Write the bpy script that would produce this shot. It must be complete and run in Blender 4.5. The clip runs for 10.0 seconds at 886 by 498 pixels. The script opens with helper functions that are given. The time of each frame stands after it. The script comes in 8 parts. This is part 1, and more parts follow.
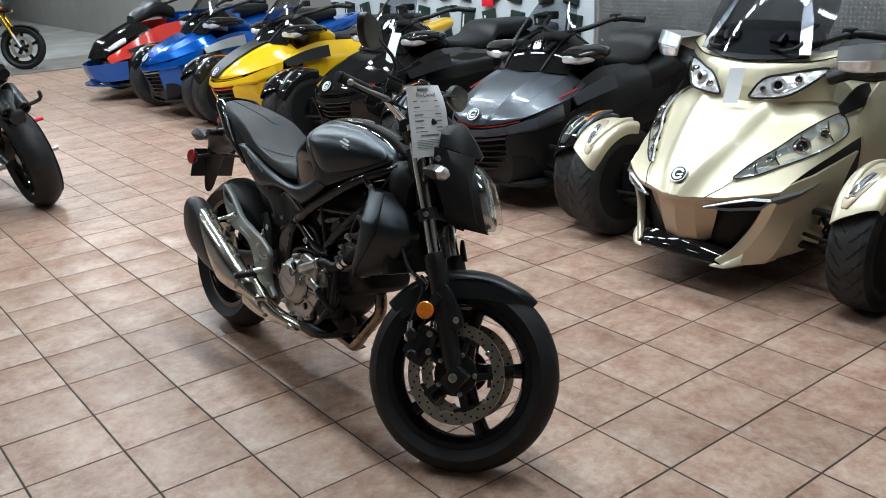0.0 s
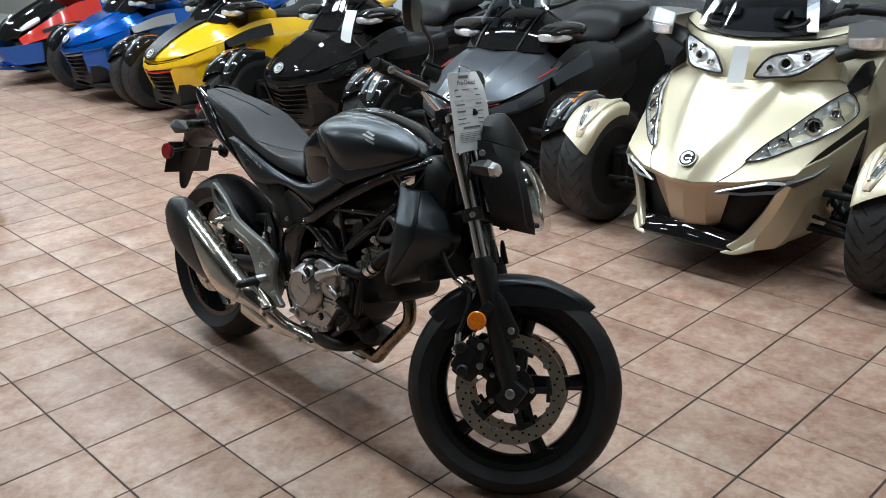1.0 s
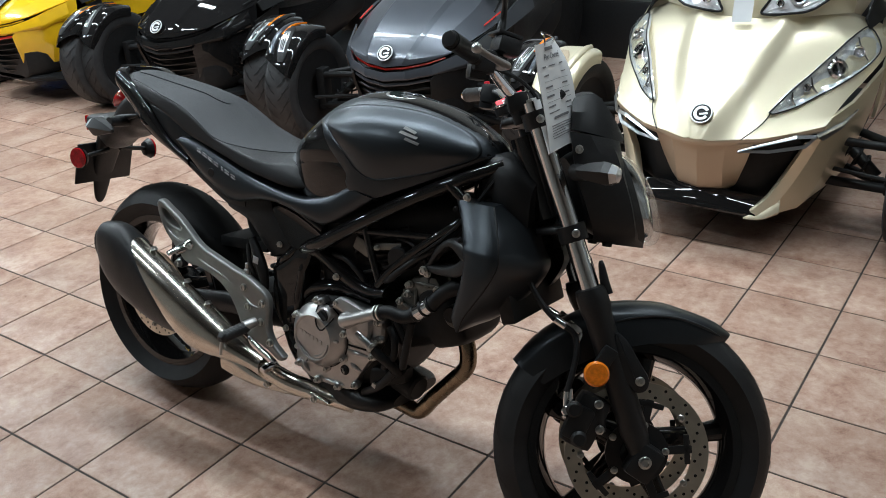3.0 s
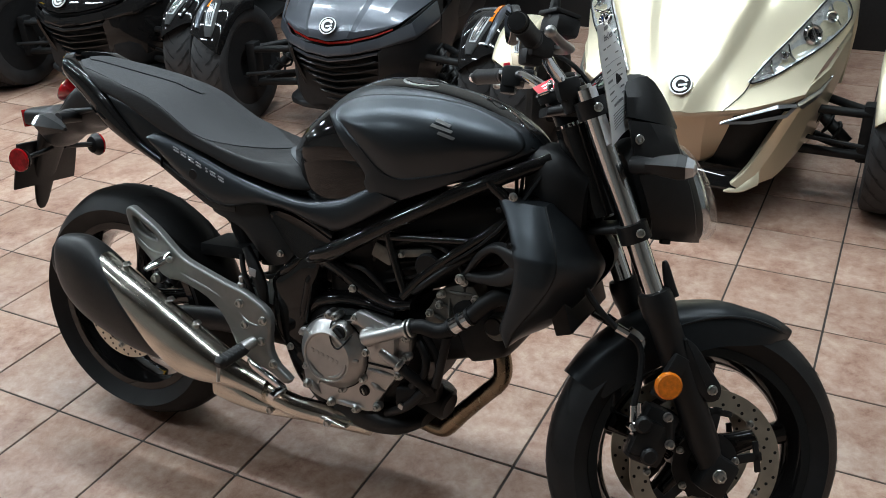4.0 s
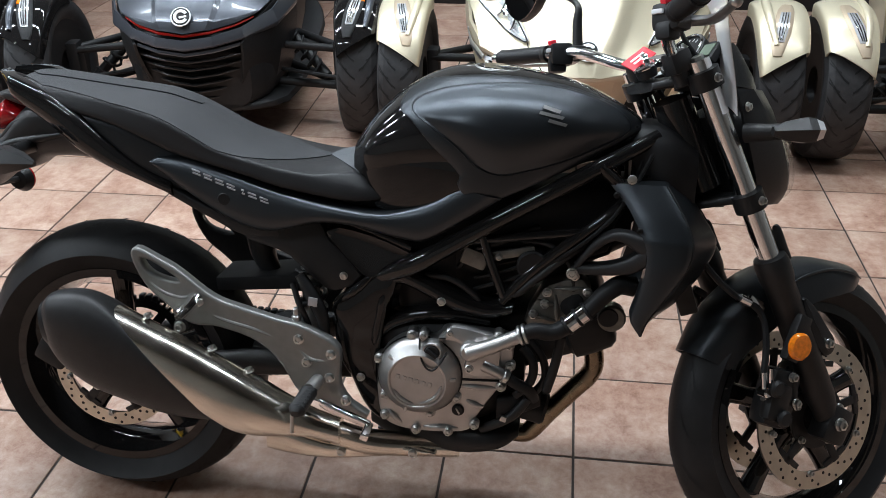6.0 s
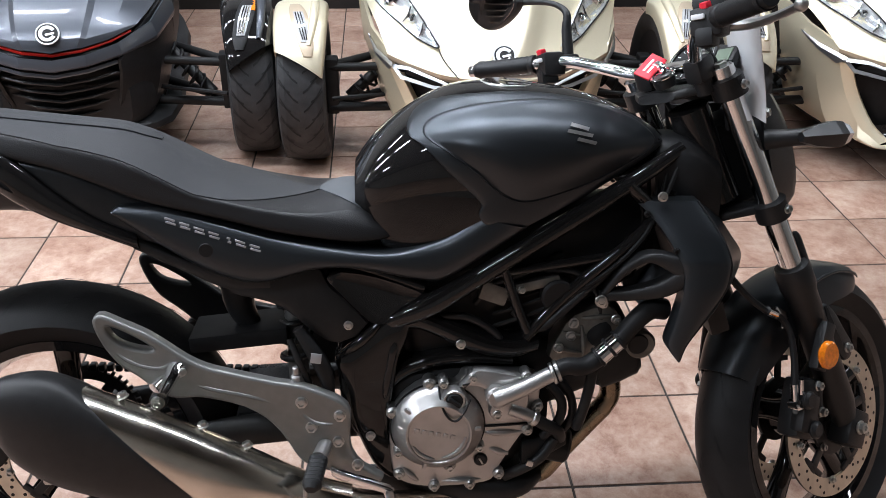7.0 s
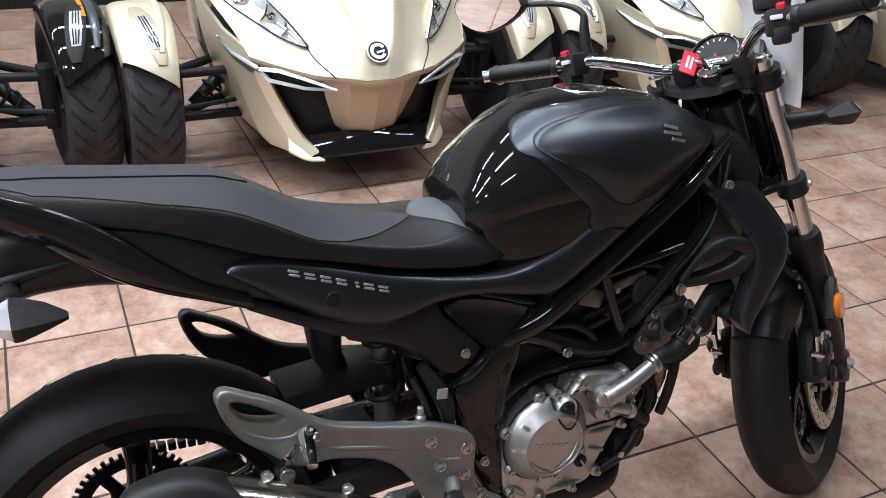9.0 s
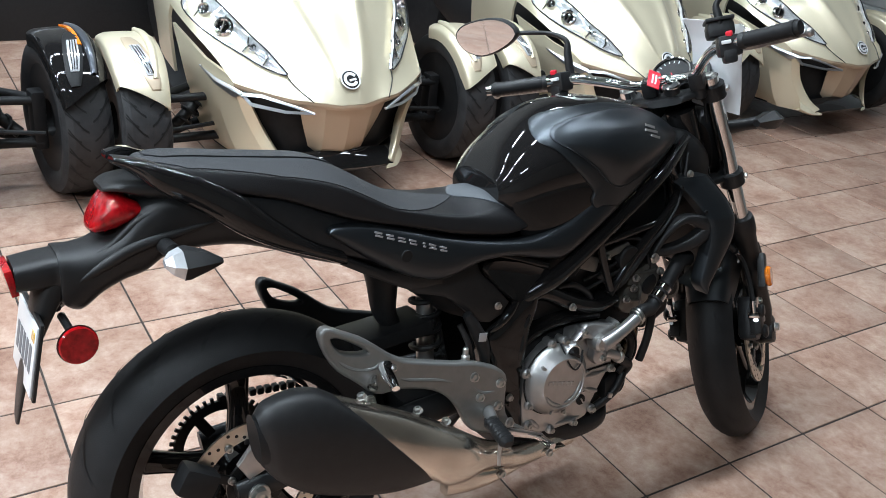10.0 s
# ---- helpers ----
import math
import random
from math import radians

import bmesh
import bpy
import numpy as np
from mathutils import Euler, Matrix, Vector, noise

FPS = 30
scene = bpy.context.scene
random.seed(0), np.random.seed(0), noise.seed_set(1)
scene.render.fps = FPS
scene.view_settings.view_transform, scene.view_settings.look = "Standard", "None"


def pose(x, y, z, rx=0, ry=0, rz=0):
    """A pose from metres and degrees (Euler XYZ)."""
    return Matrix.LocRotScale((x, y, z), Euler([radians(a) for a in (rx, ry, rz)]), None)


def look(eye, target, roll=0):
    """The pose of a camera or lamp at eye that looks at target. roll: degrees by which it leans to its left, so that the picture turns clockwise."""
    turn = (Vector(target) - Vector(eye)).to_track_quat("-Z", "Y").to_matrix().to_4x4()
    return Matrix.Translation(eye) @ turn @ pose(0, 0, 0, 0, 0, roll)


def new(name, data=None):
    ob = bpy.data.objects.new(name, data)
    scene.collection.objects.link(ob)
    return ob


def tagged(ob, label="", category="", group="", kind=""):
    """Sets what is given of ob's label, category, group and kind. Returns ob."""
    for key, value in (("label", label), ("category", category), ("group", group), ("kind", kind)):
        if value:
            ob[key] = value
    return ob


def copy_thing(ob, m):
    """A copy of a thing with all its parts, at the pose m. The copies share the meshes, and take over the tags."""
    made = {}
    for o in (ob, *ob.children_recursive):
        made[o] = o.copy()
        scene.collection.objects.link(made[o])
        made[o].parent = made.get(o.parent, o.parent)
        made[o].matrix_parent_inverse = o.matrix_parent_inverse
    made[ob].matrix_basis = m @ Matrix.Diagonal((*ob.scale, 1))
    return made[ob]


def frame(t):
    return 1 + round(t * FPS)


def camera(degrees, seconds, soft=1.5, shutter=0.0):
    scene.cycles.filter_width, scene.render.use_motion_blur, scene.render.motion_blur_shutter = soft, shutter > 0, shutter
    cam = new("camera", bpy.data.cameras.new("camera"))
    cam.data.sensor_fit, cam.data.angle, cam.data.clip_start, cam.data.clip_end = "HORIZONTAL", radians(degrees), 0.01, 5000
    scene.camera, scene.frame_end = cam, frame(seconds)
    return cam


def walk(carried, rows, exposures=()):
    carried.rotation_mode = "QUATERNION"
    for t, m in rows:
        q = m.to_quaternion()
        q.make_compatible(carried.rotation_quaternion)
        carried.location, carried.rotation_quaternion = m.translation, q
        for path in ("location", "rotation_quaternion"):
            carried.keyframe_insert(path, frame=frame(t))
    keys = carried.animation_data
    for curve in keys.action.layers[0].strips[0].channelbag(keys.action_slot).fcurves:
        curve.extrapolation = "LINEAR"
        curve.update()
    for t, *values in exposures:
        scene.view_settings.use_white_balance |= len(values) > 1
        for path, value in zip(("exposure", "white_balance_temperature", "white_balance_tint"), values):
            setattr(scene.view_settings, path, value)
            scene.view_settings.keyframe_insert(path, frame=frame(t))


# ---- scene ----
cam = camera(53.0, 10.0, soft=0.9)
PATH = [
    (0, (-1.907, -1.718, 1.526), (-0.759, -0.22, 0.863), -2.4),
    (0.5, (-1.975, -1.493, 1.519), (-0.766, -0.055, 0.832), -2.5),
    (1, (-2.027, -1.266, 1.528), (-0.74, 0.085, 0.808), -2.1),
    (1.5, (-1.97, -1.046, 1.514), (-0.644, 0.24, 0.747), -2.6),
    (2, (-1.869, -0.841, 1.522), (-0.53, 0.406, 0.715), -3.7),
    (2.5, (-1.85, -0.655, 1.51), (-0.47, 0.52, 0.663), -3.5),
    (3, (-1.881, -0.41, 1.512), (-0.416, 0.64, 0.646), -3.2),
    (4.5, (-1.828, 0.16, 1.496), (-0.208, 0.832, 0.535), -1.8),
    (5, (-1.903, 0.391, 1.474), (-0.207, 0.869, 0.529), -1.3),
    (5.5, (-1.93, 0.553, 1.503), (-0.229, 0.914, 0.515), -1.3),
    (7, (-1.741, 1.018, 1.463), (-0.016, 0.888, 0.459), 0.8),
    (7.5, (-1.633, 1.223, 1.477), (0.041, 0.857, 0.446), 1.9),
    (8, (-1.58, 1.362, 1.449), (0.066, 0.841, 0.438), 2.7),
    (8.5, (-1.516, 1.512, 1.454), (0.099, 0.902, 0.444), 2.1),
    (9, (-1.508, 1.656, 1.471), (0.029, 0.877, 0.455), 4.6),
    (9.5, (-1.591, 1.884, 1.48), (-0.121, 0.945, 0.5), 7.0),
    (10, (-1.705, 2.078, 1.494), (-0.238, 1.062, 0.59), 7.3),
]
walk(cam, [(t, look(eye, target, roll)) for t, eye, target, roll in PATH], exposures=[(0, -0.1, 6150, 5), (5, -0.1, 6100, 5), (7, 0.3, 6200, 14), (9.2, 0.3, 6200, 14), (10, 0.33, 5950, 7)])

# world, lamps and exposure
world = bpy.data.worlds.new("showroom_air")
scene.world = world
world.use_nodes = True
world.node_tree.nodes["Background"].inputs[0].default_value = (0.9, 0.95, 1.0, 1)
world.node_tree.nodes["Background"].inputs[1].default_value = 0.018
CEIL = 4.3
# x, y and strength of the ceiling lights
LIGHTS = [(0.1, -2.6, 0.12), (0.1, -1.3, 0.17), (0.1, 0.0, 0.34), (0.1, 1.3, 0.54), (0.1, 2.6, 0.44), (0.1, 3.9, 0.5), (0.1, 5.2, 0.6), (0.1, 6.5, 0.8), (2.1, -0.6, 0.28), (2.1, 0.7, 0.44), (2.1, 2.0, 0.44), (2.1, 3.3, 0.30), (2.1, 4.6, 0.45), (2.1, 5.9, 0.5),
          (-2.5, 2.6, 0.28), (-2.5, 5.6, 0.8), (-2.3, 8.6, 1.1), (1.6, 10.5, 1.6), (1.6, 14.0, 1.5), (1.6, 19.0, 1.3), (-2.3, 13.5, 1.5)]
LAMPS = [(x, y) for x, y, _ in LIGHTS]
for lx, ly, lw in LIGHTS:
    area = bpy.data.lights.new("tube_light", "AREA")
    area.shape, area.size, area.size_y, area.energy, area.color = "RECTANGLE", 0.14, 0.85, 78 * lw, (0.93, 1.0, 1.05)
    lamp = new("tube_light", area)
    lamp.matrix_world = pose(lx, ly, CEIL - 0.16)
    tagged(lamp, kind="structure")


# ---- mesh helpers ----
def mesh_from(bm, name, mat, smooth=40):
    bmesh.ops.recalc_face_normals(bm, faces=bm.faces[:])
    me = bpy.data.meshes.new(name)
    bm.to_mesh(me)
    bm.free()
    me.materials.append(mat)
    if smooth:
        me.shade_smooth()
        me.set_sharp_from_angle(angle=radians(smooth))
    return me


def part(name, bm, mat, parent, label="", smooth=40):
    ob = new(name, mesh_from(bm, name, mat, smooth))
    ob.parent = parent
    return tagged(ob, label)


def thing(name, label, category, m=None, group="", kind=""):
    ob = new(name)
    ob.empty_display_size = 0.1
    if m is not None:
        ob.matrix_basis = m
    return tagged(ob, label, category, group, kind)


def single(name, bm, mat, label, category="", kind="", group="", smooth=40, m=None):
    ob = new(name, mesh_from(bm, name, mat, smooth))
    if m is not None:
        ob.matrix_basis = m
    return tagged(ob, label, category, group, kind)


def spline(pts, k=6, closed=False):
    """Points of a smooth curve through pts."""
    p = [Vector(q) for q in pts]
    n = len(p)
    out = []
    for i in range(n if closed else n - 1):
        a, b, c, d = (p[(i + j) % n] if closed else p[min(max(i + j, 0), n - 1)] for j in (-1, 0, 1, 2))
        for s in range(k):
            t = s / k
            out.append(0.5 * (2 * b + (c - a) * t + (2 * a - 5 * b + 4 * c - d) * t * t + (3 * b - 3 * c + d - a) * t ** 3))
    if not closed:
        out.append(p[-1])
    return out


def add_rings(bm, rings, caps=True, closed=True, loop=False):
    vs = [[bm.verts.new(p) for p in r] for r in rings]
    n = len(vs[0])
    pairs = list(zip(vs, vs[1:])) + ([(vs[-1], vs[0])] if loop else [])
    for a, b in pairs:
        for i in range(n if closed else n - 1):
            j = (i + 1) % n
            bm.faces.new((a[i], a[j], b[j], b[i]))
    if caps and closed and not loop:
        bm.faces.new(vs[0])
        bm.faces.new(vs[-1])
    return bm


def box(size, at=(0, 0, 0), turn=(0, 0, 0), bevel=0.004, bm=None, seg=2):
    own = bmesh.new()
    bmesh.ops.create_cube(own, size=1)
    bmesh.ops.scale(own, vec=size, verts=own.verts)
    if bevel:
        bmesh.ops.bevel(own, geom=own.edges[:], offset=min(bevel, min(size) * 0.45), segments=seg, affect="EDGES", profile=0.6)
    own.transform(pose(*at, *turn))
    return join(bm, own)


def join(bm, other):
    if bm is None:
        return other
    me = bpy.data.meshes.new("tmp")
    other.to_mesh(me)
    other.free()
    bm.from_mesh(me)
    bpy.data.meshes.remove(me)
    return bm


def tube(pts, r, seg=10, k=5, bm=None, flat=1.0, up=(0, 0, 1), smooth=True):
    """A round bar along pts; r is one radius or one for each point."""
    pts = [Vector(p) for p in pts]
    rs = [r] * len(pts) if isinstance(r, (int, float)) else list(r)
    if smooth and len(pts) > 2:
        line = spline(pts, k)
        rad = [v.x for v in spline([(q, 0, 0) for q in rs], k)]
    else:
        line, rad = pts, rs
    rings = []
    side = None
    for i, p in enumerate(line):
        d = (line[min(i + 1, len(line) - 1)] - line[max(i - 1, 0)]).normalized()
        if side is None:
            u = Vector(up)
            if abs(u.dot(d)) > 0.95:
                u = Vector((1, 0, 0)) if abs(d.x) < 0.9 else Vector((0, 1, 0))
            side = d.cross(u)
        side = (side - d * side.dot(d)).normalized()
        w = side.cross(d)
        rings.append([p + rad[i] * (math.cos(a) * side * flat + math.sin(a) * w) for a in (math.tau * j / seg for j in range(seg))])
    own = bmesh.new()
    add_rings(own, rings)
    return join(bm, own)


def lathe(profile, m=None, seg=32, bm=None, closed=False):
    """Turns profile (radius, height) round z; closed: the profile is a loop."""
    own = bmesh.new()
    rings = []
    for j in range(seg):
        a = math.tau * j / seg
        rings.append([Vector((r * math.cos(a), r * math.sin(a), h)) for r, h in profile])
    add_rings(own, rings, caps=False, closed=closed, loop=True)
    bmesh.ops.remove_doubles(own, verts=own.verts, dist=1e-5)
    if m is not None:
        own.transform(m)
    return join(bm, own)


def disc(r, h, at, axis=(0, 1, 0), bevel=0.002, seg=24, bm=None, hole=0.0):
    """A short round bar of length h, centred at at, along axis."""
    b = min(bevel, h * 0.4, r * 0.4)
    prof = [(hole, -h / 2), (r - b, -h / 2), (r, -h / 2 + b), (r, h / 2 - b), (r - b, h / 2), (hole, h / 2)]
    m = Matrix.Translation(at) @ Vector(axis).to_track_quat("Z", "Y").to_matrix().to_4x4()
    return lathe(prof, m, seg, bm, closed=hole > 0)


def bolt(at, axis=(0, -1, 0), r=0.008, h=0.008, bm=None):
    own = disc(r * 1.25, h * 0.4, at, axis, 0.001, 12)
    top = Vector(at) + Vector(axis).normalized() * h * 0.55
    m = Matrix.Translation(top) @ Vector(axis).to_track_quat("Z", "Y").to_matrix().to_4x4()
    own = lathe([(0, -h * 0.4), (r, -h * 0.4), (r, h * 0.4), (r * 0.6, h * 0.5), (r * 0.5, h * 0.1), (0, h * 0.1)], m, 6, own)
    return join(bm, own)


def loft(sections, k=4, seg=28, bm=None, caps=True):
    """Rounded body along x: sections of x, zc, half width, up, down, exponent[, yc]."""
    rows = np.array([list(s) + [0.0] * (7 - len(s)) for s in sections], float)
    pts = []
    for i in range(len(rows) - 1):
        a, b, c, d = (rows[min(max(i + j, 0), len(rows) - 1)] for j in (-1, 0, 1, 2))
        for s in range(k):
            t = s / k
            pts.append(0.5 * (2 * b + (c - a) * t + (2 * a - 5 * b + 4 * c - d) * t * t + (3 * b - 3 * c + d - a) * t ** 3))
    pts.append(rows[-1])
    rings = []
    for x, zc, hw, up, dn, n, yc in pts:
        ring = []
        for j in range(seg):
            a = math.tau * j / seg
            ca, sa = math.cos(a), math.sin(a)
            y = math.copysign(abs(ca) ** (2 / n), ca) * hw
            z = math.copysign(abs(sa) ** (2 / n), sa) * (up if sa > 0 else dn)
            ring.append(Vector((x, yc + y, zc + z)))
        rings.append(ring)
    own = bmesh.new()
    add_rings(own, rings, caps)
    return join(bm, own)


def prism(outline, y0, y1, bevel=0.004, smooth=0, bm=None, seg=2):
    """A plate with the outline (x, z), from y0 to y1."""
    pts = [Vector((x, 0, z)) for x, z in outline]
    if smooth:
        pts = spline(pts, smooth, closed=True)
    own = bmesh.new()
    f = own.faces.new([own.verts.new((p.x, y0, p.z)) for p in pts])
    geom = bmesh.ops.extrude_face_region(own, geom=[f])
    bmesh.ops.translate(own, vec=(0, y1 - y0, 0), verts=[v for v in geom["geom"] if isinstance(v, bmesh.types.BMVert)])
    if bevel:
        rim = [e for e in own.edges if abs(e.verts[0].co.y - e.verts[1].co.y) < 1e-6]
        bmesh.ops.bevel(own, geom=rim, offset=bevel, segments=seg, affect="EDGES", profile=0.5)
    return join(bm, own)


def patch(rows, k=4, thick=0.01, mirror=False, bm=None, crisp=False):
    """A smooth shell through a grid of points; mirror: both sides of y = 0 as one sheet; crisp: creases along the columns."""
    if mirror:
        rows = [[(x, -y, z) for x, y, z in reversed(r)][:-1] + list(r) if abs(r[0][1]) < 1e-6 else r for r in rows]
    fine = [[Vector(p) for p in r] for r in rows] if crisp else [spline(r, k) for r in rows]
    cols = [spline([r[i] for r in fine], k) for i in range(len(fine[0]))]
    own = bmesh.new()
    add_rings(own, [list(c) for c in cols], caps=False, closed=False)
    if thick:
        bmesh.ops.recalc_face_normals(own, faces=own.faces[:])
        bmesh.ops.solidify(own, geom=own.faces[:], thickness=thick)
    return join(bm, own)


def flip(bm):
    """Mirror a bmesh across y = 0."""
    bmesh.ops.scale(bm, vec=(1, -1, 1), verts=bm.verts)
    bmesh.ops.reverse_faces(bm, faces=bm.faces[:])
    return bm


def ring_tube(rad, r, m, seg=40, sec=8, bm=None):
    prof = [(rad + r * math.cos(math.tau * j / sec), r * math.sin(math.tau * j / sec)) for j in range(sec)]
    return lathe(prof, m, seg, bm, closed=True)


def dome(outline, yfun, steps, smooth=4, side=-1):
    """A panel on the side of a body; steps: scale of the outline and height over yfun."""
    pts = spline([(x, 0, z) for x, z in outline], smooth, closed=True)
    c = sum(pts, Vector()) / len(pts)
    rings = []
    for sc, h in steps:
        qs = [c + (p - c) * sc for p in pts]
        rings.append([Vector((q.x, side * (yfun(q.x, q.z) + h), q.z)) for q in qs])
    own = bmesh.new()
    add_rings(own, rings)
    return own


def ribbon(top, low, yfun, rise=0.012, thick=0.02, side=-1, k=6, drop=0.0):
    """A long domed panel between two edges (x, z) on the side of a body."""
    a, b = spline([(x, 0, z) for x, z in top], k), spline([(x, 0, z) for x, z in low], k)
    rings = []
    for p, q in zip(a, b):
        ring = []
        for v, h in ((0, -thick), (0, 0), (0.05, 0.45 * rise), (0.15, 0.78 * rise), (0.32, rise), (0.5, 1.06 * rise), (0.68, rise), (0.85, 0.78 * rise), (0.95, 0.45 * rise), (1, 0), (1, -thick)):
            c = p.lerp(q, v)
            ring.append(Vector((c.x, side * (yfun(c.x, c.z) + h - drop * v), c.z)))
        rings.append(ring)
    own = bmesh.new()
    add_rings(own, rings)
    return own


def fine_rows(sections, k):
    rows = np.array([list(r) + [0.0] * (7 - len(r)) for r in sections], float)
    out = []
    for i in range(len(rows) - 1):
        a, b, c, d = (rows[min(max(i + j, 0), len(rows) - 1)] for j in (-1, 0, 1, 2))
        for j in range(k):
            t = j / k
            out.append(0.5 * (2 * b + (c - a) * t + (2 * a - 5 * b + 4 * c - d) * t * t + (3 * b - 3 * c + d - a) * t ** 3))
    out.append(rows[-1])
    return out


def slant_loft(sections, k=5, seg=36):
    """Rounded body of slanted sections: centre x, z, half height, lean of the section, half width, exponent, centre y."""
    rings = []
    for cx, cz, half, lean, hw, n, yc in fine_rows(sections, k):
        up = Vector((lean, 0, math.sqrt(max(0.0, 1 - lean * lean))))
        ring = []
        for j in range(seg):
            a = math.tau * j / seg
            ca, sa = math.cos(a), math.sin(a)
            ring.append(Vector((cx, yc + math.copysign(abs(ca) ** (2 / n), ca) * hw, cz)) + up * (math.copysign(abs(sa) ** (2 / n), sa) * half))
        rings.append(ring)
    own = bmesh.new()
    add_rings(own, rings)
    return own


def facet(bm, amount, seed=3):
    """Breaks a smooth sheet into small flat mirrors."""
    rng = random.Random(seed)
    for v in bm.verts:
        v.co += Vector((rng.uniform(-1, 1), rng.uniform(-1, 1), rng.uniform(-1, 1))) * amount
    return bm


# ---- materials ----
def material(name, color, rough=0.5, metal=0.0, noise_scale=0.0, noise_amount=0.0, bump=0.0, bump_scale=200.0, coat=0.0, spec=0.5,
             rough_var=0.0, trans=0.0, ior=1.45, aniso=0.0, emit=0.0, sheen=0.0, random_amount=0.0):
    m = bpy.data.materials.new(name)
    m.use_nodes = True
    nt = m.node_tree
    b = nt.nodes["Principled BSDF"]
    b.inputs["Base Color"].default_value = (*color, 1)
    b.inputs["Roughness"].default_value = rough
    b.inputs["Metallic"].default_value = metal
    b.inputs["Coat Weight"].default_value = coat
    b.inputs["Coat Roughness"].default_value = 0.04
    b.inputs["Specular IOR Level"].default_value = spec
    b.inputs["Transmission Weight"].default_value = trans
    b.inputs["IOR"].default_value = ior
    b.inputs["Anisotropic"].default_value = aniso
    b.inputs["Sheen Weight"].default_value = sheen
    if emit:
        b.inputs["Emission Color"].default_value = (*color, 1)
        b.inputs["Emission Strength"].default_value = emit
    tc = nt.nodes.new("ShaderNodeTexCoord")
    if noise_amount:
        n = nt.nodes.new("ShaderNodeTexNoise")
        n.inputs["Scale"].default_value, n.inputs["Detail"].default_value = noise_scale, 6
        nt.links.new(tc.outputs["Object"], n.inputs["Vector"])
        ramp = nt.nodes.new("ShaderNodeMapRange")
        ramp.inputs["From Min"].default_value, ramp.inputs["From Max"].default_value = 0.3, 0.7
        ramp.inputs["To Min"].default_value, ramp.inputs["To Max"].default_value = 1 - noise_amount, 1 + noise_amount
        nt.links.new(n.outputs["Fac"], ramp.inputs["Value"])
        mix = nt.nodes.new("ShaderNodeMix")
        mix.data_type, mix.blend_type = "RGBA", "MULTIPLY"
        mix.inputs["Factor"].default_value = 1
        mix.inputs["A"].default_value = (*color, 1)
        nt.links.new(ramp.outputs["Result"], mix.inputs["B"])
        nt.links.new(mix.outputs["Result"], b.inputs["Base Color"])
    if rough_var:
        n2 = nt.nodes.new("ShaderNodeTexNoise")
        n2.inputs["Scale"].default_value, n2.inputs["Detail"].default_value = 23, 5
        nt.links.new(tc.outputs["Object"], n2.inputs["Vector"])
        r2 = nt.nodes.new("ShaderNodeMapRange")
        r2.inputs["To Min"].default_value, r2.inputs["To Max"].default_value = max(rough - rough_var, 0.02), rough + rough_var
        nt.links.new(n2.outputs["Fac"], r2.inputs["Value"])
        nt.links.new(r2.outputs["Result"], b.inputs["Roughness"])
    if bump:
        n3 = nt.nodes.new("ShaderNodeTexNoise")
        n3.inputs["Scale"].default_value, n3.inputs["Detail"].default_value = bump_scale, 3
        nt.links.new(tc.outputs["Object"], n3.inputs["Vector"])
        bp = nt.nodes.new("ShaderNodeBump")
        bp.inputs["Strength"].default_value, bp.inputs["Distance"].default_value = bump, 0.002
        nt.links.new(n3.outputs["Fac"], bp.inputs["Height"])
        nt.links.new(bp.outputs["Normal"], b.inputs["Normal"])
    return m


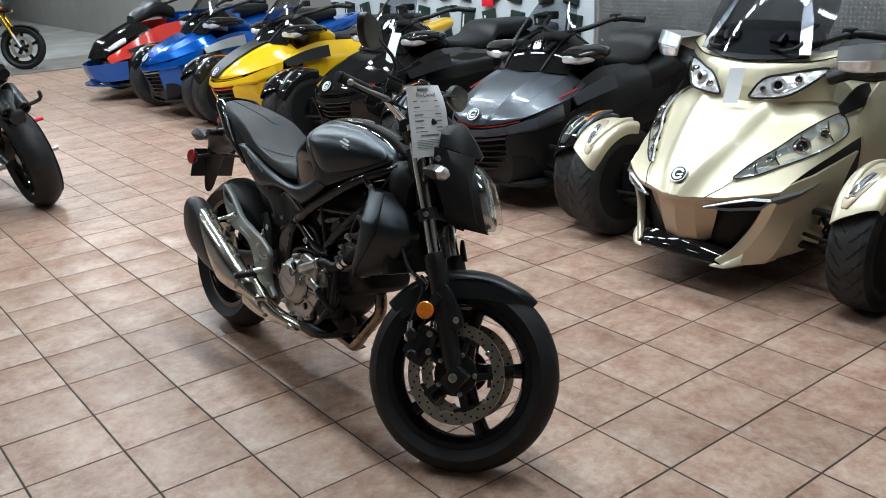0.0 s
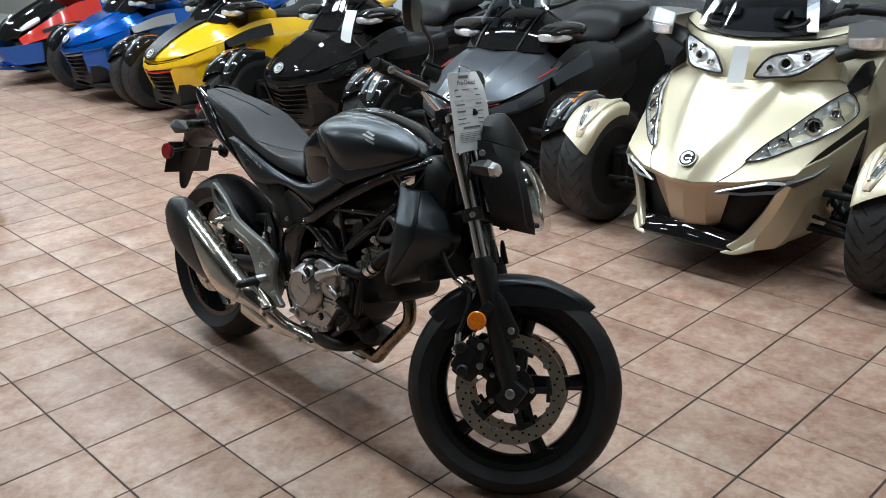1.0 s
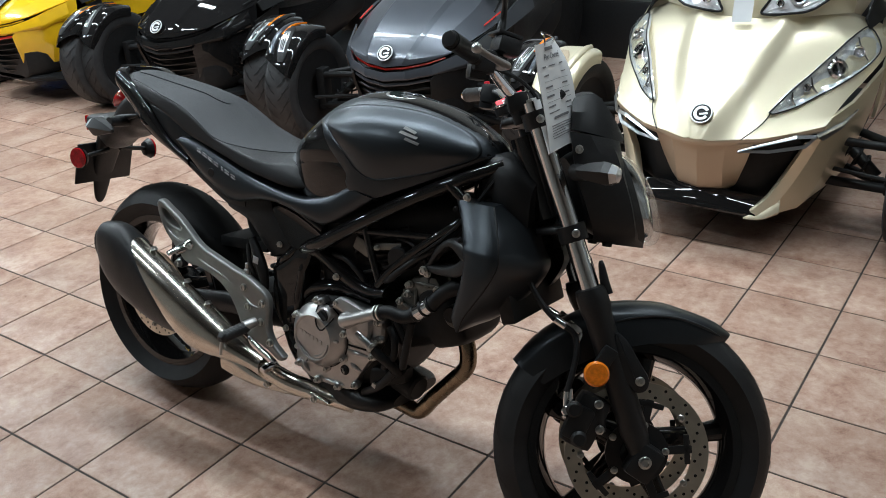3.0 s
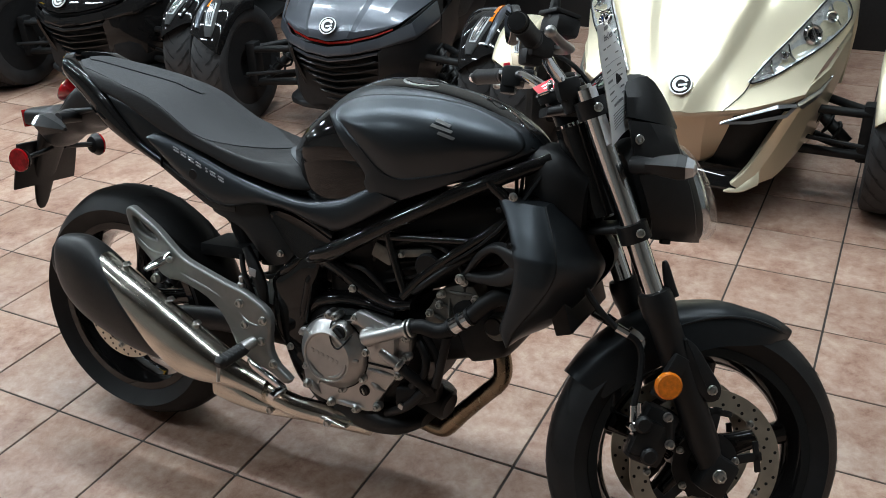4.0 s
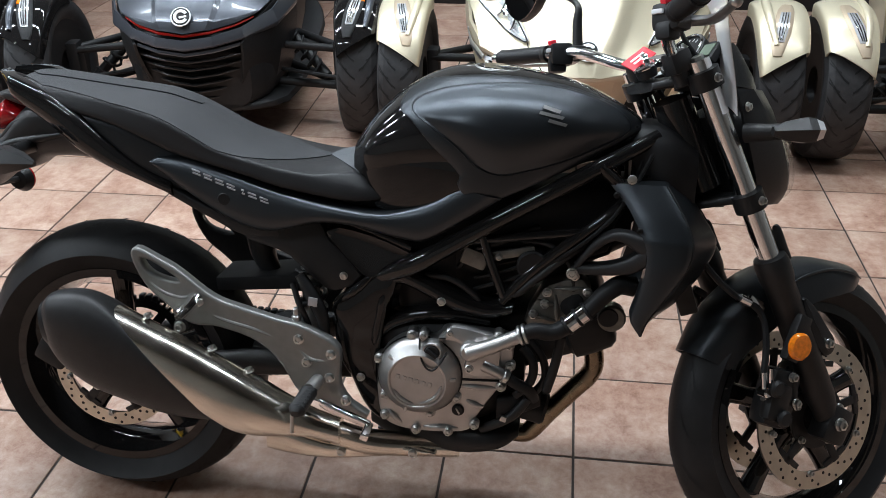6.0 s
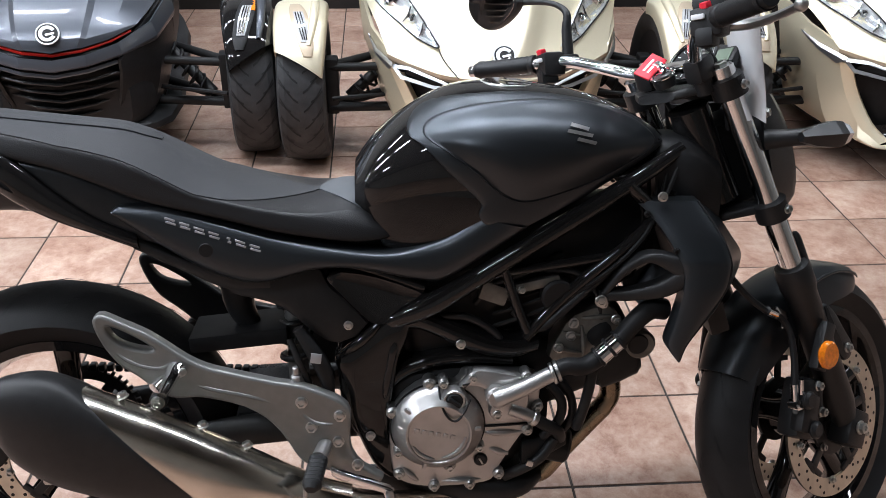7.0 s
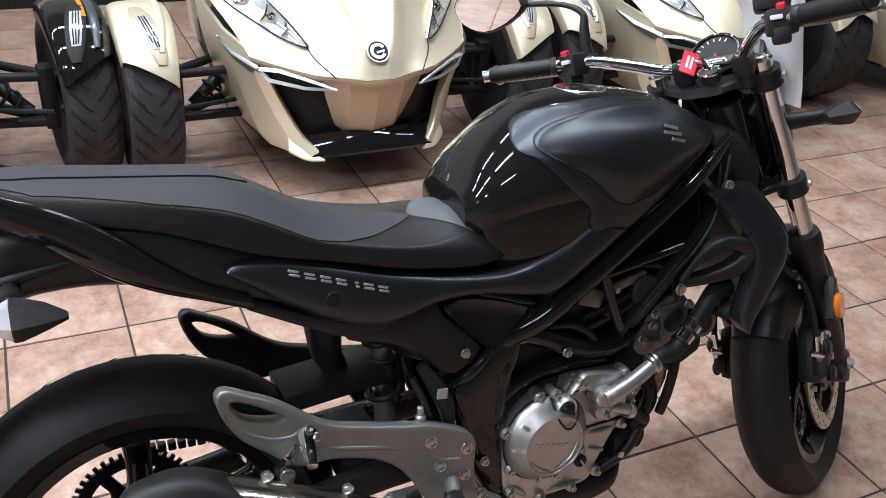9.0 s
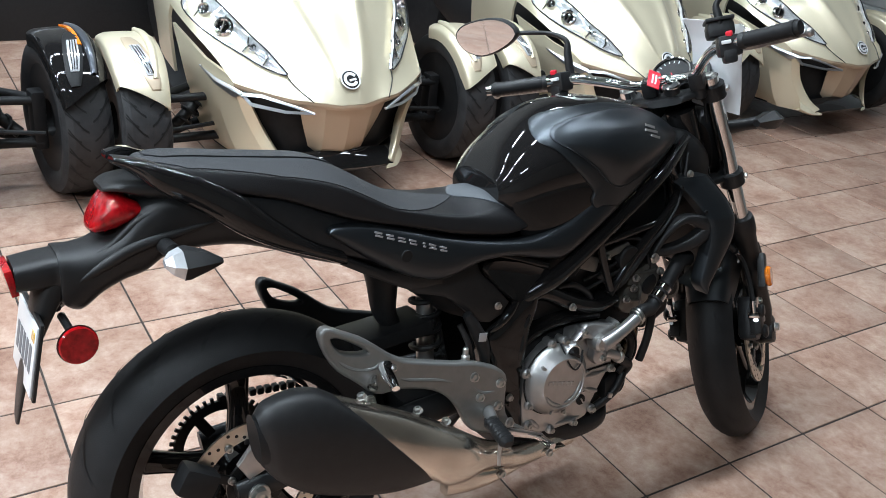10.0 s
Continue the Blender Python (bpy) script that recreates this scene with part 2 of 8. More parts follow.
def tile_material():
    m = material("terracotta_tile", (0.42, 0.28, 0.21), 0.42, spec=0.4)
    nt, b = m.node_tree, m.node_tree.nodes["Principled BSDF"]
    tc = nt.nodes.new("ShaderNodeTexCoord")
    info = nt.nodes.new("ShaderNodeObjectInfo")
    geo = nt.nodes.new("ShaderNodeNewGeometry")
    rnd = nt.nodes.new("ShaderNodeMath")
    rnd.operation = "ADD"
    nt.links.new(info.outputs["Random"], rnd.inputs[0])
    nt.links.new(geo.outputs["Random Per Island"], rnd.inputs[1])
    off = nt.nodes.new("ShaderNodeVectorMath")
    off.operation = "MULTIPLY_ADD"
    comb = nt.nodes.new("ShaderNodeCombineXYZ")
    for s in "XYZ":
        nt.links.new(rnd.outputs[0], comb.inputs[s])
    off.inputs[1].default_value = (37, 53, 71)
    nt.links.new(comb.outputs[0], off.inputs[0])
    nt.links.new(tc.outputs["Object"], off.inputs[2])

    def cloud(scale, detail, rough, dist=0.0):
        n = nt.nodes.new("ShaderNodeTexNoise")
        n.inputs["Scale"].default_value, n.inputs["Detail"].default_value = scale, detail
        n.inputs["Roughness"].default_value, n.inputs["Distortion"].default_value = rough, dist
        nt.links.new(off.outputs[0], n.inputs["Vector"])
        return n

    big, veins, grain = cloud(7, 4, 0.6, 0.3), cloud(30, 9, 0.78, 0.25), cloud(160, 4, 0.6)
    ramp = nt.nodes.new("ShaderNodeValToRGB")
    e = ramp.color_ramp.elements
    e[0].position, e[0].color = 0.33, (0.20, 0.093, 0.063, 1)
    e[1].position, e[1].color = 0.63, (0.53, 0.392, 0.308, 1)
    mid = e.new(0.47)
    mid.color = (0.375, 0.232, 0.170, 1)
    add = nt.nodes.new("ShaderNodeMath")
    add.operation = "MULTIPLY_ADD"
    add.inputs[1].default_value = 0.55
    nt.links.new(veins.outputs["Fac"], add.inputs[0])
    half = nt.nodes.new("ShaderNodeMath")
    half.operation = "MULTIPLY_ADD"
    half.inputs[1].default_value, half.inputs[2].default_value = 0.45, 0.0
    nt.links.new(big.outputs["Fac"], half.inputs[0])
    nt.links.new(half.outputs[0], add.inputs[2])
    nt.links.new(add.outputs[0], ramp.inputs["Fac"])
    tone = nt.nodes.new("ShaderNodeMapRange")
    tone.inputs["From Max"].default_value = 1.0
    tone.inputs["To Min"].default_value, tone.inputs["To Max"].default_value = 0.90, 1.10
    frac = nt.nodes.new("ShaderNodeMath")
    frac.operation = "FRACT"
    nt.links.new(rnd.outputs[0], frac.inputs[0])
    nt.links.new(frac.outputs[0], tone.inputs["Value"])
    mul = nt.nodes.new("ShaderNodeMix")
    mul.data_type, mul.blend_type = "RGBA", "MULTIPLY"
    mul.inputs["Factor"].default_value = 1
    nt.links.new(ramp.outputs["Color"], mul.inputs["A"])
    nt.links.new(tone.outputs["Result"], mul.inputs["B"])
    nt.links.new(mul.outputs["Result"], b.inputs["Base Color"])
    rr = nt.nodes.new("ShaderNodeMapRange")
    rr.inputs["To Min"].default_value, rr.inputs["To Max"].default_value = 0.20, 0.46
    nt.links.new(veins.outputs["Fac"], rr.inputs["Value"])
    nt.links.new(rr.outputs["Result"], b.inputs["Roughness"])
    bp = nt.nodes.new("ShaderNodeBump")
    bp.inputs["Strength"].default_value, bp.inputs["Distance"].default_value = 0.45, 0.004
    nt.links.new(veins.outputs["Fac"], bp.inputs["Height"])
    bp2 = nt.nodes.new("ShaderNodeBump")
    bp2.inputs["Strength"].default_value, bp2.inputs["Distance"].default_value = 0.15, 0.001
    nt.links.new(grain.outputs["Fac"], bp2.inputs["Height"])
    nt.links.new(bp.outputs["Normal"], bp2.inputs["Normal"])
    nt.links.new(bp2.outputs["Normal"], b.inputs["Normal"])
    return m


TILE = tile_material()
GROUT = material("grout", (0.055, 0.043, 0.037), 0.9, noise_scale=30, noise_amount=0.35, bump=0.4, bump_scale=400)
GLOSS = material("gloss_black_paint", (0.010, 0.0095, 0.0095), 0.04, coat=0.25, spec=0.38)
MATTE = material("matte_black_plastic", (0.014, 0.014, 0.0145), 0.42, spec=0.42, noise_scale=60, noise_amount=0.15, bump=0.15, bump_scale=900, rough_var=0.06)
DARK = material("dark_void_plastic", (0.013, 0.013, 0.0135), 0.5, spec=0.3, noise_scale=40, noise_amount=0.2)
GUN = material("satin_gunmetal_paint", (0.052, 0.058, 0.064), 0.33, metal=0.85, noise_scale=900, noise_amount=0.04, spec=0.5, rough_var=0.03)
SEAT = material("seat_vinyl", (0.009, 0.009, 0.010), 0.46, noise_scale=8, noise_amount=0.12, bump=0.35, bump_scale=700, spec=0.45)
SEATTOP = material("seat_top_vinyl", (0.030, 0.031, 0.034), 0.60, noise_scale=8, noise_amount=0.1, bump=0.5, bump_scale=900, spec=0.45)
APRON = material("seat_nose_vinyl", (0.085, 0.092, 0.10), 0.5, noise_scale=8, noise_amount=0.1, bump=0.3, bump_scale=900)
FENDM = material("charcoal_satin_fender", (0.026, 0.029, 0.032), 0.36, metal=0.5, noise_scale=60, noise_amount=0.06, rough_var=0.04)
RUBBER = material("tyre_rubber", (0.014, 0.014, 0.0145), 0.55, spec=0.33, noise_scale=18, noise_amount=0.25, bump=0.2, bump_scale=500, rough_var=0.08)
ALU = material("cast_aluminium", (0.44, 0.435, 0.425), 0.33, metal=0.85, noise_scale=40, noise_amount=0.08, bump=0.12, bump_scale=900, rough_var=0.06)
GREYMETAL = material("grey_painted_casting", (0.235, 0.235, 0.225), 0.38, metal=0.6, noise_scale=60, noise_amount=0.06, bump=0.1, bump_scale=900)
STEEL = material("brushed_steel", (0.74, 0.70, 0.62), 0.20, metal=1.0, noise_scale=9, noise_amount=0.16, rough_var=0.10)
PIPE = material("heat_tinted_pipe", (0.27, 0.215, 0.15), 0.26, metal=1.0, noise_scale=12, noise_amount=0.3, rough_var=0.08)
CHROME = material("chrome", (0.80, 0.80, 0.80), 0.07, metal=1.0, rough_var=0.03)
ZINC = material("zinc_bolt", (0.55, 0.55, 0.53), 0.3, metal=1.0)
DISCM = material("brake_disc_steel", (0.58, 0.54, 0.46), 0.30, metal=1.0, noise_scale=30, noise_amount=0.12, rough_var=0.06)
AMBER = material("amber_lens", (0.85, 0.22, 0.01), 0.15, coat=0.6, noise_scale=120, noise_amount=0.2)
REDL = material("red_lens", (0.33, 0.004, 0.007), 0.13, coat=0.3, noise_scale=90, noise_amount=0.45)
REDTAG = material("red_plastic", (0.75, 0.02, 0.04), 0.4, noise_scale=50, noise_amount=0.05)


def thin_glass(name, tint, gloss):
    m = bpy.data.materials.new(name)
    m.use_nodes = True
    nt = m.node_tree
    nt.nodes.remove(nt.nodes["Principled BSDF"])
    a, b, mix = nt.nodes.new("ShaderNodeBsdfTransparent"), nt.nodes.new("ShaderNodeBsdfGlossy"), nt.nodes.new("ShaderNodeMixShader")
    lw = nt.nodes.new("ShaderNodeLayerWeight")
    lw.inputs["Blend"].default_value = 0.5
    pw = nt.nodes.new("ShaderNodeMath")
    pw.operation = "POWER"
    pw.inputs[1].default_value = 4
    mul = nt.nodes.new("ShaderNodeMath")
    mul.operation = "MULTIPLY_ADD"
    mul.inputs[1].default_value, mul.inputs[2].default_value = 0.6 * gloss, 0.045 * gloss
    a.inputs["Color"].default_value = (*tint, 1)
    b.inputs["Roughness"].default_value = 0.03
    nt.links.new(lw.outputs["Facing"], pw.inputs[0])
    nt.links.new(pw.outputs[0], mul.inputs[0])
    nt.links.new(mul.outputs[0], mix.inputs["Fac"])
    nt.links.new(a.outputs[0], mix.inputs[1])
    nt.links.new(b.outputs[0], mix.inputs[2])
    nt.links.new(mix.outputs[0], nt.nodes["Material Output"].inputs["Surface"])
    return m


CLEAR = thin_glass("clear_lens", (0.95, 0.96, 0.96), 1.0)
SMOKE = thin_glass("smoked_screen", (0.66, 0.67, 0.69), 1.0)


def faceted_chrome():
    m = material("lamp_reflector", (0.92, 0.93, 0.95), 0.12, metal=0.45, noise_scale=40, noise_amount=0.25)
    nt = m.node_tree
    tc, vo, bp_ = nt.nodes.new("ShaderNodeTexCoord"), nt.nodes.new("ShaderNodeTexWave"), nt.nodes.new("ShaderNodeBump")
    vo.inputs["Scale"].default_value, vo.inputs["Distortion"].default_value = 7, 5.0
    bp_.inputs["Strength"].default_value, bp_.inputs["Distance"].default_value = 0.08, 0.010
    nt.links.new(tc.outputs["Object"], vo.inputs["Vector"])
    nt.links.new(vo.outputs["Fac"], bp_.inputs["Height"])
    nt.links.new(bp_.outputs["Normal"], nt.nodes["Principled BSDF"].inputs["Normal"])
    return m


LAMPIN = faceted_chrome()
BOWL = material("lamp_bowl", (0.70, 0.71, 0.72), 0.10, metal=1.0, noise_scale=30, noise_amount=0.15)
PAPER = material("white_paper", (0.78, 0.79, 0.80), 0.35, coat=0.4, noise_scale=9, noise_amount=0.03)
INK = material("grey_ink", (0.16, 0.16, 0.17), 0.6)
MIRROR = material("mirror_glass", (0.85, 0.88, 0.9), 0.02, metal=1.0)
CHAMP = material("champagne_pearl_paint", (0.74, 0.665, 0.485), 0.36, metal=0.45, coat=0.35, noise_scale=3000, noise_amount=0.10)
# darker tone of the champagne, for chin, hood lip and lamp surrounds
CHAMPD = material("darker_champagne", (0.50, 0.40, 0.285), 0.35, metal=0.3, coat=0.3, noise_scale=2000, noise_amount=0.08)
BLUE = material("blue_metallic_paint", (0.003, 0.10, 0.48), 0.2, metal=0.55, coat=1.0, noise_scale=3000, noise_amount=0.1)
YELLOW = material("yellow_gloss_paint", (0.80, 0.48, 0.01), 0.22, coat=1.0, noise_scale=20, noise_amount=0.03)
REDP = material("red_gloss_paint", (0.60, 0.03, 0.02), 0.2, coat=1.0)
SLATE = material("slate_satin_paint", (0.084, 0.092, 0.108), 0.30, metal=0.5, coat=0.3, noise_scale=2500, noise_amount=0.1)
SILVER = material("silver_trim", (0.55, 0.56, 0.57), 0.28, metal=0.9)
CASTD = material("dark_casting", (0.17, 0.166, 0.15), 0.42, metal=0.7, noise_scale=60, noise_amount=0.2, bump=0.15, bump_scale=900)
TYRE = material("roadster_tyre", (0.030, 0.030, 0.031), 0.55, noise_scale=14, noise_amount=0.3, bump=0.3, bump_scale=300, spec=0.35)
LENSW = material("clear_marker_lens", (0.62, 0.63, 0.64), 0.14, metal=0.35, coat=0.6, noise_scale=60, noise_amount=0.10)
BADGE = material("badge_white_metal", (0.82, 0.83, 0.84), 0.3, metal=0.3)
DECAL = material("silver_decal", (0.42, 0.43, 0.45), 0.35, metal=0.4)
PLATE = material("diamond_plate_metal", (0.42, 0.43, 0.44), 0.3, metal=0.9, noise_scale=9, noise_amount=0.15)
CONC = material("polished_concrete", (0.46, 0.45, 0.43), 0.20, noise_scale=1.5, noise_amount=0.2, rough_var=0.1)
WALLP = material("painted_wall", (0.24, 0.23, 0.21), 0.7, noise_scale=3, noise_amount=0.06, bump=0.1, bump_scale=150)
CEILM = material("ceiling_panel", (0.05, 0.05, 0.05), 0.9, noise_scale=20, noise_amount=0.08, bump=0.3, bump_scale=120)
SHUT = material("shutter_paint", (0.62, 0.63, 0.62), 0.45, metal=0.2, noise_scale=6, noise_amount=0.08)
GOLD = material("gold_fork_tube", (0.75, 0.42, 0.06), 0.25, metal=1.0)
LAMPE = material("lamp_diffuser", (1.0, 0.95, 0.88), 0.6, emit=5.0)


# ---- the room ----
S = 0.305
GX0, GX1, GY0, GY1 = -22, 13, -14, 37
GAP = 0.006
bm = box(((GX1 - GX0) * S, (GY1 - GY0) * S, 0.1), ((GX0 + GX1) / 2 * S, (GY0 + GY1) / 2 * S, -0.0525), bevel=0)
floor = single("floor", bm, GROUT, "brown ceramic tile floor with dark grout joints", "floor", "structure", smooth=0)
bm = box((22, 16, 0.1), (1.0, GY1 * S + 8.0, -0.052), bevel=0)
single("floor_concrete", bm, CONC, "worn polished grey concrete floor", "floor", "structure", smooth=0)
WX = 3.75
WY0, WY1, WXB = -4.27, 27.0, -6.7


def wall(name, size, at, mat, label):
    return single(name, box(size, at, bevel=0), mat, label, "wall", "structure", smooth=0)


wall("wall_east", (0.2, WY1 - WY0, CEIL), (WX + 0.1, (WY0 + WY1) / 2, CEIL / 2), WALLP, "painted showroom wall behind the parked row")
wall("wall_west", (0.2, WY1 - WY0, CEIL), (WXB - 0.1, (WY0 + WY1) / 2, CEIL / 2), WALLP, "painted showroom wall")
wall("wall_north", (WX - WXB + 0.4, 0.2, CEIL), ((WX + WXB) / 2, WY1 + 0.1, CEIL / 2), WALLP, "painted far showroom wall")
wall("wall_south", (WX - WXB + 0.4, 0.2, CEIL), ((WX + WXB) / 2, WY0 - 0.1, CEIL / 2), WALLP, "painted wall behind a roller shutter")
single("ceiling", box((WX - WXB + 0.4, WY1 - WY0 + 0.4, 0.1), ((WX + WXB) / 2, (WY0 + WY1) / 2, CEIL + 0.05), bevel=0), CEILM, "dark painted showroom ceiling", "ceiling", "structure", smooth=0)
single("baseboard", box((0.03, 12, 0.38), (WX - 0.015, 1.8, 0.19), bevel=0.004), MATTE, "black baseboard along the wall", "baseboard", "structure")


def diamond_sheet():
    sheet = thing("diamond_plate", "bright diamond tread metal sheet on the wall", "wall panel", kind="structure")
    y0, y1, z0, z1 = -4.2, 3.42, 0.384, 1.25
    part("backing", box((0.006, y1 - y0, z1 - z0), (WX - 0.003, (y0 + y1) / 2, (z0 + z1) / 2), bevel=0.001), PLATE, sheet)
    verts, faces = [], []
    p = 0.03
    for i in range(int((y1 - y0) / p)):
        for j in range(int((z1 - z0) / p)):
            y, z = y0 + (i + 0.5) * p, z0 + (j + 0.5) * p
            d = 1 if (i + j) % 2 else -1
            a = Vector((0, 0.707, 0.707 * d)) * 0.0125
            b = Vector((0, -0.707 * d, 0.707)) * 0.0045
            c = Vector((WX - 0.006, y, z))
            n = len(verts)
            verts += [c + a, c + b, c - a, c - b, c + a * 0.55 + Vector((-0.003, 0, 0)), c - a * 0.55 + Vector((-0.003, 0, 0))]
            faces += [(n, n + 1, n + 4), (n + 1, n + 2, n + 5, n + 4), (n + 2, n + 3, n + 5), (n + 3, n, n + 4, n + 5)]
    me = bpy.data.meshes.new("raised_lugs")
    me.from_pydata(verts, [], faces)
    me.materials.append(PLATE)
    lugs = new("raised_lugs", me)
    lugs.parent = sheet
    tagged(lugs, kind="stuff")


diamond_sheet()


def shutter():
    sh = thing("door_shutter", "white corrugated metal roller shutter, closed", "shutter door", kind="structure")
    slat = [(-0.0, 0), (0.012, 0.008), (0.016, 0.035), (0.012, 0.062), (0.0, 0.07)]
    first = None
    for i in range(48):
        if first is None:
            bm = bmesh.new()
            add_rings(bm, [[Vector((x, y, z)) for y, z in slat] for x in (WX - 3.6, WX - 0.05)], caps=False, closed=False)
            bmesh.ops.solidify(bm, geom=bm.faces[:], thickness=0.003)
            first = mesh_from(bm, "slat", SHUT, 30)
        ob = new("slat", first)
        ob.parent = sh
        ob.matrix_basis = pose(0, WY0 + 0.01, 0.05 + i * 0.07)
    part("bottom_rail", box((3.55, 0.04, 0.05), (WX - 1.82, WY0 + 0.022, 0.026)), SHUT, sh)


shutter()


def ceiling_lamps():
    first = thing("ceiling_light", "white ceiling light with a long glowing diffuser", "ceiling light", pose(*LAMPS[0], CEIL), "ceiling lights")
    part("housing", box((0.24, 0.95, 0.1), (0, 0, -0.05), bevel=0.01), SHUT, first)
    part("diffuser", box((0.16, 0.87, 0.03), (0, 0, -0.115), bevel=0.008), LAMPE, first)
    for x, y in LAMPS[1:]:
        copy_thing(first, pose(x, y, CEIL))


ceiling_lamps()

single("floor_mat", box((9, 1.5, 0.012), (0.5, GY1 * S + 0.78, 0.0045), bevel=0.004), material("worn_mat", (0.17, 0.155, 0.135), 0.6, noise_scale=3, noise_amount=0.2, bump=0.2, bump_scale=200), "dull grey-brown floor mat at the edge of the tiles", "mat", "structure")


def display_wall():
    """White display board with hanging dark packs."""
    board = thing("display_board", "white display board hung with dark slanted packs", "display board", kind="structure")
    y0, y1, z0, z1 = 3.46, 7.6, 0.30, 1.5
    part("board", box((0.02, y1 - y0, z1 - z0), (WX - 0.012, (y0 + y1) / 2, (z0 + z1) / 2), bevel=0.003), material("white_board", (0.62, 0.66, 0.70), 0.4, noise_scale=5, noise_amount=0.06), board)
    pack_m = material("dark_green_pack", (0.02, 0.035, 0.03), 0.35, noise_scale=9, noise_amount=0.3)
    band = material("white_print", (0.75, 0.76, 0.76), 0.5)
    for k in range(11):
        y = y0 + 0.22 + k * 0.35
        for z, h in ((0.70, 0.34), (1.12, 0.36)):
            p = part("pack", box((0.03, 0.17, h), (WX - 0.038, y, z), (-12 if k % 2 else 8, 0, 0), 0.008), pack_m, board, "dark upright pack")
            part("pack_band", box((0.002, 0.02, h * 0.7), (WX - 0.0545, y + 0.045, z), (-12 if k % 2 else 8, 0, 0), 0), band, p, "", 0)
        part("round_label", disc(0.045, 0.004, (WX - 0.024, y + 0.13, 0.56), (1, 0, 0), 0.001, 24), band, board)
    part("red_sign", box((0.004, 0.16, 0.11), (WX - 0.06, 4.75, 0.95), bevel=0.001), REDTAG, board, "small red sign")


display_wall()


# ---- the black naked motorcycle ----
BIKE = pose(-0.482, 0.886, -0.003, 0, 0, -90.0) @ pose(0, 0, 0, 0, 0.35, 0) @ pose(0, 0, 0, -11.0, 0, 0)
HEAD = Vector((0.8265, 0, 0))
HEAD_AXIS = Vector((-math.sin(radians(25)), 0, math.cos(radians(25))))
STEER = Matrix.Translation(HEAD) @ Matrix.Rotation(radians(34), 4, HEAD_AXIS) @ Matrix.Translation(-HEAD)
bike = thing("motorcycle", "black naked motorcycle parked leaning on its side stand", "motorcycle", BIKE)


def bp(name, bm, mat, label="", parent=None, smooth=40):
    return part(name, bm, mat, parent or bike, label, smooth)


def fp(name, bm, mat, label="", parent=None, smooth=40):
    """A part that turns with the handlebar."""
    bm.transform(STEER)
    return part(name, bm, mat, parent or bike, label, smooth)


def along(y):
    """Places a lathe's z axis across the bike."""
    return pose(0, y, 0, 90, 0, 0)


def tyre_mesh(R, w, rim):
    """Tyre with rounded crown; z is the axle."""
    h = w / 2
    prof = [(rim - 0.004, -h * 0.62), (rim + 0.010, -h * 0.74), (rim + (R - rim) * 0.45, -h * 0.99), (R - 0.052 * w / 0.16, -h * 0.93), (R - 0.030 * w / 0.16, -h * 0.76),
            (R - 0.012 * w / 0.16, -h * 0.47), (R - 0.002, -h * 0.17)]
    prof += [(r, -z) for r, z in reversed(prof)]
    prof += [(rim - 0.004, h * 0.3), (rim - 0.004, -h * 0.3)]
    return lathe(prof, None, 96, closed=True)


def groove_cuts(R, w, n, count_side=2):
    """Short slanted tread grooves as slim dark slivers sunk flush with the crown."""
    bm = bmesh.new()
    h = w / 2

    def crown(s):
        a = abs(s)
        return R + 0.0007 - 0.052 * w / 0.16 * (a / 0.93) ** 2.3
    for i in range(n):
        for side in (-1, 1):
            a0 = math.tau * (i + (0.5 if side > 0 else 0)) / n
            left, right = [], []
            for q in range(7):
                t = q / 6
                s = side * (0.12 + 0.72 * t)
                a = a0 + 0.30 * t + 0.05 * math.sin(t * 3)
                wd = 0.0045 * math.sin(math.pi * min(0.97, 0.06 + t)) + 0.0008
                r = crown(s)
                for lst, d in ((left, -wd / r), (right, wd / r)):
                    lst.append(bm.verts.new((r * math.cos(a + d), r * math.sin(a + d), s * h)))
            for q in range(6):
                bm.faces.new((left[q], left[q + 1], right[q + 1], right[q]))
    return bm


def rim_mesh(rim, w):
    """Cast rim ring."""
    h = w / 2
    prof = [(rim + 0.004, -h), (rim + 0.004, -h + 0.012), (rim - 0.010, -h + 0.016), (rim - 0.022, -h * 0.35), (rim - 0.022, h * 0.35), (rim - 0.010, h - 0.016), (rim + 0.004, h - 0.012), (rim + 0.004, h),
            (rim - 0.014, h), (rim - 0.030, h * 0.45), (rim - 0.036, 0), (rim - 0.030, -h * 0.45), (rim - 0.014, -h)]
    return lathe(prof, None, 72, closed=True)


def spoke_mesh(r0, r1, w):
    return loft([(r0, 0, 0.030, 0.020, 0.020, 3), ((r0 + r1) / 2, 0, 0.020, 0.014, 0.014, 3), (r1, 0, 0.024, 0.018, 0.018, 3)], 4, 16)


def disc_plate(r0, r1, th, z, holes=True):
    bm = lathe([(r0, z - th / 2), (r1, z - th / 2), (r1, z + th / 2), (r0, z + th / 2)], None, 72, closed=True)
    return bm


def disc_holes(r0, r1, z, th, n, rows=3):
    """Small dark drill holes through a brake disc: thin plugs, a hair proud on both faces."""
    bm = bmesh.new()
    for i in range(n):
        a = math.tau * i / n
        r = r0 + (r1 - r0) * (0.22 + 0.56 * (i % rows) / (rows - 1))
        bmesh.ops.create_cone(bm, cap_ends=True, segments=8, radius1=0.0034, radius2=0.0034, depth=th + 0.0008,
                              matrix=pose(r * math.cos(a), r * math.sin(a), z))
    return bm


